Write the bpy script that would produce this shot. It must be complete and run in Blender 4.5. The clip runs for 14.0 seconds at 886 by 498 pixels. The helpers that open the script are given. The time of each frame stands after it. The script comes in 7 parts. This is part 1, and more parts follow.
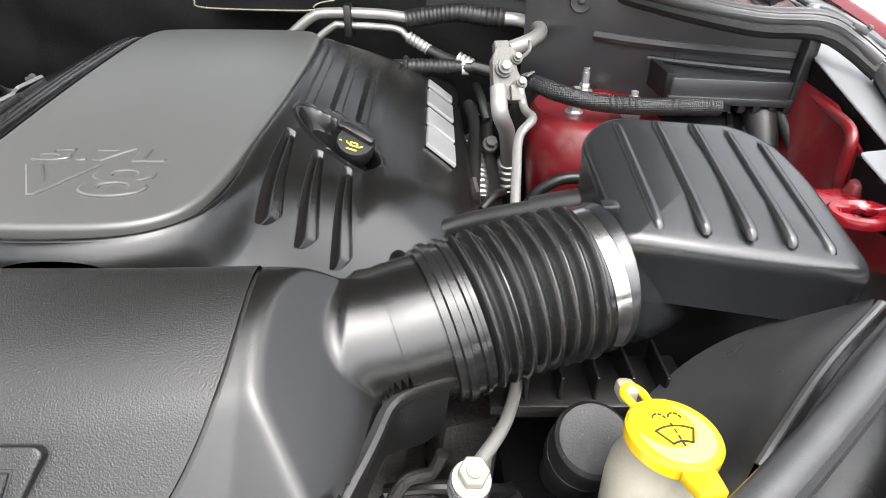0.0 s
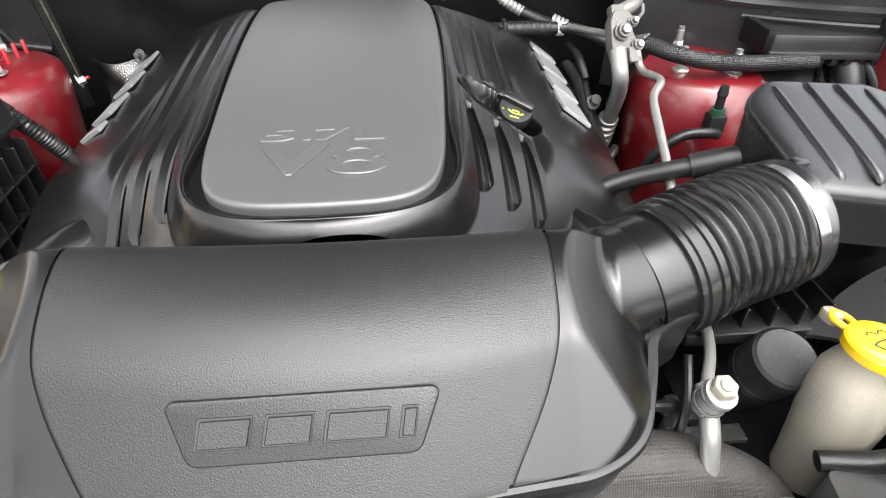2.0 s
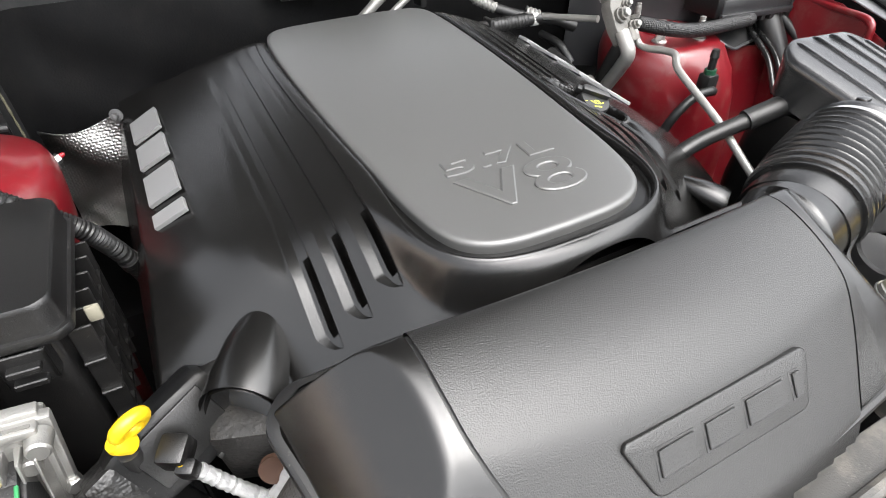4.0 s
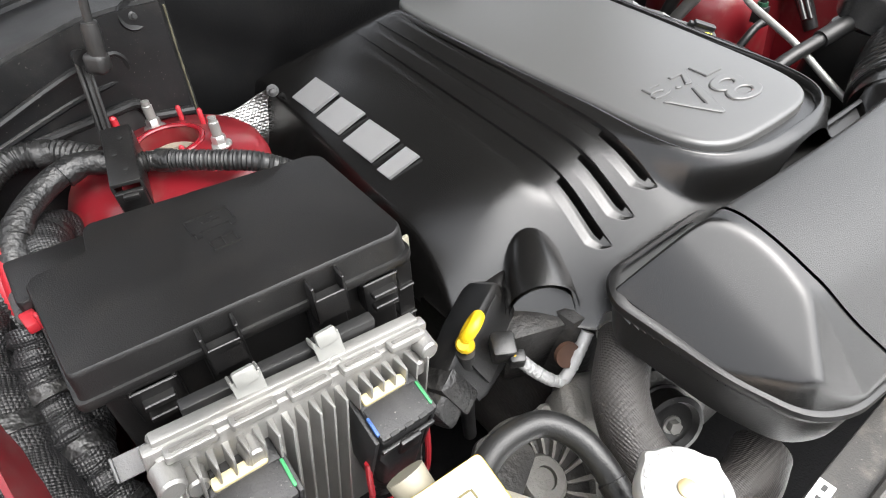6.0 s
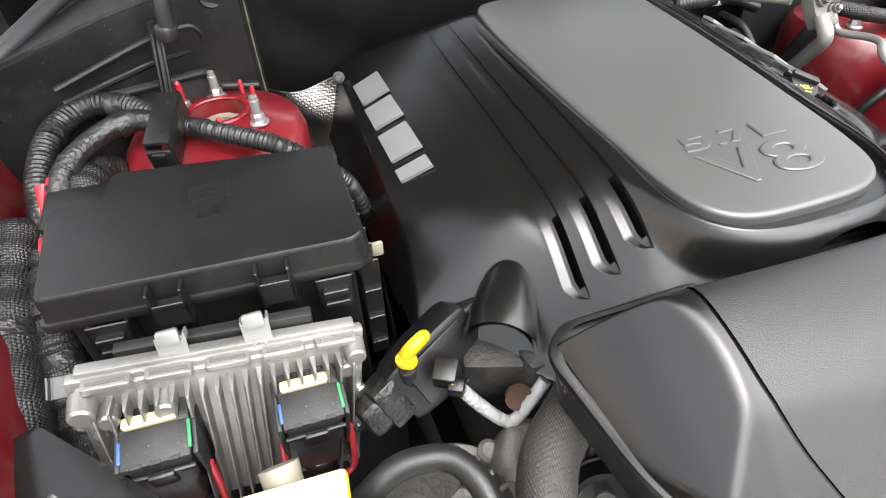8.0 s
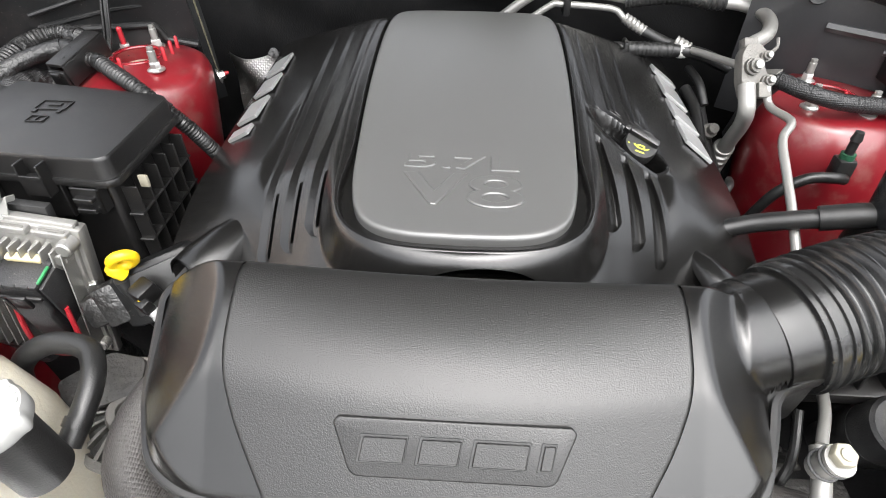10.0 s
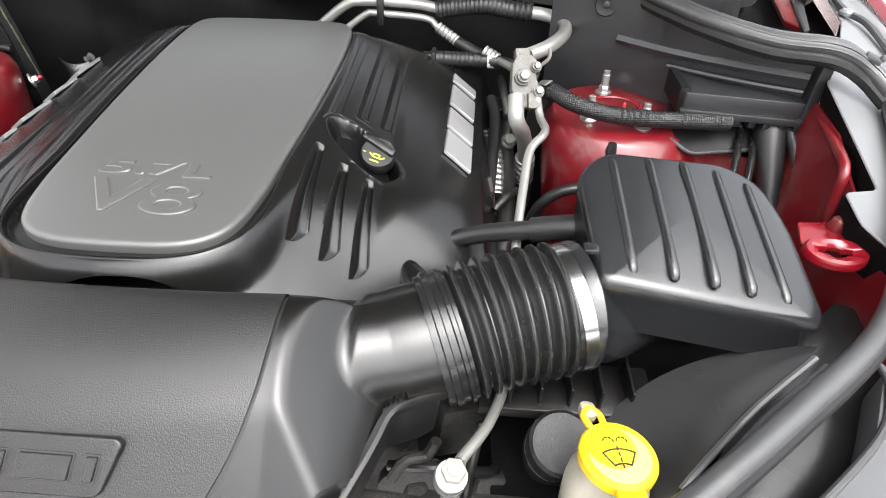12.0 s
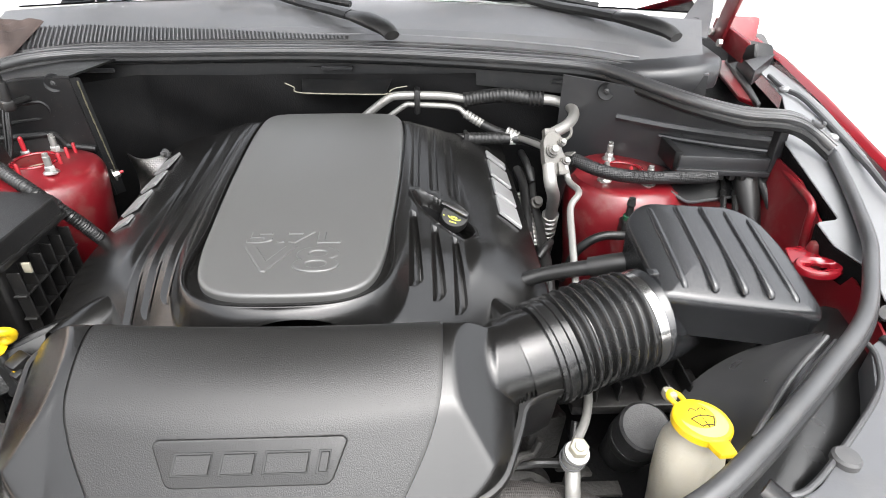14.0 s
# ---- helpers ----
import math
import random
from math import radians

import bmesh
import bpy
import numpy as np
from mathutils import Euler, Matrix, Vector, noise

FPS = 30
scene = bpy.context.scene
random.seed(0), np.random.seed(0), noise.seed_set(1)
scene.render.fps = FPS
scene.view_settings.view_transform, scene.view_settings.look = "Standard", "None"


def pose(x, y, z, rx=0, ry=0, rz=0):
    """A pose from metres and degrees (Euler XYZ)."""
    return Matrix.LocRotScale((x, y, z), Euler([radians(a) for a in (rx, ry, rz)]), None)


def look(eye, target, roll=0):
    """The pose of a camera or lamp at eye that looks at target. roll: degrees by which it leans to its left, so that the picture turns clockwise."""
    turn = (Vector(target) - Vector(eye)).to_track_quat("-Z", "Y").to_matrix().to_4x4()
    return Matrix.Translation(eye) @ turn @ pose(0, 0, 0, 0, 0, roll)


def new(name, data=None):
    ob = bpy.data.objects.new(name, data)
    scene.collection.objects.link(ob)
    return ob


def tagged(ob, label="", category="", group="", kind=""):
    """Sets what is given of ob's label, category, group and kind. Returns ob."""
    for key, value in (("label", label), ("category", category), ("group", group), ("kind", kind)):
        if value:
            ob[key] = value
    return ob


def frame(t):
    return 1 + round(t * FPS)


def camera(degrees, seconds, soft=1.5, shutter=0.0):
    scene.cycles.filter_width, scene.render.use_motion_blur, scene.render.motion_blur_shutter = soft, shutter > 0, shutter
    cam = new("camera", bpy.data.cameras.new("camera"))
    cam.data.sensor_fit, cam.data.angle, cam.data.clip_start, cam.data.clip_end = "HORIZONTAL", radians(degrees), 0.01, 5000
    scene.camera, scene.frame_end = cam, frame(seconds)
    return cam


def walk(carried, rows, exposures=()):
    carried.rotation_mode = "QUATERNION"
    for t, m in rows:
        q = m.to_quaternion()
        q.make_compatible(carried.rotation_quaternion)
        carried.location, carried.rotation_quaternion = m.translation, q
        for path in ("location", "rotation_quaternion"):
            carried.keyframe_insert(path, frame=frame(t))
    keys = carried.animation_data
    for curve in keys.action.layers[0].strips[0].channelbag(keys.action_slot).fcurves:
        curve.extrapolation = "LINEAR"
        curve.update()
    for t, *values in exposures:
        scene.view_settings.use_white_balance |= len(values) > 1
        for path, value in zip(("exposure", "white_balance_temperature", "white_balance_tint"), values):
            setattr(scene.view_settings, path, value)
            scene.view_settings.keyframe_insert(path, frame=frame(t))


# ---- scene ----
cam = camera(76.32, 14.0, soft=1.0)
PATH = [
    (0, (0.293, 0.022, 1.333), (0.321, 1.707, 0.256), 0.7),
    (0.5, (0.29, 0.018, 1.333), (0.328, 1.667, 0.203), 0.7),
    (1, (0.26, 0.008, 1.342), (0.31, 1.635, 0.18), 0.8),
    (1.5, (0.162, -0.012, 1.361), (0.225, 1.592, 0.168), 0.6),
    (2, (0.063, -0.019, 1.38), (0.19, 1.557, 0.155), -0.1),
    (2.2, (0.033, -0.011, 1.384), (0.211, 1.551, 0.149), 0.2),
    (4.3, (-0.362, 0.103, 1.415), (0.416, 1.435, 0.142), -2.1),
    (4.5, (-0.407, 0.104, 1.425), (0.396, 1.404, 0.134), -3.1),
    (5, (-0.507, 0.123, 1.423), (0.36, 1.371, 0.122), -3.0),
    (5.5, (-0.578, 0.154, 1.421), (0.301, 1.387, 0.114), -3.1),
    (6, (-0.619, 0.177, 1.42), (0.262, 1.402, 0.107), -3.1),
    (6.5, (-0.634, 0.18, 1.423), (0.245, 1.4, 0.105), -3.2),
    (7, (-0.628, 0.173, 1.428), (0.224, 1.414, 0.111), -2.6),
    (7.2, (-0.606, 0.167, 1.432), (0.19, 1.441, 0.113), -2.5),
    (9.3, (-0.217, -0.007, 1.435), (-0.189, 1.523, 0.147), -0.0),
    (9.5, (-0.169, -0.019, 1.433), (-0.174, 1.517, 0.152), 0.0),
    (10, (-0.008, -0.012, 1.441), (-0.087, 1.517, 0.154), 0.6),
    (10.5, (0.138, 0.014, 1.431), (-0.004, 1.542, 0.148), 1.0),
    (11, (0.26, 0.023, 1.43), (0.096, 1.559, 0.159), 1.0),
    (11.5, (0.327, 0.024, 1.439), (0.19, 1.564, 0.17), 1.4),
    (12, (0.321, 0.013, 1.442), (0.232, 1.56, 0.178), 1.2),
    (12.5, (0.251, -0.033, 1.458), (0.217, 1.541, 0.224), 1.0),
    (13, (0.186, -0.093, 1.481), (0.178, 1.495, 0.265), 0.8),
    (13.5, (0.154, -0.123, 1.497), (0.194, 1.529, 0.371), 0.6),
    (14, (0.153, -0.136, 1.507), (0.228, 1.558, 0.446), 0.5),
]
walk(cam, [(t, look(eye, target, roll)) for t, eye, target, roll in PATH])

# ---- world, sun and exposure ----
world = bpy.data.worlds.new("world")
scene.world = world
world.use_nodes = True
wn = world.node_tree.nodes
sky = wn.new("ShaderNodeTexSky")
sky.sky_type = "NISHITA"
sky.sun_disc = False
sky.sun_elevation = radians(65)
sky.sun_rotation = radians(160)
sky.air_density, sky.dust_density, sky.ozone_density = 1.0, 4.0, 0.6
hsv = wn.new("ShaderNodeHueSaturation")
hsv.inputs["Saturation"].default_value = 0.18
world.node_tree.links.new(sky.outputs["Color"], hsv.inputs["Color"])
world.node_tree.links.new(hsv.outputs["Color"], wn["Background"].inputs["Color"])
wn["Background"].inputs["Strength"].default_value = 0.18

sun = new("sun", bpy.data.lights.new("sun", "SUN"))
sun.data.energy, sun.data.angle, sun.data.color = 1.65, radians(85), (1.0, 0.99, 0.975)
sun.matrix_world = look((1.2, -1.6, 5.0), (0, 0.4, 1.0))
scene.view_settings.exposure = 1.86


# ---- materials ----
def mat(name, color, rough=0.5, metal=0.0, grain=0.0, grain_size=0.002, wear=0.15, patch=0.08, coat=0.0, dirt=0.0, dirt_color=(0.16, 0.14, 0.12), subsurface=0.0, spec=0.5, specks=0.0):
    """A surface with fine relief (grain), large patches in colour and gloss (wear), and dust of its own shape (dirt)."""
    m = bpy.data.materials.new(name)
    m.use_nodes = True
    nt = m.node_tree
    n, l = nt.nodes, nt.links
    b = n["Principled BSDF"]
    b.inputs["Metallic"].default_value = metal
    b.inputs["Coat Weight"].default_value = coat
    b.inputs["Specular IOR Level"].default_value = spec
    b.inputs["Coat Roughness"].default_value = 0.08
    b.inputs["Subsurface Weight"].default_value = subsurface
    b.inputs["Subsurface Radius"].default_value = (0.02, 0.016, 0.01)
    tc = n.new("ShaderNodeTexCoord")
    big = n.new("ShaderNodeTexNoise")
    big.inputs["Scale"].default_value, big.inputs["Detail"].default_value = 1 / patch, 5
    l.new(tc.outputs["Object"], big.inputs["Vector"])
    fine = n.new("ShaderNodeTexNoise")
    fine.inputs["Scale"].default_value, fine.inputs["Detail"].default_value = 1 / grain_size, 2
    l.new(tc.outputs["Object"], fine.inputs["Vector"])
    ramp = n.new("ShaderNodeMapRange")
    ramp.inputs["From Min"].default_value, ramp.inputs["From Max"].default_value = 0.3, 0.7
    ramp.inputs["To Min"].default_value, ramp.inputs["To Max"].default_value = 1 - wear, 1 + wear
    l.new(big.outputs["Fac"], ramp.inputs["Value"])
    tint = n.new("ShaderNodeVectorMath")
    tint.operation = "SCALE"
    tint.inputs[0].default_value = color
    l.new(ramp.outputs["Result"], tint.inputs["Scale"])
    last = tint.outputs["Vector"]
    if dirt:
        dn = n.new("ShaderNodeTexNoise")
        dn.inputs["Scale"].default_value, dn.inputs["Detail"].default_value, dn.inputs["Roughness"].default_value = 22, 8, 0.7
        l.new(tc.outputs["Object"], dn.inputs["Vector"])
        dr = n.new("ShaderNodeMapRange")
        dr.inputs["From Min"].default_value, dr.inputs["From Max"].default_value = 0.5, 0.75
        dr.inputs["To Max"].default_value = dirt
        l.new(dn.outputs["Fac"], dr.inputs["Value"])
        mx = n.new("ShaderNodeMix")
        mx.data_type = "RGBA"
        l.new(dr.outputs["Result"], mx.inputs["Factor"])
        l.new(last, mx.inputs[6])
        mx.inputs[7].default_value = (*dirt_color, 1)
        last = mx.outputs[2]
    if specks:
        sn = n.new("ShaderNodeTexNoise")
        sn.inputs["Scale"].default_value, sn.inputs["Detail"].default_value = 420, 3
        l.new(tc.outputs["Object"], sn.inputs["Vector"])
        sr = n.new("ShaderNodeMapRange")
        sr.inputs["From Min"].default_value, sr.inputs["From Max"].default_value = 0.69, 0.76
        sr.inputs["To Max"].default_value = specks
        l.new(sn.outputs["Fac"], sr.inputs["Value"])
        sm = n.new("ShaderNodeMix")
        sm.data_type = "RGBA"
        l.new(sr.outputs["Result"], sm.inputs["Factor"])
        l.new(last, sm.inputs[6])
        sm.inputs[7].default_value = (0.3, 0.28, 0.25, 1)
        last = sm.outputs[2]
    l.new(last, b.inputs["Base Color"])
    rr = n.new("ShaderNodeMapRange")
    rr.inputs["From Min"].default_value, rr.inputs["From Max"].default_value = 0.3, 0.7
    rr.inputs["To Min"].default_value, rr.inputs["To Max"].default_value = max(0.02, rough - 0.4 * wear), min(1, rough + 0.4 * wear)
    l.new(big.outputs["Fac"], rr.inputs["Value"])
    l.new(rr.outputs["Result"], b.inputs["Roughness"])
    if grain:
        bp = n.new("ShaderNodeBump")
        bp.inputs["Strength"].default_value, bp.inputs["Distance"].default_value = grain, grain_size * 0.4
        l.new(fine.outputs["Fac"], bp.inputs["Height"])
        l.new(bp.outputs["Normal"], b.inputs["Normal"])
    return m


def woven(name, color, rough, cell, depth, metal=0.0, stretch=(1, 1, 1)):
    """A braided or embossed surface: small cells standing proud."""
    m = mat(name, color, rough, metal, wear=0.25)
    n, l = m.node_tree.nodes, m.node_tree.links
    tc = n.new("ShaderNodeTexCoord")
    mp = n.new("ShaderNodeMapping")
    mp.inputs["Scale"].default_value = stretch
    l.new(tc.outputs["Object"], mp.inputs["Vector"])
    vo = n.new("ShaderNodeTexVoronoi")
    vo.inputs["Scale"].default_value, vo.inputs["Randomness"].default_value = 1 / cell, 0.15
    l.new(mp.outputs["Vector"], vo.inputs["Vector"])
    bp = n.new("ShaderNodeBump")
    bp.invert = True
    bp.inputs["Strength"].default_value, bp.inputs["Distance"].default_value = depth, cell * 0.5
    l.new(vo.outputs["Distance"], bp.inputs["Height"])
    l.new(bp.outputs["Normal"], n["Principled BSDF"].inputs["Normal"])
    return m


COVER = mat("moulded_black_plastic", (0.0045, 0.0043, 0.0041), 0.25, grain=0.22, grain_size=0.0009, wear=0.03, spec=0.6)
TEXTURED = mat("grained_black_plastic", (0.009, 0.0088, 0.0085), 0.34, grain=0.8, grain_size=0.0012, wear=0.02, spec=0.52)
PANEL = mat("grey_plastic_panel", (0.063, 0.063, 0.0615), 0.36, grain=0.06, grain_size=0.001, wear=0.012, spec=0.85)
AIRBOX = mat("black_airbox_plastic", (0.0105, 0.011, 0.012), 0.26, spec=0.8, grain=0.3, grain_size=0.0010, wear=0.03)
FUSEBOX = mat("black_fusebox_plastic", (0.0058, 0.0056, 0.0056), 0.36, grain=0.6, grain_size=0.0012, wear=0.15, dirt=0.04, spec=0.5, specks=0.25)
SHIELD = mat("dusty_charcoal_plastic", (0.0062, 0.0064, 0.0068), 0.40, grain=0.3, grain_size=0.002, wear=0.2, dirt=0.07, specks=0.4, spec=0.32)
# matt black for insulation and liners, and for shade painted into hollows
DARK = mat("black_insulation_and_shade", (0.0026, 0.0026, 0.0029), 0.8, grain=0.6, grain_size=0.004, wear=0.3, dirt=0.02, spec=0.12)
RUBBER = mat("black_rubber", (0.0095, 0.0095, 0.0095), 0.42, grain=0.3, grain_size=0.002, wear=0.2, dirt=0.04)
SEAL = mat("grey_black_rubber_seal", (0.036, 0.0365, 0.038), 0.36, grain=0.25, grain_size=0.0015, wear=0.15, dirt=0.12, spec=0.7)
DUCT = mat("sheen_black_plastic", (0.042, 0.042, 0.043), 0.30, spec=1.0, grain=0.2, grain_size=0.002, wear=0.1, dirt=0.05)
BELLOWS = mat("glossy_black_rubber", (0.010, 0.010, 0.010), 0.22, grain=0.15, grain_size=0.002, wear=0.2)
RED = mat("red_car_paint", (0.125, 0.0045, 0.008), 0.34, coat=0.3, wear=0.15, dirt=0.5, dirt_color=(0.16, 0.10, 0.085))
RED_CLEAN = mat("bright_red_paint", (0.175, 0.0045, 0.0095), 0.25, coat=0.3, wear=0.06)
RED_PLASTIC = mat("red_plastic", (0.30, 0.013, 0.02), 0.4, wear=0.1)
GREY_METAL = mat("grey_painted_flange", (0.15, 0.153, 0.158), 0.32, wear=0.06, dirt=0.12)
HOUSING = mat("grey_housing_plastic", (0.085, 0.087, 0.092), 0.38, grain=0.2, grain_size=0.002, wear=0.12, dirt=0.15)
CAST = mat("cast_aluminium", (0.29, 0.285, 0.272), 0.40, 0.75, grain=0.55, grain_size=0.0015, wear=0.2, dirt=0.3)
ALU = mat("aluminium_pipe", (0.27, 0.265, 0.252), 0.36, 0.5, grain=0.2, grain_size=0.002, wear=0.12)
STEEL = mat("polished_steel_band", (0.52, 0.515, 0.50), 0.22, 1.0, wear=0.08)
ZINC = mat("zinc_plated_steel", (0.62, 0.62, 0.6), 0.4, 1.0, grain=0.3, grain_size=0.002, wear=0.15)
BLOCK = mat("dull_cast_alloy", (0.125, 0.121, 0.112), 0.55, 0.3, grain=0.8, grain_size=0.003, wear=0.25, dirt=0.4)
CLIP = mat("dull_zinc_sheet", (0.23, 0.23, 0.217), 0.45, 0.5, grain=0.2, grain_size=0.002, wear=0.12)
SILVER = mat("satin_silver_plastic", (0.26, 0.26, 0.26), 0.35, 0.3, wear=0.06)
# yellow plastic with the bright sky's reflection put into its colour
SKYLIT_YELLOW = mat("yellow_plastic_sky_glare", (0.74, 0.61, 0.135), 0.28, wear=0.04)
SHIELD_GLOSS = mat("satin_charcoal_plastic", (0.019, 0.0195, 0.021), 0.32, grain=0.3, grain_size=0.002, wear=0.08, dirt=0.05, spec=0.6)
YELLOW = mat("yellow_plastic", (0.62, 0.41, 0.010), 0.32, wear=0.05)
IVORY = mat("ivory_plastic", (0.215, 0.20, 0.155), 0.4, wear=0.08)
WHITE = mat("cream_translucent_plastic", (0.345, 0.322, 0.265), 0.38, wear=0.08, subsurface=0.25, grain=0.3, grain_size=0.004)
CAPWHITE = mat("matt_silver_cap", (0.36, 0.36, 0.35), 0.45, 0.35, wear=0.08)
# printed ink, also the painted shade in gaps, slots and hollows
INK_AND_SHADE = mat("black_ink_and_shade", (0.015, 0.015, 0.015), 0.5)
INK_YELLOW = mat("yellow_ink", (0.75, 0.75, 0.05), 0.5)
LABEL = mat("white_label", (0.5, 0.5, 0.48), 0.5, wear=0.05)
ENGINE = mat("dusty_engine_metal", (0.022, 0.021, 0.02), 0.6, 0.2, grain=0.8, grain_size=0.006, wear=0.4, dirt=0.14)
CANISTER = mat("dull_grey_plastic", (0.055, 0.055, 0.056), 0.55, grain=0.3, grain_size=0.002, wear=0.12, dirt=0.1)
BRAID = woven("braided_rubber_hose", (0.036, 0.033, 0.031), 0.55, 0.0023, 0.9, stretch=(1, 0.55, 1))
LOOM = woven("braided_cable_sleeve", (0.0075, 0.0075, 0.008), 0.5, 0.0028, 0.9)
TAPE = mat("black_cloth_tape", (0.0085, 0.0085, 0.0085), 0.42, grain=0.9, grain_size=0.009, wear=0.3, dirt=0.06)
DUSTY = mat("dusty_black_plastic", (0.010, 0.010, 0.0105), 0.5, grain=0.5, grain_size=0.002, wear=0.3, dirt=0.22, dirt_color=(0.11, 0.105, 0.10), specks=0.5)
FOIL = woven("embossed_foil", (0.42, 0.415, 0.40), 0.38, 0.0042, 0.5, metal=1.0)
CONCRETE = mat("pale_concrete", (0.8, 0.8, 0.79), 0.6, grain=0.3, grain_size=0.01, wear=0.06, patch=0.8)
COWL = mat("weathered_grey_cowl_plastic", (0.098, 0.098, 0.102), 0.36, grain=0.3, grain_size=0.002, wear=0.2, dirt=0.3, spec=0.7)

WALL_GREY = mat("grey_render", (0.22, 0.22, 0.215), 0.8, grain=0.3, grain_size=0.02, wear=0.1, patch=1.0)
WALL_BROWN = mat("brown_render", (0.70, 0.58, 0.49), 0.8, grain=0.3, grain_size=0.02, wear=0.1, patch=1.0)
GLASS = bpy.data.materials.new("windscreen_glass")
GLASS.use_nodes = True
gb = GLASS.node_tree.nodes["Principled BSDF"]
gb.inputs["Base Color"].default_value = (0.85, 0.92, 0.9, 1)
gb.inputs["Roughness"].default_value = 0.02
gb.inputs["Transmission Weight"].default_value = 1.0
gb.inputs["IOR"].default_value = 1.5


# ---- mesh helpers ----
def obj(name, vf, material, parent=None, label="", smooth=35, at=None):
    """One mesh object from (vertices, faces)."""
    verts, faces = vf
    me = bpy.data.meshes.new(name)
    me.from_pydata([tuple(v) for v in verts], [], [tuple(int(i) for i in f) for f in faces])
    me.validate()
    me.polygons.foreach_set("use_smooth", [True] * len(me.polygons))
    me.update()
    me.set_sharp_from_angle(angle=radians(smooth))
    me.materials.append(material)
    ob = new(name, me)
    if at is not None:
        ob.matrix_basis = at
    if parent is not None:
        ob.parent = parent
    if label:
        ob["label"] = label
    return ob


def thing(name, label, category, at=(0, 0, 0), group="", kind=""):
    """An empty at a thing's base that holds its parts."""
    m = at if isinstance(at, Matrix) else Matrix.Translation(at)
    ob = new(name)
    ob.empty_display_size = 0.02
    ob.matrix_basis = m
    return tagged(ob, label, category, group, kind)


def moved(vf, m):
    return [m @ Vector(v) for v in vf[0]], vf[1]


def joined(*vfs):
    vs, fs = [], []
    for v, f in vfs:
        k = len(vs)
        vs += list(v)
        fs += [tuple(i + k for i in q) for q in f]
    return vs, fs


def bevelled(vf, width, segs=2, angle=30):
    bm = bmesh.new()
    vs = [bm.verts.new(v) for v in vf[0]]
    for f in vf[1]:
        bm.faces.new([vs[i] for i in f])
    bm.normal_update()
    es = [e for e in bm.edges if len(e.link_faces) == 2 and e.calc_face_angle(0) > radians(angle)]
    bmesh.ops.bevel(bm, geom=es, offset=width, segments=segs, affect="EDGES", profile=0.5, clamp_overlap=True)
    bm.verts.index_update()
    out = [v.co.copy() for v in bm.verts], [tuple(v.index for v in f.verts) for f in bm.faces]
    bm.free()
    return out


def box(x0, x1, y0, y1, z0, z1, bevel=0.002, segs=2):
    v = [(x, y, z) for z in (z0, z1) for y in (y0, y1) for x in (x0, x1)]
    f = [(0, 2, 3, 1), (4, 5, 7, 6), (0, 1, 5, 4), (2, 6, 7, 3), (0, 4, 6, 2), (1, 3, 7, 5)]
    return bevelled((v, f), bevel, segs) if bevel else (v, f)


def cbox(c, s, bevel=0.002, segs=2):
    return box(c[0] - s[0] / 2, c[0] + s[0] / 2, c[1] - s[1] / 2, c[1] + s[1] / 2, c[2] - s[2] / 2, c[2] + s[2] / 2, bevel, segs)


def prism(poly, z0, z1, bevel=0.002, segs=2):
    """A flat polygon (counter-clockwise) drawn up from z0 to z1; z may be a function of x, y."""
    n = len(poly)
    a = z0 if callable(z0) else lambda x, y: z0
    b = z1 if callable(z1) else lambda x, y: z1
    v = [(x, y, a(x, y)) for x, y in poly] + [(x, y, b(x, y)) for x, y in poly]
    f = [tuple(range(n))[::-1], tuple(range(n, 2 * n))] + [(i, (i + 1) % n, n + (i + 1) % n, n + i) for i in range(n)]
    return bevelled((v, f), bevel, segs) if bevel else (v, f)


def rounded(poly, r, k=5):
    """A polygon with its corners rounded off."""
    out, n = [], len(poly)
    rs = r if isinstance(r, (list, tuple)) else [r] * n
    for i in range(n):
        p, a, b = Vector(poly[i]), Vector(poly[i - 1]), Vector(poly[(i + 1) % n])
        d = min(rs[i], (a - p).length * 0.45, (b - p).length * 0.45)
        s, e = p + (a - p).normalized() * d, p + (b - p).normalized() * d
        for j in range(k + 1):
            t = j / k
            out.append(tuple(s * (1 - t) ** 2 + p * 2 * t * (1 - t) + e * t * t))
    return out


def lathe(profile, segs=32):
    """A turned body round z from (radius, height) pairs."""
    vs, fs = [], []
    for r, z in profile:
        vs += [(r * math.cos(2 * math.pi * i / segs), r * math.sin(2 * math.pi * i / segs), z) for i in range(segs)]
    for j in range(len(profile) - 1):
        for i in range(segs):
            k = (i + 1) % segs
            fs.append((j * segs + i, j * segs + k, (j + 1) * segs + k, (j + 1) * segs + i))
    fs.append(tuple(range(segs))[::-1])
    fs.append(tuple(range((len(profile) - 1) * segs, len(profile) * segs)))
    return vs, fs


def spline(pts, step=0.006):
    """Points along a smooth curve through pts."""
    p = [Vector(q) for q in pts]
    p = [p[0] * 2 - p[1]] + p + [p[-1] * 2 - p[-2]]
    out = []
    for i in range(1, len(p) - 2):
        n = max(2, int((p[i + 1] - p[i]).length / step))
        for j in range(n):
            t = j / n
            out.append(0.5 * (2 * p[i] + (p[i + 1] - p[i - 1]) * t + (2 * p[i - 1] - 5 * p[i] + 4 * p[i + 1] - p[i + 2]) * t * t + (3 * p[i] - p[i - 1] - 3 * p[i + 1] + p[i + 2]) * t ** 3))
    out.append(p[-2])
    return out


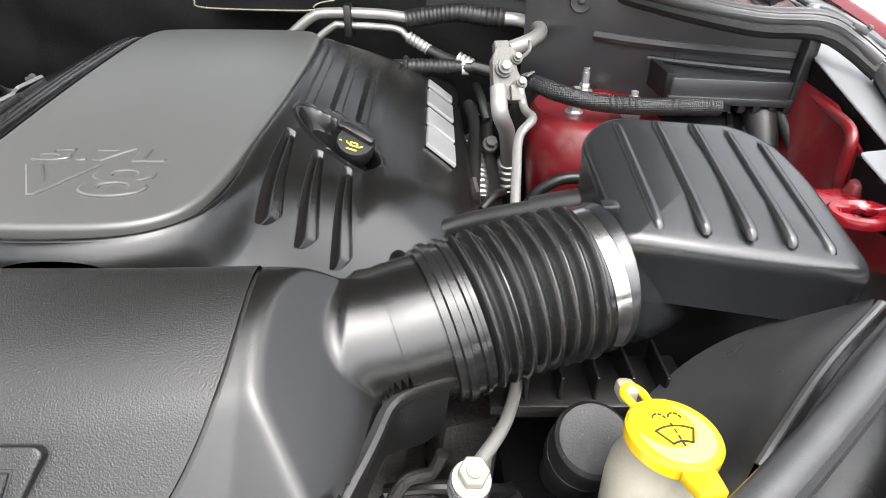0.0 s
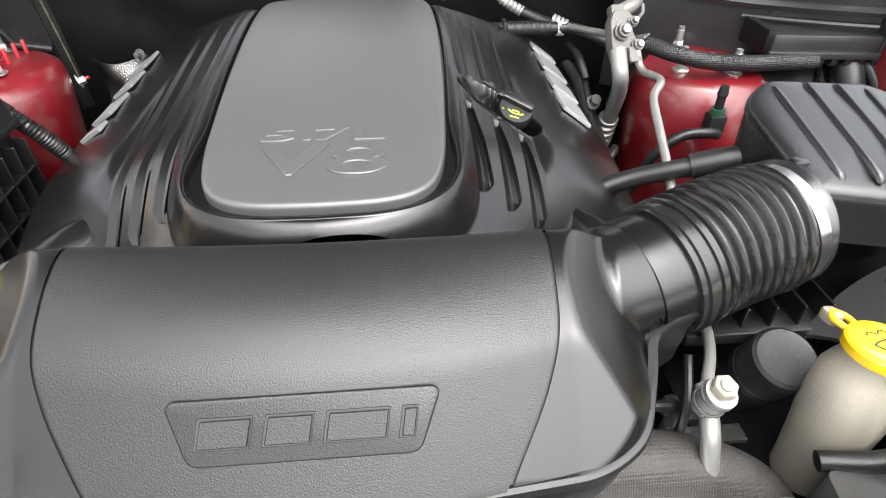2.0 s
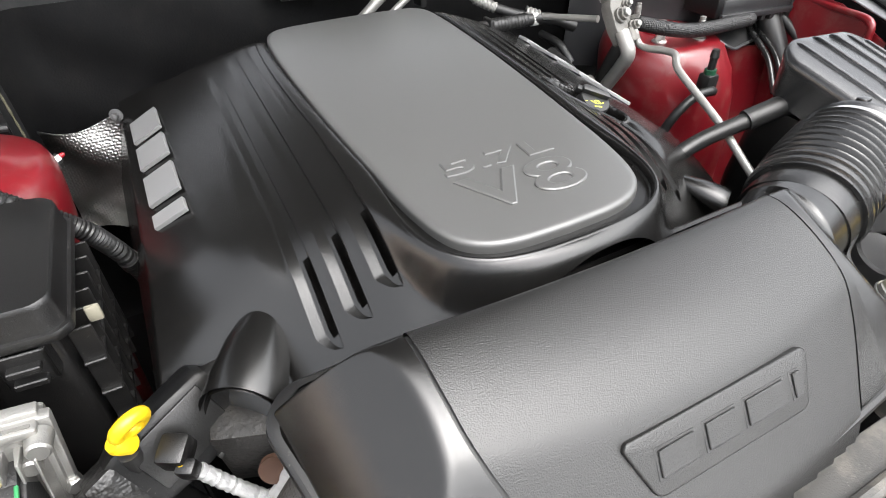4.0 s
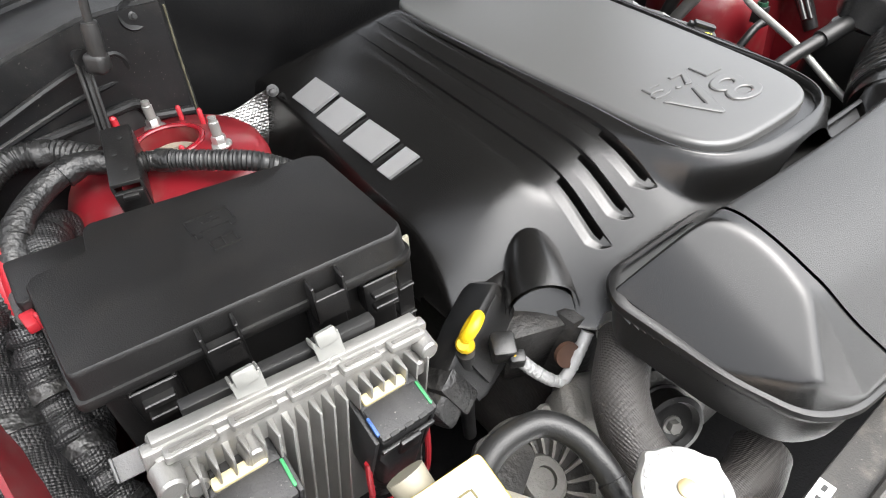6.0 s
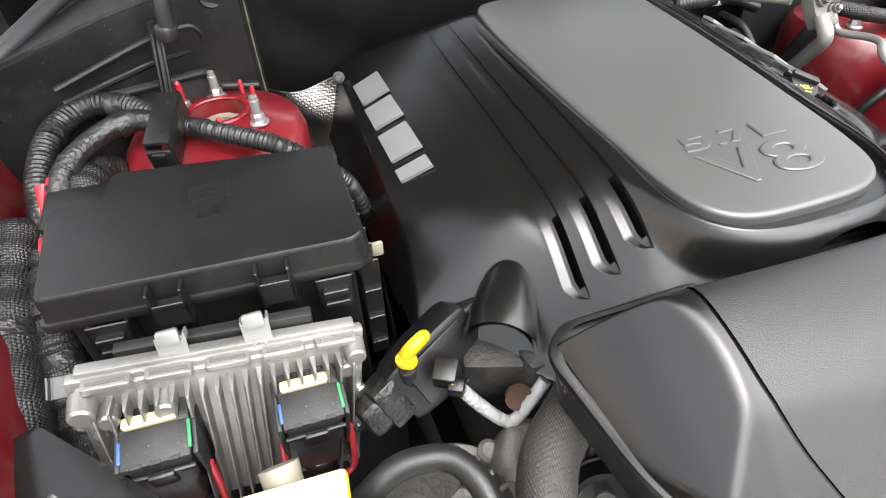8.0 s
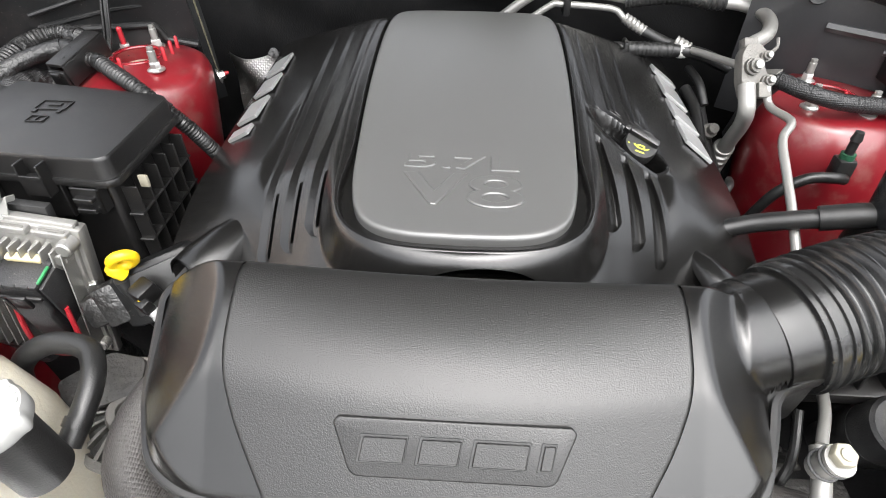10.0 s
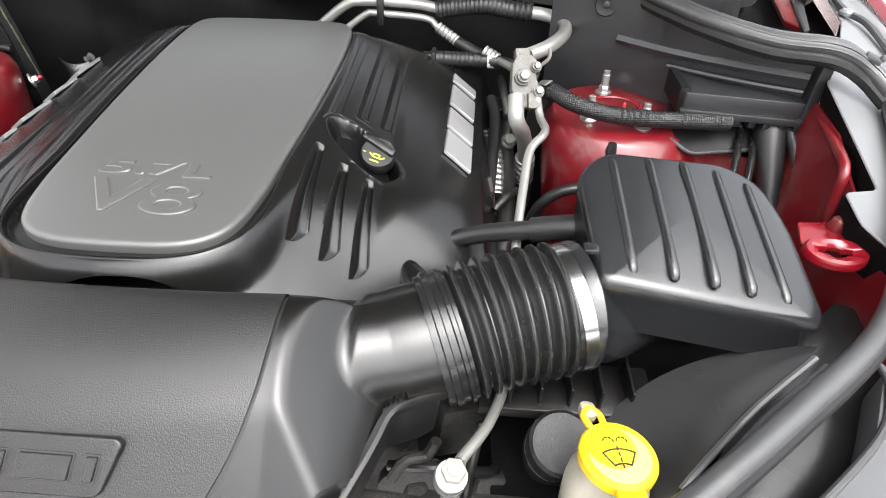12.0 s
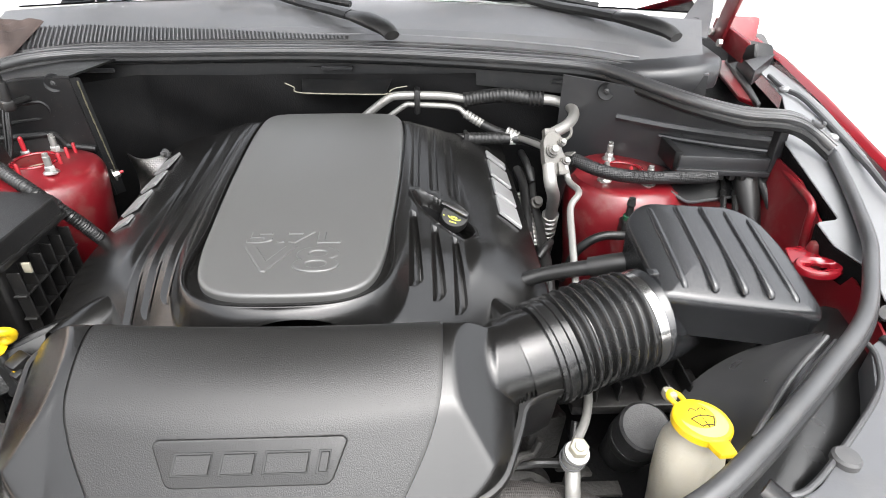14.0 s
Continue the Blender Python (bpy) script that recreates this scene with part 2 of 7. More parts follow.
def tube(pts, r, segs=14, step=0.006, flat=1.0):
    """A bent tube; r is a number or a function of the way along it (0 to 1) and its length in metres."""
    q = spline(pts, step)
    total = [0.0]
    for a, b in zip(q, q[1:]):
        total.append(total[-1] + (b - a).length)
    up, vs, fs = None, [], []
    for i, c in enumerate(q):
        d = (q[min(i + 1, len(q) - 1)] - q[max(i - 1, 0)]).normalized()
        if up is None:
            up = d.orthogonal().normalized() if abs(d.z) > 0.9 else Vector((0, 0, 1))
        up = (up - d * up.dot(d)).normalized()
        side = d.cross(up)
        rad = r(total[i] / total[-1], total[i]) if callable(r) else r
        vs += [c + (side * math.cos(2 * math.pi * k / segs) + up * (flat * math.sin(2 * math.pi * k / segs))) * rad for k in range(segs)]
    for j in range(len(q) - 1):
        for i in range(segs):
            k = (i + 1) % segs
            fs.append((j * segs + i, j * segs + k, (j + 1) * segs + k, (j + 1) * segs + i))
    fs.append(tuple(range(segs))[::-1])
    fs.append(tuple(range((len(q) - 1) * segs, len(q) * segs)))
    return vs, fs


def ribbed(r, pitch, depth):
    return lambda t, s: r + depth * (0.5 + 0.5 * math.cos(2 * math.pi * s / pitch))


def loft(rings, cap=True):
    n = len(rings[0])
    vs = [v for r in rings for v in r]
    fs = [(j * n + i, j * n + (i + 1) % n, (j + 1) * n + (i + 1) % n, (j + 1) * n + i) for j in range(len(rings) - 1) for i in range(n)]
    if cap:
        fs += [tuple(range(n))[::-1], tuple(range((len(rings) - 1) * n, len(rings) * n))]
    return vs, fs


def panel_strip(pts_a, pts_b, thick):
    """A bent plate between two edge lines with the same number of points."""
    n = len(pts_a)
    A, B = [Vector(p) for p in pts_a], [Vector(p) for p in pts_b]
    rings = []
    for i in range(n):
        t = (A[min(i + 1, n - 1)] - A[max(i - 1, 0)]).normalized()
        nn = t.cross((B[i] - A[i]).normalized()).normalized() * thick
        rings.append([A[i], B[i], B[i] - nn, A[i] - nn])
    return loft(rings)


def smin(a, b, k):
    h = np.clip(0.5 + 0.5 * (b - a) / k, 0, 1)
    return b * (1 - h) + a * h - k * h * (1 - h)


def smax(a, b, k):
    return -smin(-a, -b, k)


def sstep(a, b, x):
    t = np.clip((x - a) / (b - a), 0, 1)
    return t * t * (3 - 2 * t)


def facing(p, d):
    """A pose at p whose z axis points along d."""
    return Matrix.Translation(p) @ Vector(d).normalized().to_track_quat("Z", "Y").to_matrix().to_4x4()


def letters(name, text, span, depth, material, parent, m, label):
    """A raised character in the built-in font, drawn to fill the box x0, x1, y0, y1 of the surface at m."""
    x0, x1, y0, y1 = span
    cu = bpy.data.curves.new(name, "FONT")
    cu.body, cu.size, cu.offset = text, 1.0, (0.018 if text == "8" else 0.03) - 0.018
    cu.extrude, cu.bevel_depth, cu.bevel_resolution = 0.03, 0.018, 0
    tmp = bpy.data.objects.new(name, cu)
    scene.collection.objects.link(tmp)
    me = bpy.data.meshes.new_from_object(tmp.evaluated_get(bpy.context.evaluated_depsgraph_get()))
    bpy.data.objects.remove(tmp)
    bm = bmesh.new()
    bm.from_mesh(me)
    bmesh.ops.remove_doubles(bm, verts=bm.verts, dist=1e-5)
    bmesh.ops.recalc_face_normals(bm, faces=bm.faces[:])
    lo = [min(v.co[i] for v in bm.verts) for i in (0, 1)]
    hi = [max(v.co[i] for v in bm.verts) for i in (0, 1)]
    for v in bm.verts:
        v.co = (x0 + (v.co.x - lo[0]) / (hi[0] - lo[0]) * (x1 - x0), y0 + (v.co.y - lo[1]) / (hi[1] - lo[1]) * (y1 - y0), depth * (1 if v.co.z > 0.04 else 0.5 if v.co.z > 0.02 else -0.5))
    bm.to_mesh(me)
    bm.free()
    me.polygons.foreach_set("use_smooth", [False] * len(me.polygons))
    me.update()
    me.materials.clear()
    me.materials.append(material)
    ob = new(name, me)
    ob.parent = parent
    ob.matrix_basis = m
    ob["label"] = label
    return ob


# ---- setting: floor, bay walls, body ----
tagged(obj("ground", box(-150, 150, -150, 150, -0.1, 0.0, 0), CONCRETE), "pale concrete floor under the car", "floor", kind="structure")
for nm, v, m, lab in (("wall_west", (-9.2, -9.0, -9.2, 9.0, 0.0, 3.6), WALL_BROWN, "plain brown wall beside the forecourt"), ("wall_north", (-9.2, 9.0, 9.0, 9.2, 0.0, 4.5), WALL_GREY, "plain grey wall behind the car")):
    tagged(obj(nm, box(*v, 0), m), lab, "wall", kind="structure")
tagged(obj("bay_floor", box(-0.78, 0.78, 0.12, 1.12, 0.56, 0.58, 0), DARK), "black undertray beneath the engine", "undertray", kind="structure")
tagged(obj("bulkhead", box(-0.8, 0.8, 1.13, 1.16, 0.56, 1.19, 0), DARK), "black insulated bulkhead behind the engine", "bulkhead", kind="structure")

XS, ZS = np.linspace(-0.56, 0.52, 70), np.linspace(0.86, 1.185, 28)
GX, GZ = np.meshgrid(XS, ZS)
GY = 1.085 - 0.03 * (1.185 - GZ) - 0.9 * np.clip(-0.44 - GX, 0, 1) + 0.006 * np.sin(GX * 11 + 4 * GZ) * np.sin(GZ * 21 + 3 * GX) + 0.002 * np.sin(GX * 31 + GZ * 47)
FOLDS = [(j * 70 + i, j * 70 + i + 1, j * 70 + 71 + i, j * 70 + 70 + i) for j in range(27) for i in range(69)]
tagged(obj("insulation_mat", ([tuple(v) for v in np.stack([GX, GY, GZ], -1).reshape(-1, 3)], FOLDS), mat("soft_black_mat", (0.003, 0.003, 0.0032), 0.6, grain=0.5, grain_size=0.003, wear=0.3, dirt=0.02, spec=0.12), smooth=80), "creased black insulation mat on the bulkhead", "insulation")

SEAL_REAR = [(-0.86, 0.70, 1.135), (-0.80, 0.80, 1.165), (-0.735, 0.88, 1.195), (-0.66, 1.02, 1.222), (-0.56, 1.085, 1.228), (-0.36, 1.10, 1.228), (-0.06, 1.108, 1.228), (0.22, 1.07, 1.226),
             (0.47, 1.0, 1.224), (0.535, 0.935, 1.222), (0.575, 0.865, 1.218), (0.625, 0.80, 1.212), (0.69, 0.755, 1.205), (0.752, 0.730, 1.206), (0.796, 0.727, 1.187), (0.822, 0.70, 1.165)]


def hood_seal():
    t = thing("hood_seal", "dark grey rubber weatherstrip along the engine bay's edge", "weatherstrip")
    obj("bulb", tube(SEAL_REAR, 0.0105, 14, 0.012), SEAL, t)
    for dy, dz in ((-0.008, 0.007), (-0.0105, 0.0005), (0.003, 0.0103)):
        obj("ridge", tube([(x, y + dy, z + dz) for x, y, z in SEAL_REAR], 0.0016, 6, 0.012), SEAL, t)
    low = [(x, y - 0.004, z - 0.014) for x, y, z in SEAL_REAR]
    obj("carrier", tube(low, 0.0095, 10, 0.014), SHIELD, t)
    return t


hood_seal()
tagged(obj("seal_clip", moved(joined(cbox((0, 0, 0), (0.020, 0.012, 0.008), 0.002), cbox((0.008, 0, 0.005), (0.006, 0.012, 0.006), 0.002)), pose(0.797, 0.722, 1.198, 0, 20, -25)), SEAL), "small grey clip on the weatherstrip's corner", "clip")


def side_seal(sx, label):
    t = thing("side_seal", label, "weatherstrip", group="side seals")
    pts = [(0.825, 0.70, 1.155), (0.80, 0.61, 1.137), (0.758, 0.50, 1.122), (0.728, 0.445, 1.113), (0.66, 0.352, 1.105), (0.566, 0.272, 1.098), (0.459, 0.190, 1.092), (0.384, 0.140, 1.088), (0.30, 0.105, 1.08)]
    if sx < 0:
        pts = [(0.86, 0.70, 1.135), (0.845, 0.61, 1.115), (0.815, 0.50, 1.10), (0.785, 0.445, 1.09), (0.69, 0.335, 1.088), (0.565, 0.255, 1.088), (0.45, 0.186, 1.088), (0.37, 0.150, 1.086), (0.29, 0.125, 1.08)]
    obj("bulb", tube([(sx * x, y, z) for x, y, z in pts], 0.0094, 14, 0.012), SEAL, t)
    obj("carrier", tube([(sx * (x + 0.003), y - 0.004, z - 0.010) for x, y, z in pts], 0.0085, 10, 0.014), SHIELD, t)
    return t


side_seal(1, "grey rubber weatherstrip curving along the fender to the front")
side_seal(-1, "grey rubber weatherstrip curving along the far fender to the front")


def cowl():
    t = thing("cowl_panel", "weathered grey plastic cowl below the windscreen", "cowl panel")
    front = [(-0.72, 1.05, 1.225), (-0.56, 1.118, 1.235), (-0.3, 1.135, 1.238), (0.0, 1.138, 1.238), (0.25, 1.105, 1.236), (0.47, 1.04, 1.232), (0.6, 0.99, 1.222), (0.72, 0.96, 1.215)]
    mid = [(-0.76, 1.12, 1.245), (-0.57, 1.18, 1.255), (-0.3, 1.20, 1.258), (0.0, 1.20, 1.258), (0.25, 1.17, 1.256), (0.48, 1.11, 1.252), (0.62, 1.07, 1.245), (0.74, 1.05, 1.24)]
    back = [(-0.80, 1.30, 1.275), (-0.58, 1.36, 1.285), (-0.3, 1.38, 1.288), (0.0, 1.38, 1.288), (0.26, 1.35, 1.287), (0.5, 1.285, 1.283), (0.64, 1.24, 1.28), (0.79, 1.19, 1.275)]
    obj("front_lip", panel_strip(front, mid, 0.004), COWL, t)
    obj("tray", panel_strip(mid, back, 0.004), COWL, t)
    # air inlet grille: slanting bars on a shade-black sheet, narrowing towards the middle
    gx = np.linspace(-0.665, 0.0, 20)
    gy0 = np.interp(gx, [-0.72, -0.56, -0.3, 0.0], [1.062, 1.128, 1.147, 1.150])
    gy1 = gy0 + np.interp(gx, [-0.665, -0.54, -0.385, -0.234, 0.0], [0.088, 0.068, 0.049, 0.034, 0.011])
    gz = lambda x, y: np.interp(x, [-0.72, -0.56, -0.3, 0.25], [1.225, 1.235, 1.238, 1.2375]) + 0.31 * (y - np.interp(x, [-0.72, -0.56, -0.3, 0.0], [1.05, 1.118, 1.135, 1.138])) + 0.0012
    obj("grille_bed", panel_strip([(x, y, float(gz(x, y))) for x, y in zip(gx, gy1)], [(x, y, float(gz(x, y))) for x, y in zip(gx, gy0)], 0.001), INK_AND_SHADE, t, "black sheet for the shade under the grille")
    bars = []
    for i in range(78):
        x = -0.655 + i * 0.0084
        y0, y1 = float(np.interp(x, gx, gy0)), float(np.interp(x, gx, gy1))
        lean = 0.28 * (y1 - y0)
        z0, z1 = float(gz(x, y0)), float(gz(x, y1))
        bars.append(loft([[Vector((x - 0.0021, y0, z0)), Vector((x + 0.0021, y0, z0)), Vector((x + 0.0016, y0, z0 + 0.004)), Vector((x - 0.0016, y0, z0 + 0.004))], [Vector((x - lean - 0.0021, y1, z1)), Vector((x - lean + 0.0021, y1, z1)), Vector((x - lean + 0.0016, y1, z1 + 0.004)), Vector((x - lean - 0.0016, y1, z1 + 0.004))]]))
    tagged(obj("grille", joined(*bars), COWL, t, "fine grey air inlet grille"), kind="stuff")
    obj("shut_line", tube([(x, y + 0.004, z + 0.002) for x, y, z in front[:-1]], 0.0028, 6, 0.02), INK_AND_SHADE, t, "dark gap before the grille")
    face = [(x, y + 0.002, z) for x, y, z in front]
    low = [(x, y - 0.012, z - 0.075) for x, y, z in front]
    obj("front_wall", panel_strip(low, face, 0.004), SHIELD, t, "dark vertical front lip of the cowl")
    for x, y in ((-0.523, 1.106), (-0.025, 1.120), (0.459, 1.030)):
        obj("clip_slot", moved(cbox((0, 0, 0), (0.066, 0.008, 0.0075), 0.002), Matrix.Translation((x, y - 0.006, 1.190 if x < 0.3 else 1.182)) @ pose(0, 0, 0, 28, 0, -14 if x > 0.3 else 0)), SEAL, t, "pale clip slot")
    rings = []
    for x, y0, y1 in ((0.548, 0.998, 1.01), (0.565, 0.972, 1.035), (0.60, 0.958, 1.07), (0.65, 0.952, 1.112), (0.70, 0.958, 1.138), (0.745, 0.975, 1.15), (0.762, 1.0, 1.14)):
        z = 1.222 + 0.012 * (x - 0.55) / 0.2
        rings.append([(x, y1 + 0.004, z - 0.02), (x, y1, z + 0.004), (x, y1 * 0.7 + y0 * 0.3, z + 0.006), (x, y0 + 0.014, z), (x, y0 + 0.004, z - 0.006), (x, y0, z - 0.018), (x, y0 + 0.004, z - 0.05)])
    obj("end_moulding", loft([[Vector(p) for p in r] for r in rings]), SHIELD_GLOSS, t, "dark moulded end of the cowl", smooth=50)
    obj("pillar_trim", joined(panel_strip([(0.724, 1.172, 1.247), (0.765, 1.222, 1.274), (0.815, 1.272, 1.312)], [(0.788, 1.140, 1.243), (0.818, 1.20, 1.276), (0.835, 1.25, 1.318)], 0.004)), COWL, t, "grey pillar trim with small slots")
    for k in range(7):
        obj("trim_slot", moved(cbox((0, 0, 0), (0.020, 0.003, 0.003), 0), pose(0.752 + 0.006 * k, 1.172 + 0.0075 * k, 1.2525 + 0.0045 * k, 30, 0, -30)), INK_AND_SHADE, t)
    obj("fold", tube([(x, y + 0.035, z + 0.0105) for x, y, z in front[1:-1]], 0.0022, 6, 0.02), COWL, t)
    obj("bulkhead_tray", tube([(-0.120, 1.022, 1.184), (-0.102, 1.020, 1.176), (-0.085, 1.019, 1.1645), (0.080, 1.016, 1.162), (0.092, 1.016, 1.168), (0.104, 1.017, 1.174), (0.128, 1.017, 1.178)], 0.0012, 8, 0.004), IVORY, t, "pale edge of a small tray")
    obj("tray_skin", panel_strip([(-0.086, 1.02, 1.163), (0.081, 1.017, 1.161)], [(-0.10, 1.10, 1.176), (0.095, 1.10, 1.174)], 0.003), SHIELD, t)
    return t


cowl()


def windscreen():
    t = thing("windscreen", "clear raked windscreen glass above the cowl", "windscreen")
    lo = [(-0.78, 1.32, 1.283), (-0.45, 1.385, 1.293), (0.0, 1.40, 1.295), (0.45, 1.325, 1.29), (0.80, 1.235, 1.285)]
    hi = [(-0.66, 2.02, 1.75), (-0.4, 2.10, 1.77), (0.0, 2.13, 1.775), (0.4, 2.08, 1.77), (0.66, 2.0, 1.75)]
    g = obj("glass", panel_strip(lo, hi, 0.005), GLASS, t)
    g.visible_shadow = False
    return t


windscreen()


def sunshade():
    """Concertina-folded pale sunshade leaning behind the glass."""
    n = 104
    vs, fs = [], []
    for i in range(n):
        x = -0.72 + 1.44 * i / (n - 1)
        bow = 0.16 * (x / 0.75) ** 2
        d = 0.013 if i % 2 else -0.013
        vs += [(x, 1.455 - bow + d, 1.302), (x * 0.95, 1.79 - bow + d, 1.53)]
    fs = [(2 * i, 2 * i + 2, 2 * i + 3, 2 * i + 1) for i in range(n - 1)]
    tagged(obj("sunshade", (vs, fs), mat("silver_grey_foil_card", (0.20, 0.205, 0.21), 0.4, wear=0.2), smooth=5), "pale concertina sunshade standing behind the windscreen", "sunshade")


sunshade()


def rag():
    """Crumpled cloth at the cowl's far end."""
    X, Y = np.meshgrid(np.linspace(-0.80, -0.655, 40), np.linspace(1.03, 1.19, 40))
    edge = np.clip(np.minimum(np.minimum(X + 0.80, -0.655 - X) / 0.03, np.minimum(Y - 1.03, 1.19 - Y) / 0.03), 0, 1)
    Z = 1.232 + 0.28 * (Y - 1.05) + 0.016 * np.sqrt(edge) + edge * (0.005 * np.sin(60 * X + 40 * Y) + 0.004 * np.sin(95 * Y - 70 * X + 2 * np.sin(50 * X)) + 0.002 * np.sin(170 * X + 120 * Y))
    fs = [(j * 40 + i, j * 40 + i + 1, j * 40 + 41 + i, j * 40 + 40 + i) for j in range(39) for i in range(39)]
    tagged(obj("cloth", ([tuple(v) for v in np.stack([X, Y, Z], -1).reshape(-1, 3)], fs), mat("brown_cloth", (0.085, 0.062, 0.055), 0.85, grain=0.6, grain_size=0.002, wear=0.3), smooth=80), "crumpled brown cloth on the cowl's far end", "cloth")


rag()
tagged(obj("dashboard", prism(rounded([(-0.7, 1.5), (0.7, 1.42), (0.66, 2.1), (-0.66, 2.1)], 0.05), 1.0, 1.3, 0.02), mat("pale_dash_plastic", (0.3, 0.3, 0.3), 0.6, wear=0.1)), "grey dashboard top seen through the windscreen", "dashboard")
tagged(obj("cabin_wall", box(-0.8, 0.8, 2.2, 2.22, 0.6, 1.45, 0), SHIELD), "dark cabin interior behind the windscreen", "wall", kind="structure")


def wiper(x, y, z, turn):
    t = thing("wiper_arm", "black windscreen wiper arm resting on the glass", "wiper", Matrix.Translation((x, y, z)) @ pose(0, 0, 0, 0, 0, turn), group="wipers")
    obj("arm_head", tube([(0.004, -0.022, 0.004), (-0.012, 0.004, 0.014), (-0.05, 0.052, 0.022), (-0.10, 0.11, 0.023)], lambda q, s: 0.013 + 0.012 * math.sin(math.pi * min(1, 0.1 + q * 0.9)), 14, 0.005, 0.6), RUBBER, t)
    obj("arm", tube([(-0.09, 0.10, 0.023), (-0.135, 0.148, 0.026), (-0.24, 0.242, 0.034), (-0.5, 0.38, 0.09)], 0.019, 8, 0.02, 0.6), RUBBER, t)
    obj("blade", tube([(-0.10, 0.20, 0.03), (-0.3, 0.27, 0.05), (-0.7, 0.33, 0.06)], 0.008, 6, 0.03), RUBBER, t)
    return t


wiper(0.095, 1.09, 1.262, 0)
wiper(0.675, 1.07, 1.262, 0)


def HINGES(t):
    for sx in (-1, 1):
        h = obj("hinge", joined(moved(joined(cbox((0, 0, 0), (0.012, 0.14, 0.05), 0.006), cbox((0.02 * sx, 0.03, -0.02), (0.05, 0.10, 0.008), 0.003)), pose(sx * 0.86, 1.18, 1.235, 12, 0, sx * 8)), moved(cbox((0, 0, 0.10), (0.010, 0.05, 0.24), 0.004), pose(sx * 0.845, 1.20, 1.25, 22, 0, 0))), RED, t, "red painted hood hinge")
        for dz in (0.0, 0.05):
            obj("bolt", moved(lathe([(0.009, 0), (0.009, 0.008)], 6), facing((sx * 0.838, 1.17 + dz, 1.23 + dz * 0.3), (-sx, 0, 0))), ZINC, h)
        obj("plate", moved(prism(rounded([(-0.035, -0.035), (0.03, -0.03), (0.052, 0.03), (-0.028, 0.036)], 0.012), -0.004, 0.004, 0.002), pose(sx * 0.895, 1.20, 1.248, 62, 0, sx * 12)), RED, h)
        obj("gusset", moved(prism(rounded([(-0.035, -0.05), (0.035, -0.03), (0.045, 0.025), (-0.02, 0.04)], 0.008), -0.006, 0.006, 0.002), pose(sx * 0.935, 1.175, 1.196, 55, 0, sx * 14)), SHIELD, h, "black plastic gusset")
        obj("link", moved(cbox((0, 0, 0), (0.012, 0.11, 0.03), 0.005), pose(sx * 0.872, 1.13, 1.215, -20, 0, 0)), RUBBER, h, "black hinge link")


def hood():
    t = thing("hood", "red hood standing open over the engine", "hood")
    z0, y0 = 1.43, 1.28
    d = Vector((0, -0.67, 0.742))
    rows = []
    for k in range(9):
        s = k / 8 * 1.3
        c = Vector((0, y0, z0)) + d * s
        rows.append([c + Vector((x, 0.03 * (x / 0.8) ** 2, 0)) for x in np.linspace(-0.85, 0.85, 9)])
    vs = [v for r in rows for v in r]
    fs = [(j * 9 + i, j * 9 + i + 1, (j + 1) * 9 + i + 1, (j + 1) * 9 + i) for j in range(8) for i in range(8)]
    obj("skin", (vs, fs), RED_CLEAN, t)
    HINGES(t)
    obj("insulation", ([v + Vector((0, -0.02, -0.012)) for v in vs], fs), mat("black_hood_felt", (0.012, 0.012, 0.012), 0.9, grain=0.6, grain_size=0.004, wear=0.15), t, "black felt pad under the hood")
    return t


hood()


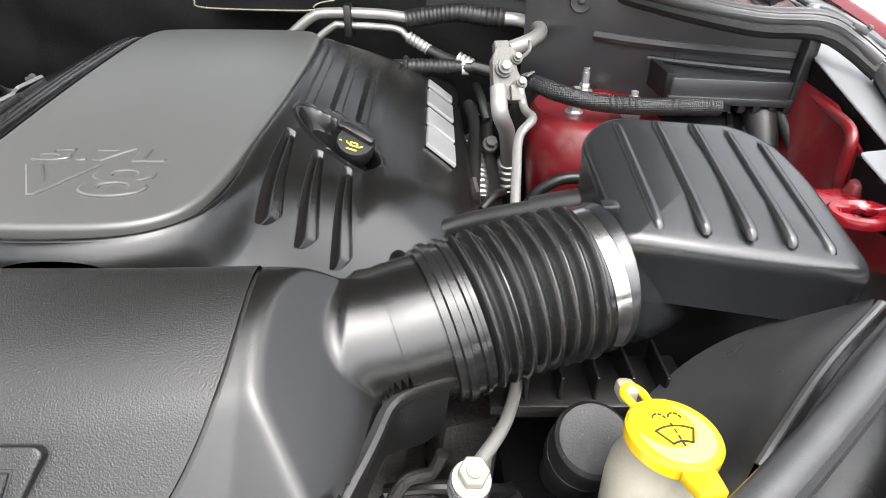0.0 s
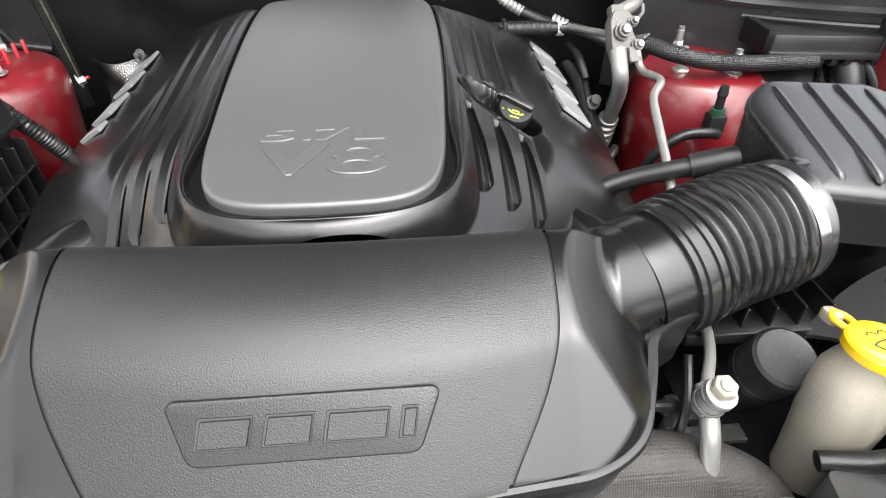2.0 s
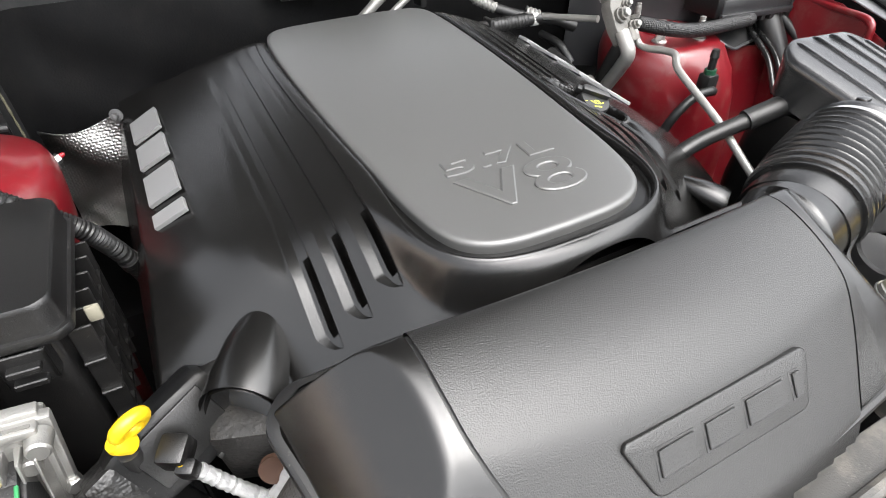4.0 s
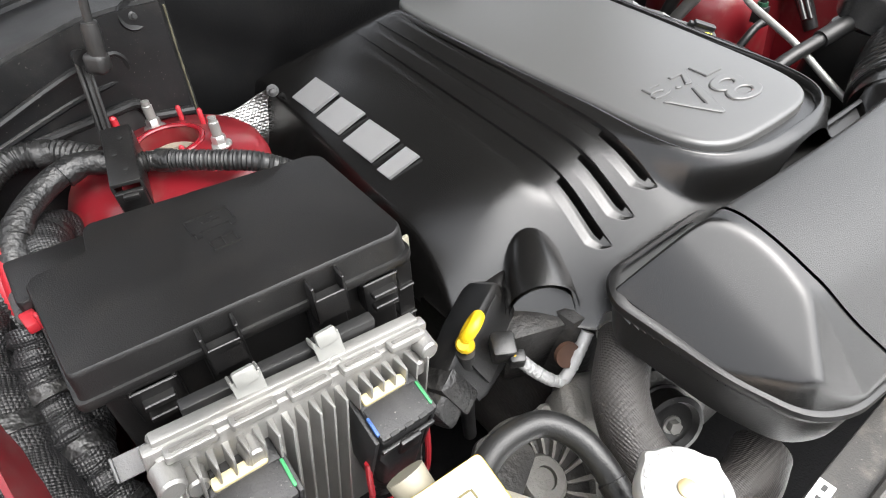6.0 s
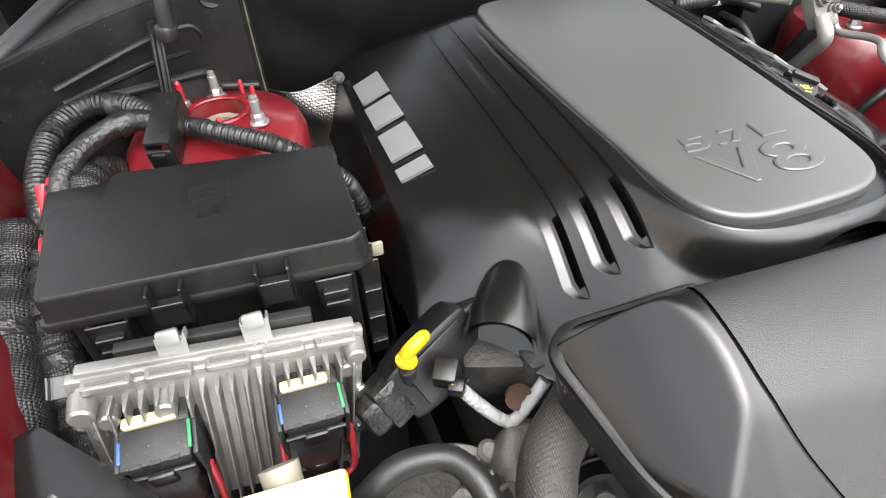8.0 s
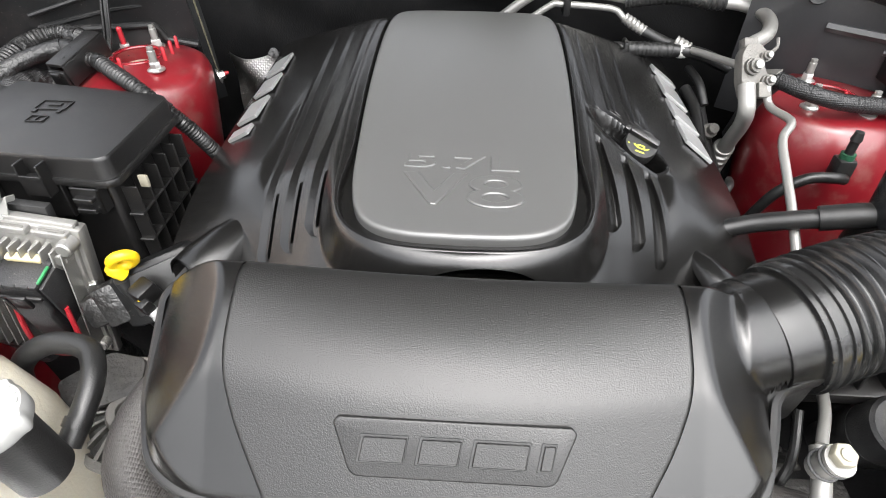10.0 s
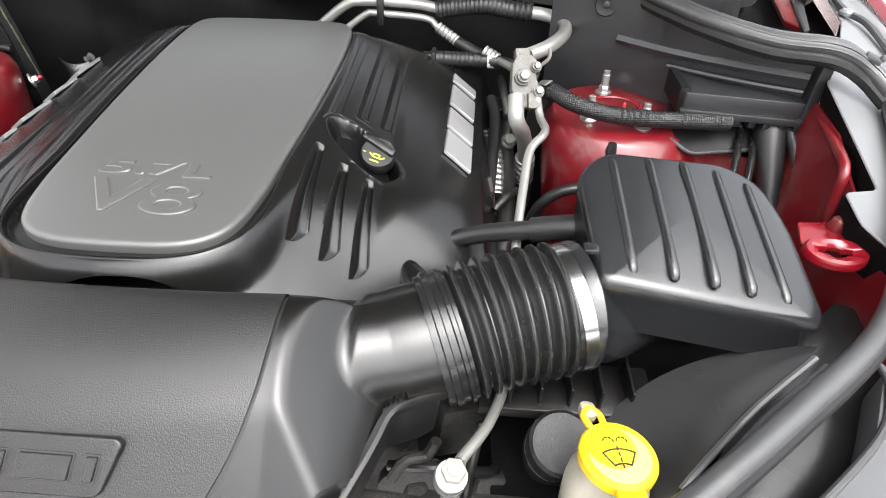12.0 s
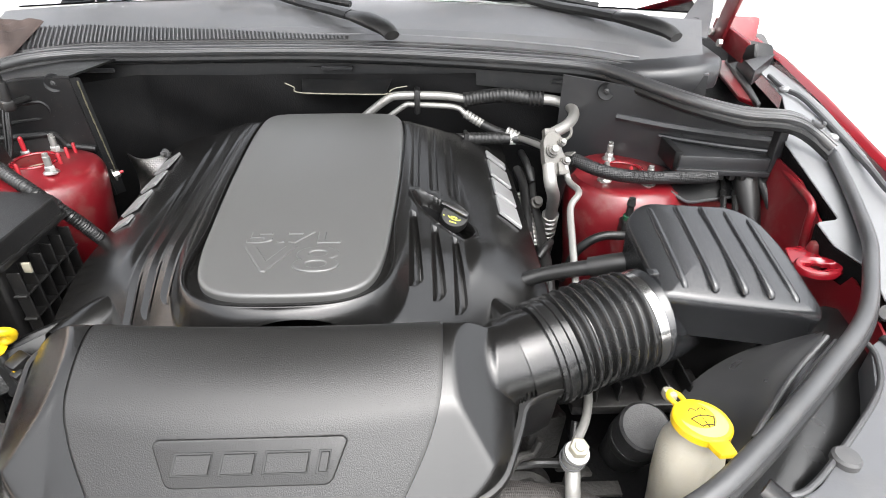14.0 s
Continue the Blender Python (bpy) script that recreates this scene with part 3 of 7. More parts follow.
def fender(sx, label):
    t = thing("fender", label, "fender", group="fenders")
    P = lambda pts: [(sx * x, y, z) for x, y, z in pts]
    crest = [(1.02, 1.5, 1.225), (0.985, 1.15, 1.205), (0.945, 0.92, 1.185), (0.905, 0.70, 1.16), (0.885, 0.5, 1.135), (0.86, 0.25, 1.10), (0.80, 0.0, 1.04)]
    inner = [(x - (0.012 if sx > 0 else 0.022), y, z - 0.012) for x, y, z in crest]
    outer = [(x + 0.012, y, z - 0.014) for x, y, z in crest]
    low = [(x + 0.03, y, 0.72) for x, y, z in crest]
    A, B, C, D = P(crest), P(inner), P(outer), P(low)
    if sx < 0:
        A, B, C, D = A[::-1], B[::-1], C[::-1], D[::-1]
    rings = [[B[i], A[i], C[i], D[i]] for i in range(len(A))]
    vs, fs = [v for r in rings for v in r], []
    for j in range(len(A) - 1):
        for i in range(3):
            fs.append((j * 4 + i, j * 4 + i + 1, j * 4 + 5 + i, j * 4 + 4 + i))
    obj("outer_skin", bevelled((vs, fs), 0.006, 3), RED_CLEAN, t, "glossy red outer skin")
    fl_in = [(0.93, 1.3, 1.17), (0.845, 1.0, 1.165), (0.80, 0.83, 1.15), (0.79, 0.70, 1.135), (0.775, 0.55, 1.112), (0.765, 0.46, 1.098)]
    fl_out = [(0.98, 1.3, 1.185), (0.95, 1.1, 1.182), (0.915, 0.92, 1.172), (0.872, 0.70, 1.15), (0.86, 0.55, 1.128), (0.85, 0.46, 1.115)]
    if sx < 0:
        fl_in = [(x + 0.055, y, z) for x, y, z in fl_in]
        fl_out = [(x + 0.02, y, z) for x, y, z in fl_out]
    if sx > 0:
        plan = [(0.985, 1.3), (0.955, 1.3), (0.915, 1.11), (0.875, 0.95), (0.815, 0.82), (0.766, 0.739), (0.7586, 0.558), (0.7225, 0.5525), (0.724, 0.509), (0.750, 0.466), (0.735, 0.405), (0.855, 0.36), (0.866, 0.5), (0.885, 0.70), (0.918, 0.86), (0.953, 1.02), (0.974, 1.2)]
        Z = lambda x, y: float(np.interp(y, [0.36, 0.466, 0.558, 0.739, 0.90, 1.3], [1.070, 1.090, 1.114, 1.160, 1.172, 1.186]))
        obj("flange", prism(rounded(plan[::-1], 0.006, 3), lambda x, y: Z(x, y) - 0.003, Z, 0.001, 1), GREY_METAL, t, "light grey fender flange")
        edge = [(0.875, 0.95), (0.815, 0.82), (0.766, 0.739), (0.7625, 0.65), (0.7586, 0.558), (0.7225, 0.5525), (0.724, 0.509), (0.750, 0.466), (0.735, 0.405)]
        obj("flange_skirt", panel_strip([(x + 0.002, y, Z(x, y) - 0.004) for x, y in edge], [(x + 0.008, y, Z(x, y) - 0.05) for x, y in edge], 0.002), DARK, t, "black liner under the flange edge")
        # hinge end: red rail with a dark strip, and a black moulded corner
        obj("inner_rail", prism([(0.875, 1.27), (0.919, 1.281), (0.82, 0.931), (0.805, 0.979)][::-1], 1.155, 1.165, 0.002, 1), RED, t, "red inner rail")
        obj("rail_strip", prism([(0.907, 1.259), (0.938, 1.27), (0.816, 0.919), (0.803, 0.907)][::-1], 1.160, 1.172, 0.002, 1), INK_AND_SHADE, t, "dark strip along the rail")
        obj("corner_moulding", prism(rounded([(1.066, 1.459), (1.076, 1.411), (0.982, 1.186), (0.859, 1.042), (0.898, 1.187)][::-1], 0.006), 1.17, 1.20, 0.006, 3), SHIELD_GLOSS, t, "black moulded corner at the hinge")
        return t
    obj("flange", panel_strip(P(fl_in), P(fl_out), 0.004 * sx), GREY_METAL, t, "light grey fender flange")
    return t


fender(1, "red fender with a light grey inner flange")
fender(-1, "red fender on the far side of the bay")


def inner_wall(sx, label):
    t = thing("inner_fender", label, "inner fender", group="inner fenders")
    top = [(0.80, 1.05, 1.13), (0.80, 0.86, 1.135), (0.785, 0.72, 1.11), (0.76, 0.56, 1.085), (0.74, 0.42, 1.06), (0.72, 0.3, 1.03)]
    if sx > 0:
        top = [(0.80, 1.05, 1.13), (0.79, 0.86, 1.13), (0.772, 0.757, 1.129), (0.762, 0.66, 1.126), (0.756, 0.57, 1.09), (0.744, 0.42, 1.05), (0.72, 0.3, 1.02)]
    low = [(x - 0.07, y, 0.58) for x, y, z in top]
    obj("panel", panel_strip([(sx * x, y, z) for x, y, z in top], [(sx * x, y, z) for x, y, z in low], 0.004 * sx), RED, t)
    if sx < 0:
        return t
    obj("pressed_rib", tube([(0.775, 0.75, 1.118), (0.757, 0.66, 1.118), (0.742, 0.598, 1.116), (0.742, 0.590, 1.085), (0.744, 0.585, 1.03)], 0.006, 12, 0.006), RED, t)
    obj("hole", moved(lathe([(0.0042, 0), (0.0042, 0.0012), (0.001, 0.0012)], 14), facing((0.7555, 0.65, 1.066), (-1, 0, 0.1))), INK_AND_SHADE, t)
    for y, z in ((0.80, 1.03), (0.66, 1.0), (0.50, 0.98)):
        obj("bolt", moved(joined(lathe([(0.011, 0), (0.011, 0.002), (0.009, 0.003)], 18), lathe([(0.0075, 0.002), (0.0075, 0.009), (0.006, 0.010)], 6)), facing((sx * 0.752, y, z), (-sx, 0, 0.1))), RED, t)
    return t


inner_wall(1, "red painted inner fender wall beside the airbox")


def apron():
    t = thing("wheel_apron", "red painted panel between the strut tower and the fender", "apron")
    top = [(0.58, 0.77, 1.045), (0.64, 0.772, 1.040), (0.70, 0.768, 1.034), (0.775, 0.752, 1.03)]
    obj("panel", panel_strip([(x, y - 0.05, 0.75) for x, y, z in top], top, 0.004), RED, t)
    obj("plate", panel_strip([(0.60, 0.745, 1.062), (0.63, 0.742, 1.050), (0.67, 0.755, 1.047), (0.72, 0.765, 1.047)], [(0.60, 0.80, 1.085), (0.63, 0.80, 1.085), (0.67, 0.80, 1.085), (0.72, 0.80, 1.085)], 0.003), SHIELD, t, "black curved cover plate")
    obj("plate_edge", tube([(0.596, 0.75, 1.066), (0.612, 0.741, 1.056), (0.63, 0.740, 1.049), (0.67, 0.753, 1.046), (0.72, 0.763, 1.046)], 0.0028, 8, 0.005), SEAL, t, "grey rolled edge")
    return t


apron()
inner_wall(-1, "red painted inner fender wall beside the fuse box")


# ---- strut towers ----
def strut_tower(sx, label):
    t = thing("strut_tower", label, "strut tower", (sx * 0.53, 0.823, 0.58 if sx > 0 else 0.609), group="strut towers")
    rings = []
    lid = lambda r: 0.4955 - (0.013 if sx < 0 else 0.003) * sstep(0.037, 0.075, r)
    for r, z, dx, dy in ((0.132, 0.0, 0.055, 0.0), (0.128, 0.30, 0.04, -0.008), (0.123, 0.40, 0.022, -0.010), (0.118, 0.438, 0.014, -0.007), (0.112, 0.460, 0.008, -0.003), (0.104, 0.474 if sx < 0 else 0.482, 0.005, -0.001), (0.092, 0.480 if sx < 0 else 0.4905, 0, 0), (0.075, lid(0.075), 0, 0), (0.056, lid(0.056), 0, 0), (0.045, lid(0.045), 0, 0), (0.037, 0.4955, 0, 0), (0.034, 0.4935, 0, 0), (0.033, 0.44, 0, 0)):
        rings.append([Vector((sx * dx + r * math.cos(a), dy + r * math.sin(a), z)) for a in (2 * math.pi * i / 48 for i in range(48))])
    obj("tower", loft(rings, cap=False), RED, t)
    tor = [((0.0365 + 0.0036 * math.cos(b)), 0.4955 + 0.0025 * math.sin(b)) for b in (2 * math.pi * j / 8 for j in range(9))]
    rim = lathe(tor, 40)
    obj("rim", (rim[0], rim[1][:-2]), RED_CLEAN, t)
    obj("mount", moved(lathe([(0.0325, 0), (0.0325, 0.030), (0.026, 0.034), (0.015, 0.033), (0.015, 0.028), (0.001, 0.028)], 32), Matrix.Translation((0, 0, 0.445))), mat("dusty_tan_rubber", (0.2, 0.17, 0.13), 0.8, wear=0.3, dirt=0.4), t, "dusty tan strut mount")
    spots = ((0.0, 0.064), (0.045, -0.036), (-0.050, -0.006)) if sx < 0 else ((-0.010, 0.055), (0.029, -0.057), (-0.045, -0.04))
    for x, y in spots:
        s = obj("stud", moved(lathe([(0.0058, 0), (0.0058, 0.030), (0.0048, 0.031), (0.0048, 0.036), (0.001, 0.037)], 14), Matrix.Translation((x, y, float(lid(math.hypot(x, y))) - 0.001))), CLIP, t, "zinc stud with a flanged nut")
        obj("nut", moved(joined(lathe([(0.0130, 0), (0.0130, 0.002), (0.010, 0.004)], 20), lathe([(0.0085, 0.003), (0.0085, 0.0115), (0.0072, 0.0132)], 6)), Matrix.Translation((x, y, float(lid(math.hypot(x, y))) - 0.0005))), ZINC, s)
    pins = ((0.033, 0.0665), (0.0465, 0.0205), (0.048, -0.008), (0.0016, -0.052)) if sx < 0 else ((0.004, -0.030),)
    for x, y in pins:
        obj("pin", moved(lathe([(0.003, 0), (0.003, 0.019), (0.0018, 0.021)], 10), Matrix.Translation((x, y, float(lid(math.hypot(x, y))) - 0.001))), RED_PLASTIC, t, "red painted locating pin")
    if sx < 0:
        b = obj("capped_stud", moved(joined(lathe([(0.0125, 0), (0.0125, 0.002), (0.0095, 0.003)], 20), lathe([(0.008, 0.003), (0.008, 0.010), (0.007, 0.0115)], 6)), Matrix.Translation((-0.041, 0.041, 0.486))), ZINC, t, "zinc nut on a dark plate")
        obj("tip", moved(lathe([(0.0042, 0), (0.0042, 0.026), (0.002, 0.029), (0.0005, 0.029)], 12), Matrix.Translation((-0.041, 0.041, 0.495))), RED_PLASTIC, b, "red tip")
        obj("stud_plate", moved(prism(rounded([(-0.034, -0.03), (0.022, -0.022), (0.016, 0.018), (-0.034, 0.022)], 0.006), 0, 0.003, 0.001, 1), Matrix.Translation((-0.047, 0.041, 0.4845))), FUSEBOX, t, "thin dark plate")
        w = obj("side_bolt", moved(joined(lathe([(0.012, 0), (0.012, 0.0025), (0.009, 0.0035)], 20), lathe([(0.007, 0.003), (0.007, 0.010), (0.006, 0.0115)], 6)), facing((0.087, 0.070, 0.434), (0.8, 0.5, 0.2))), ZINC, t, "zinc bolt with a washer")
        obj("tip", moved(lathe([(0.0038, 0), (0.003, 0.010), (0.0005, 0.012)], 12), facing((0.093, 0.074, 0.436), (0.8, 0.5, 0.2))), RED_PLASTIC, w, "red tip")
    return t


strut_tower(-1, "dusty red strut tower with zinc studs and open centre")
strut_tower(1, "red strut tower with zinc studs, behind the airbox")

# ---- engine cover ----
EC = -0.012


def panel_outline():
    half = spline([(0, 0.392, 0), (0.05, 0.394, 0), (0.082, 0.402, 0), (0.103, 0.418, 0), (0.114, 0.441, 0), (0.1185, 0.472, 0), (0.1215, 0.52, 0), (0.1275, 0.61, 0), (0.132, 0.70, 0), (0.1345, 0.80, 0), (0.1335, 0.87, 0), (0.129, 0.915, 0), (0.118, 0.936, 0), (0.095, 0.945, 0), (0.05, 0.948, 0), (0, 0.949, 0)], 0.008)
    right = [(EC + p.x, p.y) for p in half]
    left = [(EC - p.x, p.y) for p in half[1:-1]]
    return right + left[::-1]


OUT = panel_outline()


def outline_distance(X, Y, line=None):
    """Distance to an outline (the panel's by default), negative inside."""
    line = line or OUT
    d = np.full(X.shape, 9.0)
    inside = np.zeros(X.shape, bool)
    n = len(line)
    for i in range(n):
        (ax, ay), (bx, by) = line[i], line[(i + 1) % n]
        ex, ey = bx - ax, by - ay
        t = np.clip(((X - ax) * ex + (Y - ay) * ey) / (ex * ex + ey * ey + 1e-12), 0, 1)
        d = np.minimum(d, np.hypot(X - ax - t * ex, Y - ay - t * ey))
        if abs(ey) > 1e-9:
            c = ((ay > Y) != (by > Y)) & (X < ex * (Y - ay) / ey + ax)
            inside ^= c
    return np.where(inside, -d, d)


OIL = (0.186, 0.618)
FLUTES = (0.148, 0.1785, 0.208)
BACKS, MARKS = (0.593, 0.577, 0.571), (0.661, 0.675, 0.677)


def flute_width(left, Y, k):
    """Width of a flute at Y, and how far its rounded front end has opened."""
    start = np.sqrt(np.clip((Y - np.where(left, 0.431, 0.449)) / 0.02, 0, 1))
    run = np.clip((Y - 0.47) / (BACKS[k] - 0.47), 0, 1)
    wid = np.where(left, 0.019 - 0.005 * sstep(0.50, 0.60, Y), np.where(Y < BACKS[k] + 0.01, 0.019 - 0.009 * run, 0.015))
    return wid * np.maximum(start, 0.05), start


def warped(S, Y):
    """Columns of the cover drawn in so that they run along the flutes' edges."""
    U, left = np.abs(S), S < 0
    out = U.copy()
    for k, u0 in enumerate(FLUTES):
        w = flute_width(left, Y, k)[0]
        inside = (U >= u0) & (U <= u0 + 0.019)
        gap = (U > u0 + 0.019) & (U < u0 + 0.0285)
        out = np.where(inside, u0 + (U - u0) * w / 0.019, out)
        out = np.where(gap, u0 + w + (U - u0 - 0.019) * (0.0285 - w) / 0.0095, out)
    return np.sign(S) * out


def cover_height(X, Y, sunk=True):
    U = np.abs(X - EC)
    top = 1.116 + 0.06 * (Y - 0.45)
    side = 1.1105 + 0.10 * (Y - 0.45) - 0.57 * (U - 0.15)
    # raised outer pad: an inward-facing riser, a gentle fall, then the badge flank
    riser = 1.0655 + 0.10 * (Y - 0.45) + 0.27 * (U - 0.231)
    pad = 1.0785 + 0.05 * (Y - 0.6) - 0.33 * (U - 0.258)
    flank = 1.0555 - 0.66 * (U - 0.310) + 0.07 * (Y - 0.655)
    outer = smin(smin(riser, pad, 0.004), flank, 0.004)
    wall = 1.035 - 3.2 * (U - 0.347)
    d = outline_distance(X, Y)
    w = 1 - sstep(0.42, 0.54, Y)
    front = 1.1185 + 0.06 * (Y - 0.45) - (0.40 + 0.52 * w) * np.clip(d - 0.012, 0, 1)
    lowfront = 1.092 + 2.6 * (Y - 0.362)
    z = smin(top, side, 0.012)
    z = smax(z, outer, 0.0025)
    z = smin(z, front, 0.012)
    z = smin(z, lowfront, 0.012)
    corner = 1.066 + 0.8 * (Y - 0.44) - 0.75 * (U - 0.18)
    z = smin(z, corner, 0.045)
    # the surface stays level with the grey panel round its rim
    rim = 1 - sstep(0.012, 0.034, d)
    z = z * (1 - rim) + np.maximum(z, np.minimum(top, 1.1155 + 0.06 * (Y - 0.45))) * rim
    z = smin(z, wall, 0.006)
    z = smin(z, 1.09 - 0.9 * (Y - 0.985), 0.03)
    z = z - 0.012 * (X - EC) * sstep(0.13, 0.16, U)
    if not sunk:
        return z
    # three long flutes on each shoulder: a sharp wall towards the middle, a strip rising outwards
    left = X < EC
    fade = 1 - sstep(0.75, 0.97, Y)
    for k, u0 in enumerate(FLUTES):
        v = U - u0
        wid, start = flute_width(left, Y, k)
        run = np.clip((Y - 0.47) / (BACKS[k] - 0.47), 0, 1)
        behind = np.clip((Y - MARKS[k]) / 0.004, 0, 1)
        deep = np.where(left, 0.0046 * (1 - 0.25 * sstep(0.50, 0.58, Y)) * fade, np.where(Y < BACKS[k], (0.009 - 0.003 * run) * np.sqrt(np.clip((BACKS[k] - Y) / 0.006, 0, 1)), 0.004 * behind * fade))
        q = v / wid
        p = np.where(left, np.clip((1 - q) / 0.5, 0, 1), np.minimum(np.minimum(np.clip(q / 0.35, 0, 1), 1), np.clip((1 - q) / 0.18, 0, 1)))
        z = z - deep * start * p * (q >= -1e-6) * (q < 1)
        # open slots in the front of the left-hand flutes
        z = z - 0.022 * (left & (v > 0.0003) & (q < 0.30) & (Y > 0.444) & (Y < 0.509))
    # groove round the grey panel
    z = z - 0.011 * (1 - sstep(0.0075, 0.0125, d))
    # oil filler recess
    along = (X - OIL[0]) * 0.8 - (Y - OIL[1]) * 0.6
    over = (X - OIL[0]) * 0.6 + (Y - OIL[1]) * 0.8
    q = np.hypot(along / 0.054, over / 0.028)
    z = z - 0.026 * (1 - sstep(0.84, 1.0, q)) + 0.0018 * np.exp(-((q - 1.06) / 0.06) ** 2)
    return z


def shape_bar(w, h, d, lean):
    """A plain leaning slab."""
    return prism([(-w / 2 - lean, -h / 2), (w / 2 - lean, -h / 2), (w / 2 + lean, h / 2), (-w / 2 + lean, h / 2)], 0, d, 0.0006, 1)


def engine_cover():
    t = thing("engine_cover", "black plastic engine cover with a satin grey centre panel", "engine cover", (EC, 0.65, 0.95))
    inv = t.matrix_basis.inverted()
    # columns of the shell lie close along the flutes
    ss = np.arange(0, 0.3725, 0.0019)
    ss = np.unique(np.concatenate([ss[(ss < 0.143) | (ss > 0.240)], np.arange(0.143, 0.240, 0.0011), *[(u - 0.0003, u + 0.0001, u + 0.0005, u + 0.30 * 0.019 - 0.0002, u + 0.30 * 0.019 + 0.0002, u + 0.0095, u + 0.019) for u in FLUTES]]))
    ss = np.concatenate([-ss[:0:-1], ss])
    ys = np.arange(0.346, 1.02, 0.0019)
    S, Y = np.meshgrid(ss, ys)
    # the front edge arches up towards the hose side
    arch = 0.3695 - 0.0075 * ((S - 0.125) / 0.16) ** 2
    under = Y < arch
    Y = np.maximum(Y, arch)
    X = EC + warped(S, Y)
    Z = cover_height(X, Y)
    n = len(ss)
    low = np.where((Y < 0.55) & (np.abs(S) > 0.2), 0.968, 0.935)
    drop = Z <= low
    Z = np.maximum(Z, low)
    drop |= under
    fs = [(j * n + i, j * n + i + 1, (j + 1) * n + i + 1, (j + 1) * n + i) for j in range(len(ys) - 1) for i in range(n - 1) if not (drop[j, i] and drop[j, i + 1] and drop[j + 1, i] and drop[j + 1, i + 1])]
    obj("shell", moved(([tuple(v) for v in np.stack([X, Y, Z], -1).reshape(-1, 3)], fs), inv), COVER, t, smooth=40)
    rings = []
    for inset, dz in ((0.0, -0.010), (0.0, -0.002), (0.0006, 0.0004), (0.0018, 0.0018), (0.0036, 0.0028), (0.006, 0.0033), (0.009, 0.0035)):
        ring = []
        n = len(OUT)
        for i, (x, y) in enumerate(OUT):
            tx, ty = OUT[(i + 1) % n][0] - OUT[i - 1][0], OUT[(i + 1) % n][1] - OUT[i - 1][1]
            ln = math.hypot(tx, ty)
            inn = inset + 0.005 * (1 - float(sstep(0.42, 0.52, y)))
            ring.append(inv @ Vector((x - ty / ln * inn, y + tx / ln * inn, 1.113 + 0.06 * (y - 0.45) + dz)))
        rings.append(ring)
    pan = obj("centre_panel", loft(rings), PANEL, t, "satin grey centre panel")
    n = len(OUT)
    ring_lines = []
    for off_front, off_side, dz in ((-0.004, -0.004, -0.009), (0.0085, 0.002, -0.0085), (0.0100, 0.003, -0.003), (0.0106, 0.0034, -0.0008), (0.0116, 0.0045, 0.0003), (0.0135, 0.009, 0.0004), (0.0155, 0.0155, 0.0002), (0.0175, 0.0175, -0.0015)):
        line = []
        for i, (x, y) in enumerate(OUT):
            tx, ty = OUT[(i + 1) % n][0] - OUT[i - 1][0], OUT[(i + 1) % n][1] - OUT[i - 1][1]
            ln = math.hypot(tx, ty)
            k = float(sstep(0.46, 0.56, y))
            off = off_front + (off_side - off_front) * k
            px, py = x + ty / ln * off, y - tx / ln * off
            line.append((px, py))
        flat = np.array(line)
        zs = cover_height(flat[:, 0], flat[:, 1], False) + dz if off_front > 0.009 else 1.113 + 0.06 * (np.array(OUT)[:, 1] - 0.45) + dz
        ring_lines.append([inv @ Vector((px, py, float(z))) for (px, py), z in zip(line, zs)])
    obj("groove_lip", loft(ring_lines, cap=False), COVER, t, "black rounded lip round the panel", smooth=70)
    slope = pose(0, 0, 0, math.degrees(math.atan(0.06)), 0, 0)
    face = inv @ Matrix.Translation((0, 0.47, 1.1165 + 0.06 * 0.02)) @ slope
    for ch, x0, x1, y0, y1 in (("5", -0.0775, -0.0435, 0.503, 0.5275), (".", -0.0375, -0.027, 0.503, 0.5085), ("7", -0.0245, 0.0105, 0.502, 0.527), ("L", 0.0155, 0.046, 0.501, 0.5265), ("V", -0.0765, -0.008, 0.441, 0.4945), ("8", -0.009, 0.049, 0.439, 0.4925)):
        letters("lettering", ch, (x0, x1, y0 - 0.47, y1 - 0.47), 0.0017, PANEL, pan, face, "raised grey character")
    # silver badge on each flank, drawn as four plain slabs
    for sx in (-1, 1):
        for k, (y0, w) in enumerate(((0.036, 0.062), (0.104, 0.058), (0.178, 0.066), (0.238, 0.026))):
            yy = (0.907 - y0) if sx < 0 else (0.668 + y0 * 0.93)
            x = EC + sx * 0.3105
            z = float(cover_height(np.array([x]), np.array([yy]))[0])
            rot = Matrix.Rotation(math.atan(0.66) * sx, 4, "Y") @ Matrix.Rotation(radians(90 * sx), 4, "Z")
            obj("badge_slab", moved(shape_bar(w, 0.043, 0.005, 0.007), inv @ Matrix.Translation((x, yy, z - 0.001)) @ rot), SILVER, t, "satin silver badge slab")
    # small moulded marks near the filler
    for x, y, turn in ((0.1496, 0.661, 0), (0.180, 0.675, -12), (0.2085, 0.677, -25)):
        z = float(cover_height(np.array([x]), np.array([y]))[0])
        tick = tube([(-0.009, -0.003, 0), (-0.004, 0.003, 0), (0.004, 0.003, 0), (0.009, -0.003, 0), (-0.009, -0.003, 0)], 0.0009, 6, 0.003)
        obj("tick_mark", moved(tick, inv @ Matrix.Translation((x, y, z)) @ pose(0, 0, 0, 3, 29, turn)), COVER, t)
    # dark disc over the recess floor paints in its deep shade
    well = [(0.046 * math.cos(a), 0.0235 * math.sin(a)) for a in (2 * math.pi * i / 40 for i in range(40))]
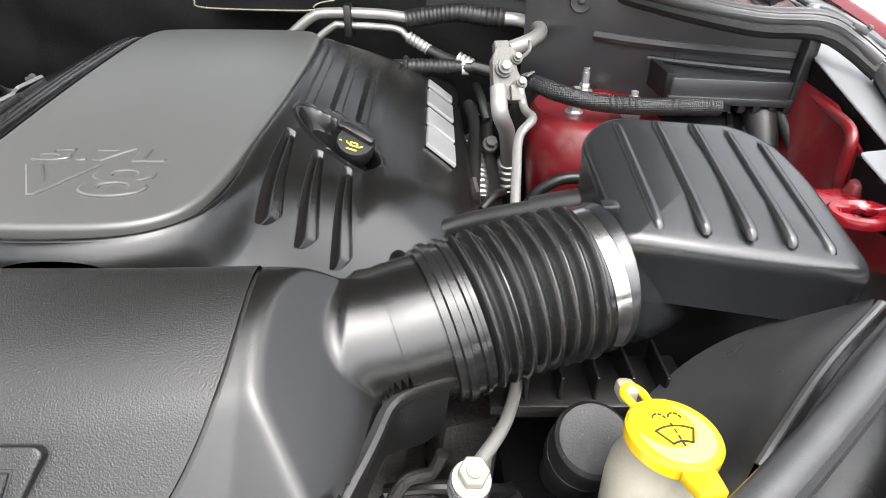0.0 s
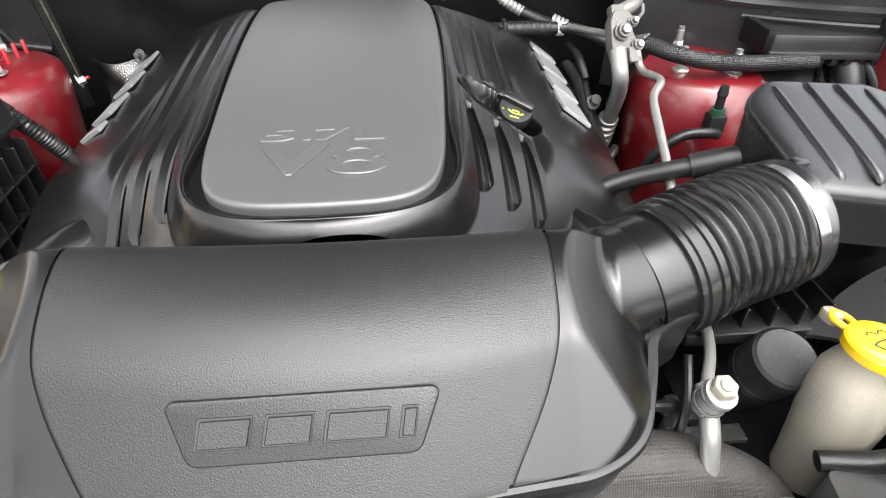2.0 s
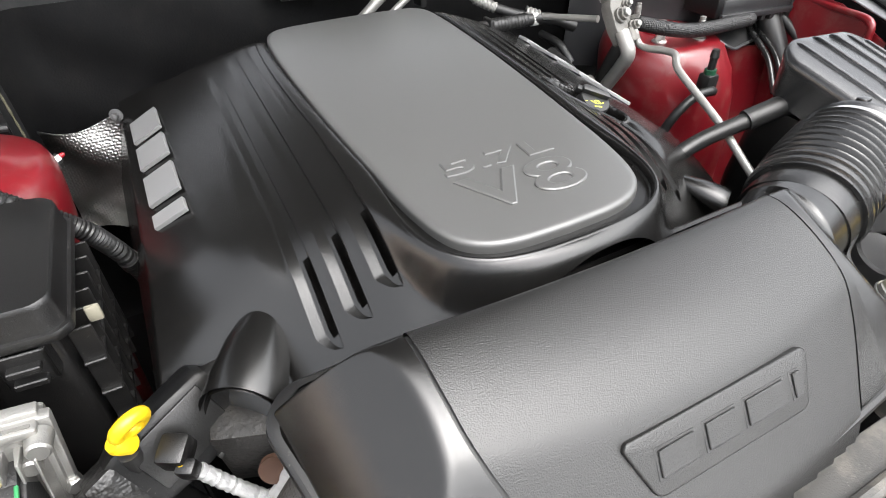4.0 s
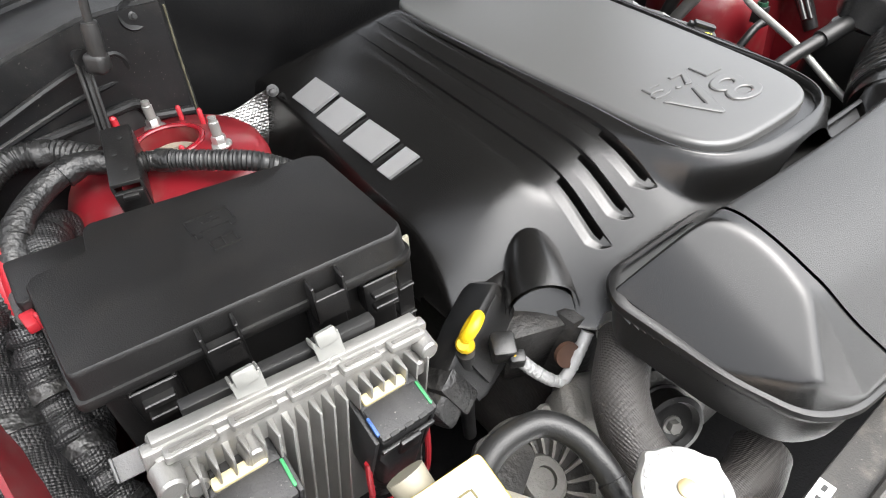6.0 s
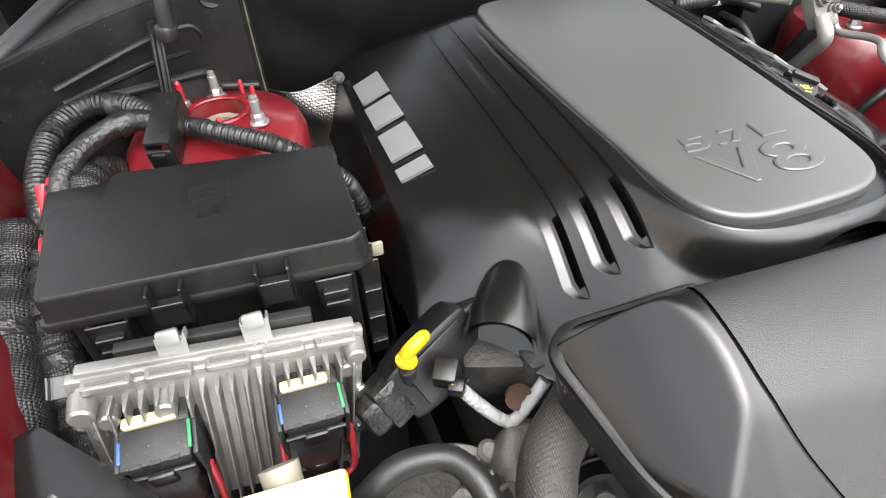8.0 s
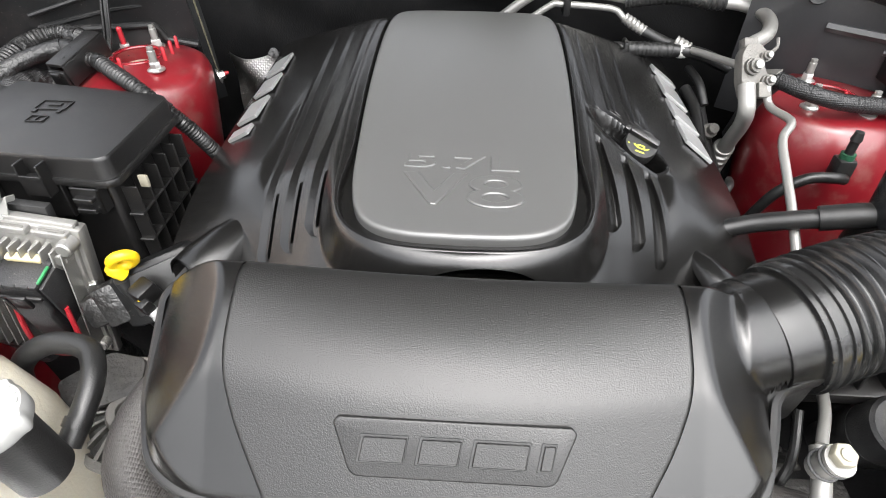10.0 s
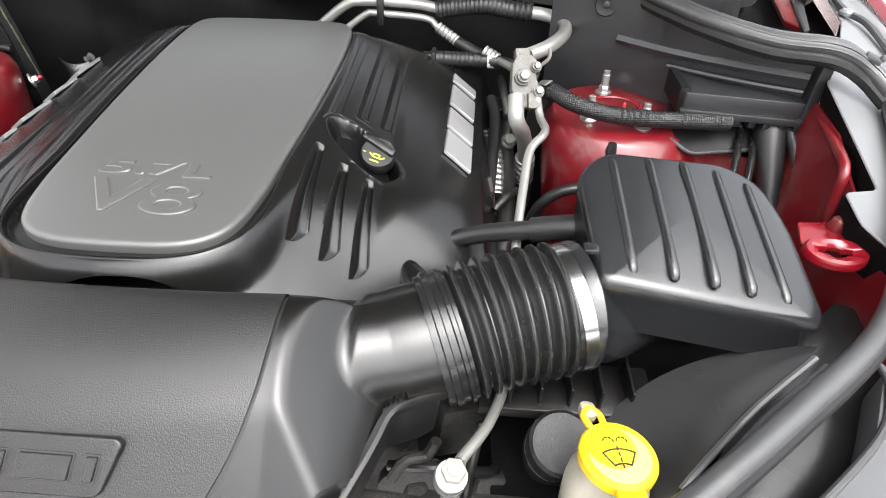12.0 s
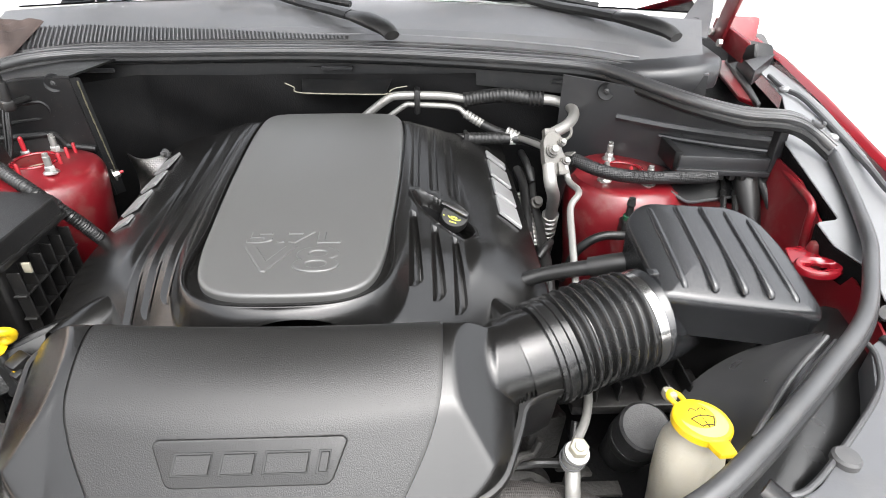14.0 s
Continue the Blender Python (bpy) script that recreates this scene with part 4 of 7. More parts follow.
    obj("filler_well_shade", moved(prism(well, -0.004, 0.0, 0), inv @ Matrix.Translation((OIL[0], OIL[1], 1.0775)) @ pose(0, 0, 0, 3, 29, 0) @ pose(0, 0, 0, 0, 0, -37)), DARK, t, "dark disc for the shade in the filler well")
    # breather shrouds at both front corners
    for sx in (-1, 1):
        rings = []
        for k, (dy, dz, w, h) in enumerate(((0.10, 0.036, 0.004, 0.003), (0.06, 0.028, 0.018, 0.014), (0.02, 0.016, 0.030, 0.026), (-0.015, 0.003, 0.036, 0.034), (-0.034, -0.006, 0.038, 0.037))):
            rings.append([Vector((w * math.cos(a), dy, dz - 0.012 + h * math.sin(a))) for a in (math.pi * i / 14 for i in range(15))])
        vs = [v for r in rings for v in r]
        fs = [(j * 15 + i, j * 15 + i + 1, (j + 1) * 15 + i + 1, (j + 1) * 15 + i) for j in range(4) for i in range(14)]
        m = inv @ Matrix.Translation((EC + sx * 0.285, 0.462, 1.012)) @ pose(0, 0, 0, 0, 0, -sx * -32) @ Matrix.Scale(1.0 if sx < 0 else 0.6, 4)
        inner = [Vector((v.x * 0.9, v.y, v.z - 0.004)) for v in vs]
        obj("shroud", moved(joined((vs, fs), (inner, [f[::-1] for f in fs])), m), COVER, t)
    return t


engine_cover()


def oil_cap():
    t = thing("oil_cap", "black oil filler cap with yellow markings in the cover", "oil cap", Matrix.Translation((0.203, 0.622, 1.088)) @ pose(0, 0, 0, 27, 14, -12) @ Matrix.Scale(0.88, 4))
    obj("body", lathe([(0.020, -0.02), (0.0245, -0.008), (0.0245, 0.006), (0.0228, 0.0095), (0.001, 0.0095)], 36), RUBBER, t)
    obj("grip", moved(joined(prism(rounded([(-0.024, 0.0), (0.023, 0.0), (0.021, 0.011), (-0.022, 0.012)], 0.004), 0.004, 0.017, 0.003), prism(rounded([(-0.032, 0.002), (-0.020, 0.001), (-0.020, 0.010), (-0.030, 0.011)], 0.003), 0.002, 0.013, 0.002)), pose(0, 0.004, 0, 0, 0, -14)), RUBBER, t)
    for x, y, w, h, r in ((0.001, -0.009, 0.011, 0.0014, 0), (0.0045, -0.0065, 0.0014, 0.005, 0), (-0.0045, -0.0065, 0.0014, 0.005, 0), (0.0, -0.0042, 0.008, 0.0014, 0), (0.0095, -0.0075, 0.006, 0.0014, 35), (0.0, -0.0150, 0.013, 0.0015, 0), (-0.0085, -0.0062, 0.005, 0.0014, -40)):
        obj("yellow_mark", moved(cbox((0, 0, 0), (w, h, 0.0008), 0.0002, 1), pose(x, y, 0.0096, 0, 0, r)), INK_YELLOW, t, "yellow oil symbol bar")
    obj("yellow_mark", cbox((-0.018, -0.006, 0.0096), (0.003, 0.0014, 0.0008), 0.0002, 1), INK_YELLOW, t, "yellow arrow bar")
    return t


oil_cap()
tagged(obj("engine_block", joined(box(-0.30, 0.28, 0.40, 1.0, 0.6, 0.985, 0.03), box(-0.16, 0.14, 0.33, 0.45, 0.6, 1.03, 0.02)), ENGINE), "dark dusty engine block under the cover", "engine")

# ---- intake resonator across the front of the engine ----
RES_L, RES_R = -0.198, 0.174
NECK = (0.291, 0.365, 1.042)


def rim_line(Y):
    return 1.018 + 0.22 * (Y - 0.205)


def res_height(X, Y):
    S = (X - EC) / 0.19
    c = np.clip(1 - S * S, 0, 1)
    # the front bows forward in the middle, the rear edge dips
    F = Y + 0.014 * c
    face = 1.0875 + 1.05 * (F - 0.2535)
    crown = 1.117 - 0.0295 * (np.abs(Y + 0.010 * c * (1 - sstep(0.25, 0.33, Y)) - 0.334) / 0.0795) ** 1.6
    rear = 1.117 - 2.4 * (Y + 0.004 * c - 0.3475)
    prof = smin(smin(face, crown, 0.0035), rear, 0.012)
    prof = smin(prof, 1.021 + 2.6 * (F - 0.186), 0.006)
    prof = prof - 0.003 * c * sstep(0.26, 0.335, Y)
    W = np.abs(X - EC) - 0.192
    side = 1.094 - 0.80 * W + 0.4256 * (Y - 0.255)
    lower = 1.061 - 1.45 * (W - 0.05) + 0.4256 * (Y - 0.255)
    return smin(prof, smin(side, lower, 0.015), 0.0045) - 0.013 * (X - EC)


def res_soft(X, Y):
    return sum(res_height(X + dx, Y + dy) for dx in (-0.001, 0, 0.001) for dy in (-0.001, 0, 0.001)) / 9


def res_neck(X, Y):
    z = res_soft(X, Y)
    cy = 0.338 + 0.30 * (X - 0.2)
    r = 0.0595
    d = np.clip(np.abs(Y - cy) / r, 0, 1)
    nz = 1.036 + r * np.sqrt(1 - d * d) - 3.0 * np.clip(np.abs(Y - cy) - r, 0, 1) - 0.8 * np.clip(0.232 - X, 0, 1)
    z = smin(z, rim_line(Y) + 0.004 - 3.0 * outline_distance(X, Y, RIM) + 6 * np.clip(X - 0.235, 0, 1), 0.004)
    return smax(z, nz, 0.012)


def res_left(X, Y):
    return smin(res_soft(X, Y), rim_line(Y) + 0.004 - 3.0 * outline_distance(X, Y, RIM), 0.004)


def seam_line(Y):
    """How far the cap joints lie from the middle: they turn inwards down the front."""
    return sum(seam_knots(Y + dy) for dy in (-0.016, -0.012, -0.008, -0.004, 0, 0.004, 0.008, 0.012, 0.016)) / 9


def seam_knots(Y):
    return np.interp(Y, [0.15, 0.19, 0.214, 0.235, 0.257, 0.30, 0.42], [0.118, 0.143, 0.161, 0.173, 0.181, 0.184, 0.188])


RIM = rounded([(-0.215, 0.187), (-0.1, 0.177), (-0.012, 0.174), (0.08, 0.177), (0.191, 0.187), (0.229, 0.208), (0.253, 0.262), (0.263, 0.293), (0.305, 0.309), (0.305, 0.428), (0.25, 0.392), (-0.278, 0.388), (-0.299, 0.365), (-0.277, 0.262), (-0.253, 0.208)], [0.02, 0.02, 0.02, 0.02, 0.02, 0.02, 0.02, 0.02, 0.001, 0.001, 0.02, 0.02, 0.03, 0.02, 0.02], 5)


def resonator():
    t = thing("intake_resonator", "black plastic intake resonator duct across the engine's front", "intake duct", (EC, 0.28, 0.98))
    inv = t.matrix_basis.inverted()
    st = 0.0016
    ys = np.arange(0.158, 0.386, st)
    keep = lambda X, Y: (res_soft(X, Y) > rim_line(Y) - 0.03) & (outline_distance(X, Y, RIM) < 0.004)
    gap = 0.0015

    def shell(s0, s1, height, ok, rows):
        """Grid between two lines at a set distance s0(y), s1(y) from the middle."""
        m = max(3, int(abs(s1(0.3) - s0(0.3)) / st))
        Y = np.repeat(rows[:, None], m, 1)
        q = np.linspace(0, 1, m)[None, :]
        X = EC + s0(rows)[:, None] * (1 - q) + s1(rows)[:, None] * q
        Z = height(X, Y)
        K = ok(X, Y)
        fs = [(j * m + i, j * m + i + 1, (j + 1) * m + i + 1, (j + 1) * m + i) for j in range(len(rows) - 1) for i in range(m - 1) if K[j, i] and K[j, i + 1] and K[j + 1, i] and K[j + 1, i + 1]]
        return moved(([tuple(v) for v in np.stack([X, Y, Z], -1).reshape(-1, 3)], fs), inv)

    obj("centre_panel", shell(lambda y: -seam_line(y) + gap, lambda y: seam_line(y) - gap, res_soft, lambda X, Y: res_soft(X, Y) > rim_line(Y) - 0.014, ys), TEXTURED, t, "grained black centre panel")
    obj("end_cap", shell(lambda y: -0.30 + 0 * y, lambda y: -seam_line(y) - gap, lambda X, Y: res_left(X, Y) - 0.001, keep, ys), COVER, t, smooth=60)
    obj("end_cap", shell(lambda y: seam_line(y) + gap, lambda y: 0.318 + 0 * y, lambda X, Y: res_neck(X, Y) - 0.001, lambda X, Y: np.where(X < 0.236, (res_neck(X, Y) > rim_line(Y) - 0.03) & (outline_distance(X, Y, RIM) < 0.004), (res_neck(X, Y) > rim_line(Y) - 0.004) & (outline_distance(X, Y, RIM) < 0.001)), np.arange(0.165, 0.45, st)), COVER, t, smooth=60)
    for sx in (-1, 1):
        obj("seam", shell(lambda y: sx * (seam_line(y) - 0.003), lambda y: sx * (seam_line(y) + 0.003), lambda X, Y: res_soft(X, Y) - 0.004, lambda X, Y: res_soft(X, Y) > 1.01, ys), INK_AND_SHADE, t, "dark seam")
    ring = lambda s, dz: [inv @ Vector((EC - 0.003 + (x - EC + 0.003) * (1 + s * 2), 0.29 + (y - 0.29) * (1 + s * 5), rim_line(y) + dz)) for x, y in RIM]
    obj("rim", loft([ring(-0.008, 0.002), ring(0.001, 0.0025), ring(0.007, 0.0005), ring(0.009, -0.004), ring(0.006, -0.009), ring(-0.004, -0.010)], cap=False), FUSEBOX, t, "rounded lower rim")
    obj("lower_tray", loft([ring(-0.001, -0.006), ring(-0.004, -0.03), ring(-0.010, -0.055), ring(-0.03, -0.066)]), FUSEBOX, t, "black lower half of the duct")
    obj("catch", moved(joined(cbox((-0.06, 0.182, 1.002), (0.02, 0.012, 0.02), 0.003), cbox((-0.075, 0.184, 0.997), (0.012, 0.008, 0.012), 0.002)), inv), COVER, t)
    obj("neck", moved(tube([(0.262, 0.3566, 1.0375), (0.275, 0.3605, 1.04), NECK, (0.305, 0.369, 1.044)], 0.0583, 40, 0.005), inv), COVER, t)
    # raised badge plate on the sloping front face, four plain blocks outlined in shade black
    bm = inv @ Matrix.Translation((-0.0105, 0.2125, 1.0575)) @ pose(0, 0, 0, 47.5, 0, 0)
    plate = prism(rounded([(-0.076, -0.0225), (0.076, -0.0225), (0.091, 0.017), (0.087, 0.0215), (-0.087, 0.0215), (-0.091, 0.017)], 0.008), -0.006, 0.0035, 0.002, 3)
    pl = obj("badge_plate", moved(plate, bm), TEXTURED, t, "raised badge plate")
    for x, w in ((-0.0525, 0.036), (-0.0105, 0.0325), (0.0345, 0.0425), (0.069, 0.0115)):
        obj("badge_shade", moved(shape_bar(w, 0.0215, 0.0010, 0.0018), bm @ Matrix.Translation((x, -0.001, 0.0031))), INK_AND_SHADE, pl, "black outline for the recess shade")
        obj("badge_block", moved(shape_bar(w - 0.0034, 0.0180, 0.0024, 0.0015), bm @ Matrix.Translation((x + 0.0006, -0.0012, 0.0034))), TEXTURED, pl)
    return t


resonator()


# ---- bellows hose and airbox ----
def bellows():
    t = thing("intake_bellows", "glossy black corrugated rubber intake hose with steel clamp", "intake hose")
    a, b = Vector(NECK), Vector((0.4235, 0.406, 1.060))
    L = (b - a).length

    def rad(q, s):
        if s < 0.028:
            return 0.0625 + (0.0025 if 0.006 < s < 0.013 or 0.02 < s < 0.0235 else 0)
        if s > L - 0.016:
            return 0.0605
        return 0.0575 + 0.0075 * (0.5 - 0.5 * math.cos(2 * math.pi * (s - 0.028) / 0.0124)) ** 0.8
    obj("hose", tube([a, a * 0.5 + b * 0.5 + Vector((0, 0.002, 0.003)), b], rad, 56, 0.0011), BELLOWS, t)
    d = (b - a).normalized()
    band = facing(b - d * 0.013, d)
    obj("clamp_band", moved(lathe([(0.0600, 0), (0.0617, 0.0005), (0.0617, 0.0125), (0.0600, 0.013)], 56), band), STEEL, t, "polished steel clamp band")
    obj("clamp_screw", moved(joined(cbox((0, 0.064, 0.006), (0.022, 0.007, 0.011), 0.002), moved(lathe([(0.004, 0), (0.004, 0.02)], 10), Matrix.Translation((0.008, 0.066, 0.006)) @ pose(0, 0, 0, 0, 90, 0))), band @ pose(0, 0, 0, 0, 0, 205)), ZINC, t)
    obj("clamp_tab", moved(cbox((0, -0.064, 0.006), (0.007, 0.008, 0.006), 0.001), band @ pose(0, 0, 0, 0, 0, 50)), ZINC, t)
    obj("inlet_clip", moved(cbox((0.02, 0.0, 0.004), (0.028, 0.006, 0.006), 0.001), facing(a + d * 0.012, d) @ Matrix.Translation((0.0, -0.064, 0)) @ pose(0, 0, 0, 0, 0, 10)), ZINC, t)
    return t


bellows()


def airbox():
    t = thing("air_filter_box", "black air filter box with five raised lid ribs", "air filter box", (0.53, 0.46, 0.90))
    inv = t.matrix_basis.inverted()
    plan = rounded([(0.440, 0.394), (0.634, 0.380), (0.645, 0.392), (0.640, 0.49), (0.622, 0.535), (0.59, 0.548), (0.455, 0.548), (0.430, 0.525)], [0.008, 0.010, 0.010, 0.03, 0.02, 0.02, 0.02, 0.016], 5)
    # the lid falls to the front and bows across its width
    zz = lambda x, y: 1.0925 + 0.27 * (y - 0.393) + 0.012 * (1 - ((x - 0.52) / 0.1) ** 2) - 0.06 * (x - 0.52)
    at = lambda s, x, y: (0.535 + (x - 0.535) * s, 0.475 + (y - 0.475) * s)
    grow = lambda s, dz: [inv @ Vector((*at(s, x, y), zz(*at(s, x, y)) + dz)) for x, y in plan]
    ld = obj("lid", loft([grow(0.985, -0.055), grow(1.0, -0.013), grow(1.010, -0.010), grow(1.010, -0.005), grow(1.0, -0.0015), grow(0.985, 0.0015), grow(0.96, 0.003)] + [grow(s, 0.0035) for s in (0.92, 0.82, 0.7, 0.56, 0.42, 0.28, 0.14, 0.03)]), AIRBOX, t, smooth=50)
    for x0, y0, x1, y1 in ((0.465, 0.538, 0.4705, 0.404), (0.5025, 0.540, 0.507, 0.400), (0.538, 0.539, 0.543, 0.397), (0.571, 0.536, 0.576, 0.395), (0.602, 0.528, 0.6085, 0.393)):
        rings = []
        for q, h in ((-0.012, 0.0), (0.0, 0.65), (0.03, 0.95), (0.2, 1), (0.4, 1), (0.6, 1), (0.8, 1), (0.95, 0.95), (1.0, 0.6), (1.03, 0.0)):
            x, y = x1 + (x0 - x1) * q, y1 + (y0 - y1) * q
            base = zz(x, y) + 0.0035
            rings.append([inv @ Vector((x + dx * (0.35 + 0.65 * h), y, base + dz * h - 0.004)) for dx, dz in ((-0.0050, 0), (-0.0040, 0.0062), (-0.0024, 0.0074), (0.0008, 0.0073), (0.0036, 0.0060), (0.0054, 0))])
        obj("rib", loft(rings), AIRBOX, ld, smooth=50)
    low = lambda s, z, dy=0: [inv @ Vector((0.535 + (x - 0.535) * s, 0.475 + dy + (y - 0.475) * s, z if y < 0.48 else z + 0.01)) for x, y in plan]
    obj("body", loft([low(0.97, 1.058), low(0.93, 1.01, 0.022), low(0.86, 0.93, 0.042), low(0.82, 0.78, 0.05)]), FUSEBOX, t, "black lower filter housing")
    # snout towards the hose
    b, d = Vector((0.4235, 0.406, 1.060)), Vector((0.1325, 0.041, 0.018)).normalized()
    snout = [(b - d * 0.012, 0.0575), (b + d * 0.001, 0.0625), (b + d * 0.004, 0.0625), (b + d * 0.005, 0.056), (b + d * 0.009 + Vector((0, 0, -0.004)), 0.052), (Vector((0.452, 0.413, 1.038)), 0.044), (Vector((0.475, 0.422, 1.026)), 0.036), (Vector((0.51, 0.44, 1.015)), 0.026)]
    side, up = Vector((-d.y, d.x, 0)).normalized(), Vector((0, 0, 1))
    obj("snout", moved(loft([[c + (side * math.cos(a) + up * math.sin(a)) * r for a in (2 * math.pi * i / 40 for i in range(40))] for c, r in snout]), inv), AIRBOX, t, "black snout into the intake hose", smooth=50)
    obj("flange_tab", moved(cbox((0.432, 0.418, 1.121), (0.014, 0.012, 0.007), 0.002), inv), AIRBOX, t)
    for k in range(5):
        obj("fin", moved(cbox((0.372 + k * 0.03, 0.388, 0.972), (0.003, 0.05, 0.028), 0.0008, 1), inv), FUSEBOX, t)
    obj("ledge", moved(box(0.34, 0.52, 0.355, 0.42, 0.945, 0.960, 0.003), inv), FUSEBOX, t)
    return t


airbox()


# ---- right side of the bay ----
def hexnut(r, h):
    return bevelled(lathe([(r, 0), (r, h)], 6), r * 0.08, 1)


def side_shield(sx, label):
    """Moulded plastic panel between the strut tower and the cowl."""
    t = thing("side_shield", label, "plastic shield", group="side shields")
    if sx < 0:
        left_shield(t)
        return t
    top = [(0.435, 0.965, 1.215), (0.50, 0.922, 1.213), (0.53, 0.906, 1.212), (0.58, 0.872, 1.208), (0.64, 0.830, 1.203), (0.70, 0.795, 1.199), (0.772, 0.764, 1.190)]
    low = [(x + 0.002, y + 0.012, 0.98) for x, y, z in top]
    obj("panel", panel_strip(top, low, 0.004), SHIELD_GLOSS, t)
    ledge = [(0.5316, 0.904, 1.1505), (0.56, 0.884, 1.150), (0.60, 0.855, 1.150), (0.64, 0.828, 1.151), (0.70, 0.792, 1.153), (0.758, 0.766, 1.154)]
    obj("moulded_rib", tube(ledge, 0.0076, 6, 0.010), SHIELD_GLOSS, t)
    obj("moulded_rib", tube([(x, y, z - 0.020) for x, y, z in ledge[2:]], 0.0045, 8, 0.010), SHIELD_GLOSS, t)
    obj("vertical_rib", tube([(0.632, 0.833, 1.150), (0.632, 0.835, 1.118)], 0.0025, 8, 0.01), SHIELD_GLOSS, t)
    obj("end_fin", prism(rounded([(0.758, 0.746), (0.774, 0.746), (0.776, 0.772), (0.760, 0.772)], 0.003), lambda x, y: 1.09, lambda x, y: 1.186, 0.002, 1), SHIELD_GLOSS, t)
    push_pin(t, (0.507, 0.914, 1.196), (-0.25, -1, 0.1))
    return t


def push_pin(t, at, way):
    obj("fixing_dish", moved(lathe([(0.017, 0), (0.0155, 0.0022), (0.011, 0.0008), (0.001, 0.0)], 24), facing(at, way)), SHIELD, t)
    obj("push_pin", moved(joined(lathe([(0.0052, 0), (0.0052, 0.0035), (0.001, 0.005)], 12), lathe([(0.0026, 0.0), (0.0026, 0.007)], 8)), facing(at, way)), RUBBER, t)


def left_shield(t):
    """The far shield: it meets the seal above, with a stepped lip and a pocket behind the tower."""
    top = [(-0.474, 0.908, 1.226), (-0.504, 0.910, 1.226), (-0.56, 0.903, 1.224), (-0.63, 0.880, 1.212), (-0.70, 0.855, 1.196), (-0.76, 0.84, 1.18), (-0.815, 0.83, 1.155)]
    mid = [(-0.474, 0.926, 1.10), (-0.504, 0.922, 1.10), (-0.56, 0.912, 1.10), (-0.63, 0.893, 1.10), (-0.70, 0.872, 1.10), (-0.76, 0.854, 1.10), (-0.815, 0.84, 1.10)]
    low = [(x, y + 0.012, 0.98) for x, y, z in mid]
    obj("panel", panel_strip(low, mid, 0.004), SHIELD, t)
    obj("panel", panel_strip(mid, top, 0.004), SHIELD, t)
    roof = [(-0.474, 1.085, 1.214), (-0.504, 1.08, 1.214), (-0.56, 1.07, 1.214), (-0.64, 1.03, 1.208), (-0.70, 0.94, 1.196), (-0.765, 0.855, 1.182), (-0.825, 0.84, 1.155)]
    obj("top_flange", panel_strip(top, roof, 0.004), SHIELD, t)
    obj("return_edge", panel_strip([(-0.474, 0.908, 1.226), (-0.474, 0.926, 1.10), (-0.474, 0.938, 0.98)], [(-0.463, 0.922, 1.222), (-0.462, 0.940, 1.10), (-0.462, 0.952, 0.98)], 0.003), SHIELD, t)
    lip = [(-0.66, 0.872, 1.124), (-0.60, 0.891, 1.122), (-0.565, 0.900, 1.1225), (-0.540, 0.906, 1.1222), (-0.5325, 0.910, 1.115), (-0.5255, 0.914, 1.0985), (-0.516, 0.916, 1.0945), (-0.474, 0.919, 1.087)]
    obj("stepped_lip", tube(lip, 0.0062, 10, 0.004), SHIELD, t)
    # black sheet paints the shade below the lip
    obj("lip_shade", panel_strip([(x, y + 0.004, z - 0.038) for x, y, z in lip[:5]], [(x, y + 0.002, z - 0.002) for x, y, z in lip[:5]], 0.002), INK_AND_SHADE, t, "black sheet for the shade under the lip")
    pocket = [(-0.70, 0.852, 1.150), (-0.60, 0.889, 1.176), (-0.548, 0.9045, 1.184), (-0.534, 0.908, 1.180), (-0.529, 0.910, 1.168), (-0.534, 0.912, 1.156), (-0.55, 0.909, 1.152), (-0.60, 0.895, 1.147), (-0.70, 0.862, 1.128)]
    obj("pocket_edge", tube(pocket, 0.0042, 8, 0.004), SHIELD, t)
    push_pin(t, (-0.5045, 0.9095, 1.2165), (0.25, -1, 0.1))


def foam_strip():
    t = tagged(obj("foam_strip", tube([(-0.4665, 0.917, 1.218), (-0.467, 0.925, 1.16), (-0.4665, 0.934, 1.10), (-0.466, 0.944, 1.03)], lambda q, s: 0.0015 + 0.0006 * math.sin(s * 260) * math.sin(s * 90), 8, 0.004), mat("dusty_foam", (0.06, 0.056, 0.036), 0.9, grain=0.6, grain_size=0.003, wear=0.4, dirt=0.5)), "dusty yellow-grey foam strip on the shield's edge", "foam strip")
    return t


foam_strip()
side_shield(1, "charcoal moulded plastic shield behind the strut tower")
side_shield(-1, "dusty charcoal plastic shield behind the far strut tower")


def outer_liner(sx, label):
    """Dark plate closing the gap between shield, fender and cowl."""
    t = thing("liner_plate", label, "liner", group="liners")
    a = [(0.56, 0.98, 1.13), (0.68, 0.88, 1.13), (0.82, 0.82, 1.13), (0.93, 0.90, 1.13)] if sx < 0 else [(0.56, 0.91, 1.11), (0.66, 0.84, 1.11), (0.77, 0.78, 1.11), (0.90, 0.86, 1.11)]
    b = [(0.62, 1.6, 1.16), (0.75, 1.6, 1.16), (0.88, 1.6, 1.16), (1.03, 1.6, 1.16)]
    obj("plate", panel_strip([(sx * x, y, z) for x, y, z in a], [(sx * x, y, z) for x, y, z in b], 0.004 * sx), DARK, t)
    return t


outer_liner(1, "black liner beside the hood hinge")
outer_liner(-1, "black liner beside the far hood hinge")


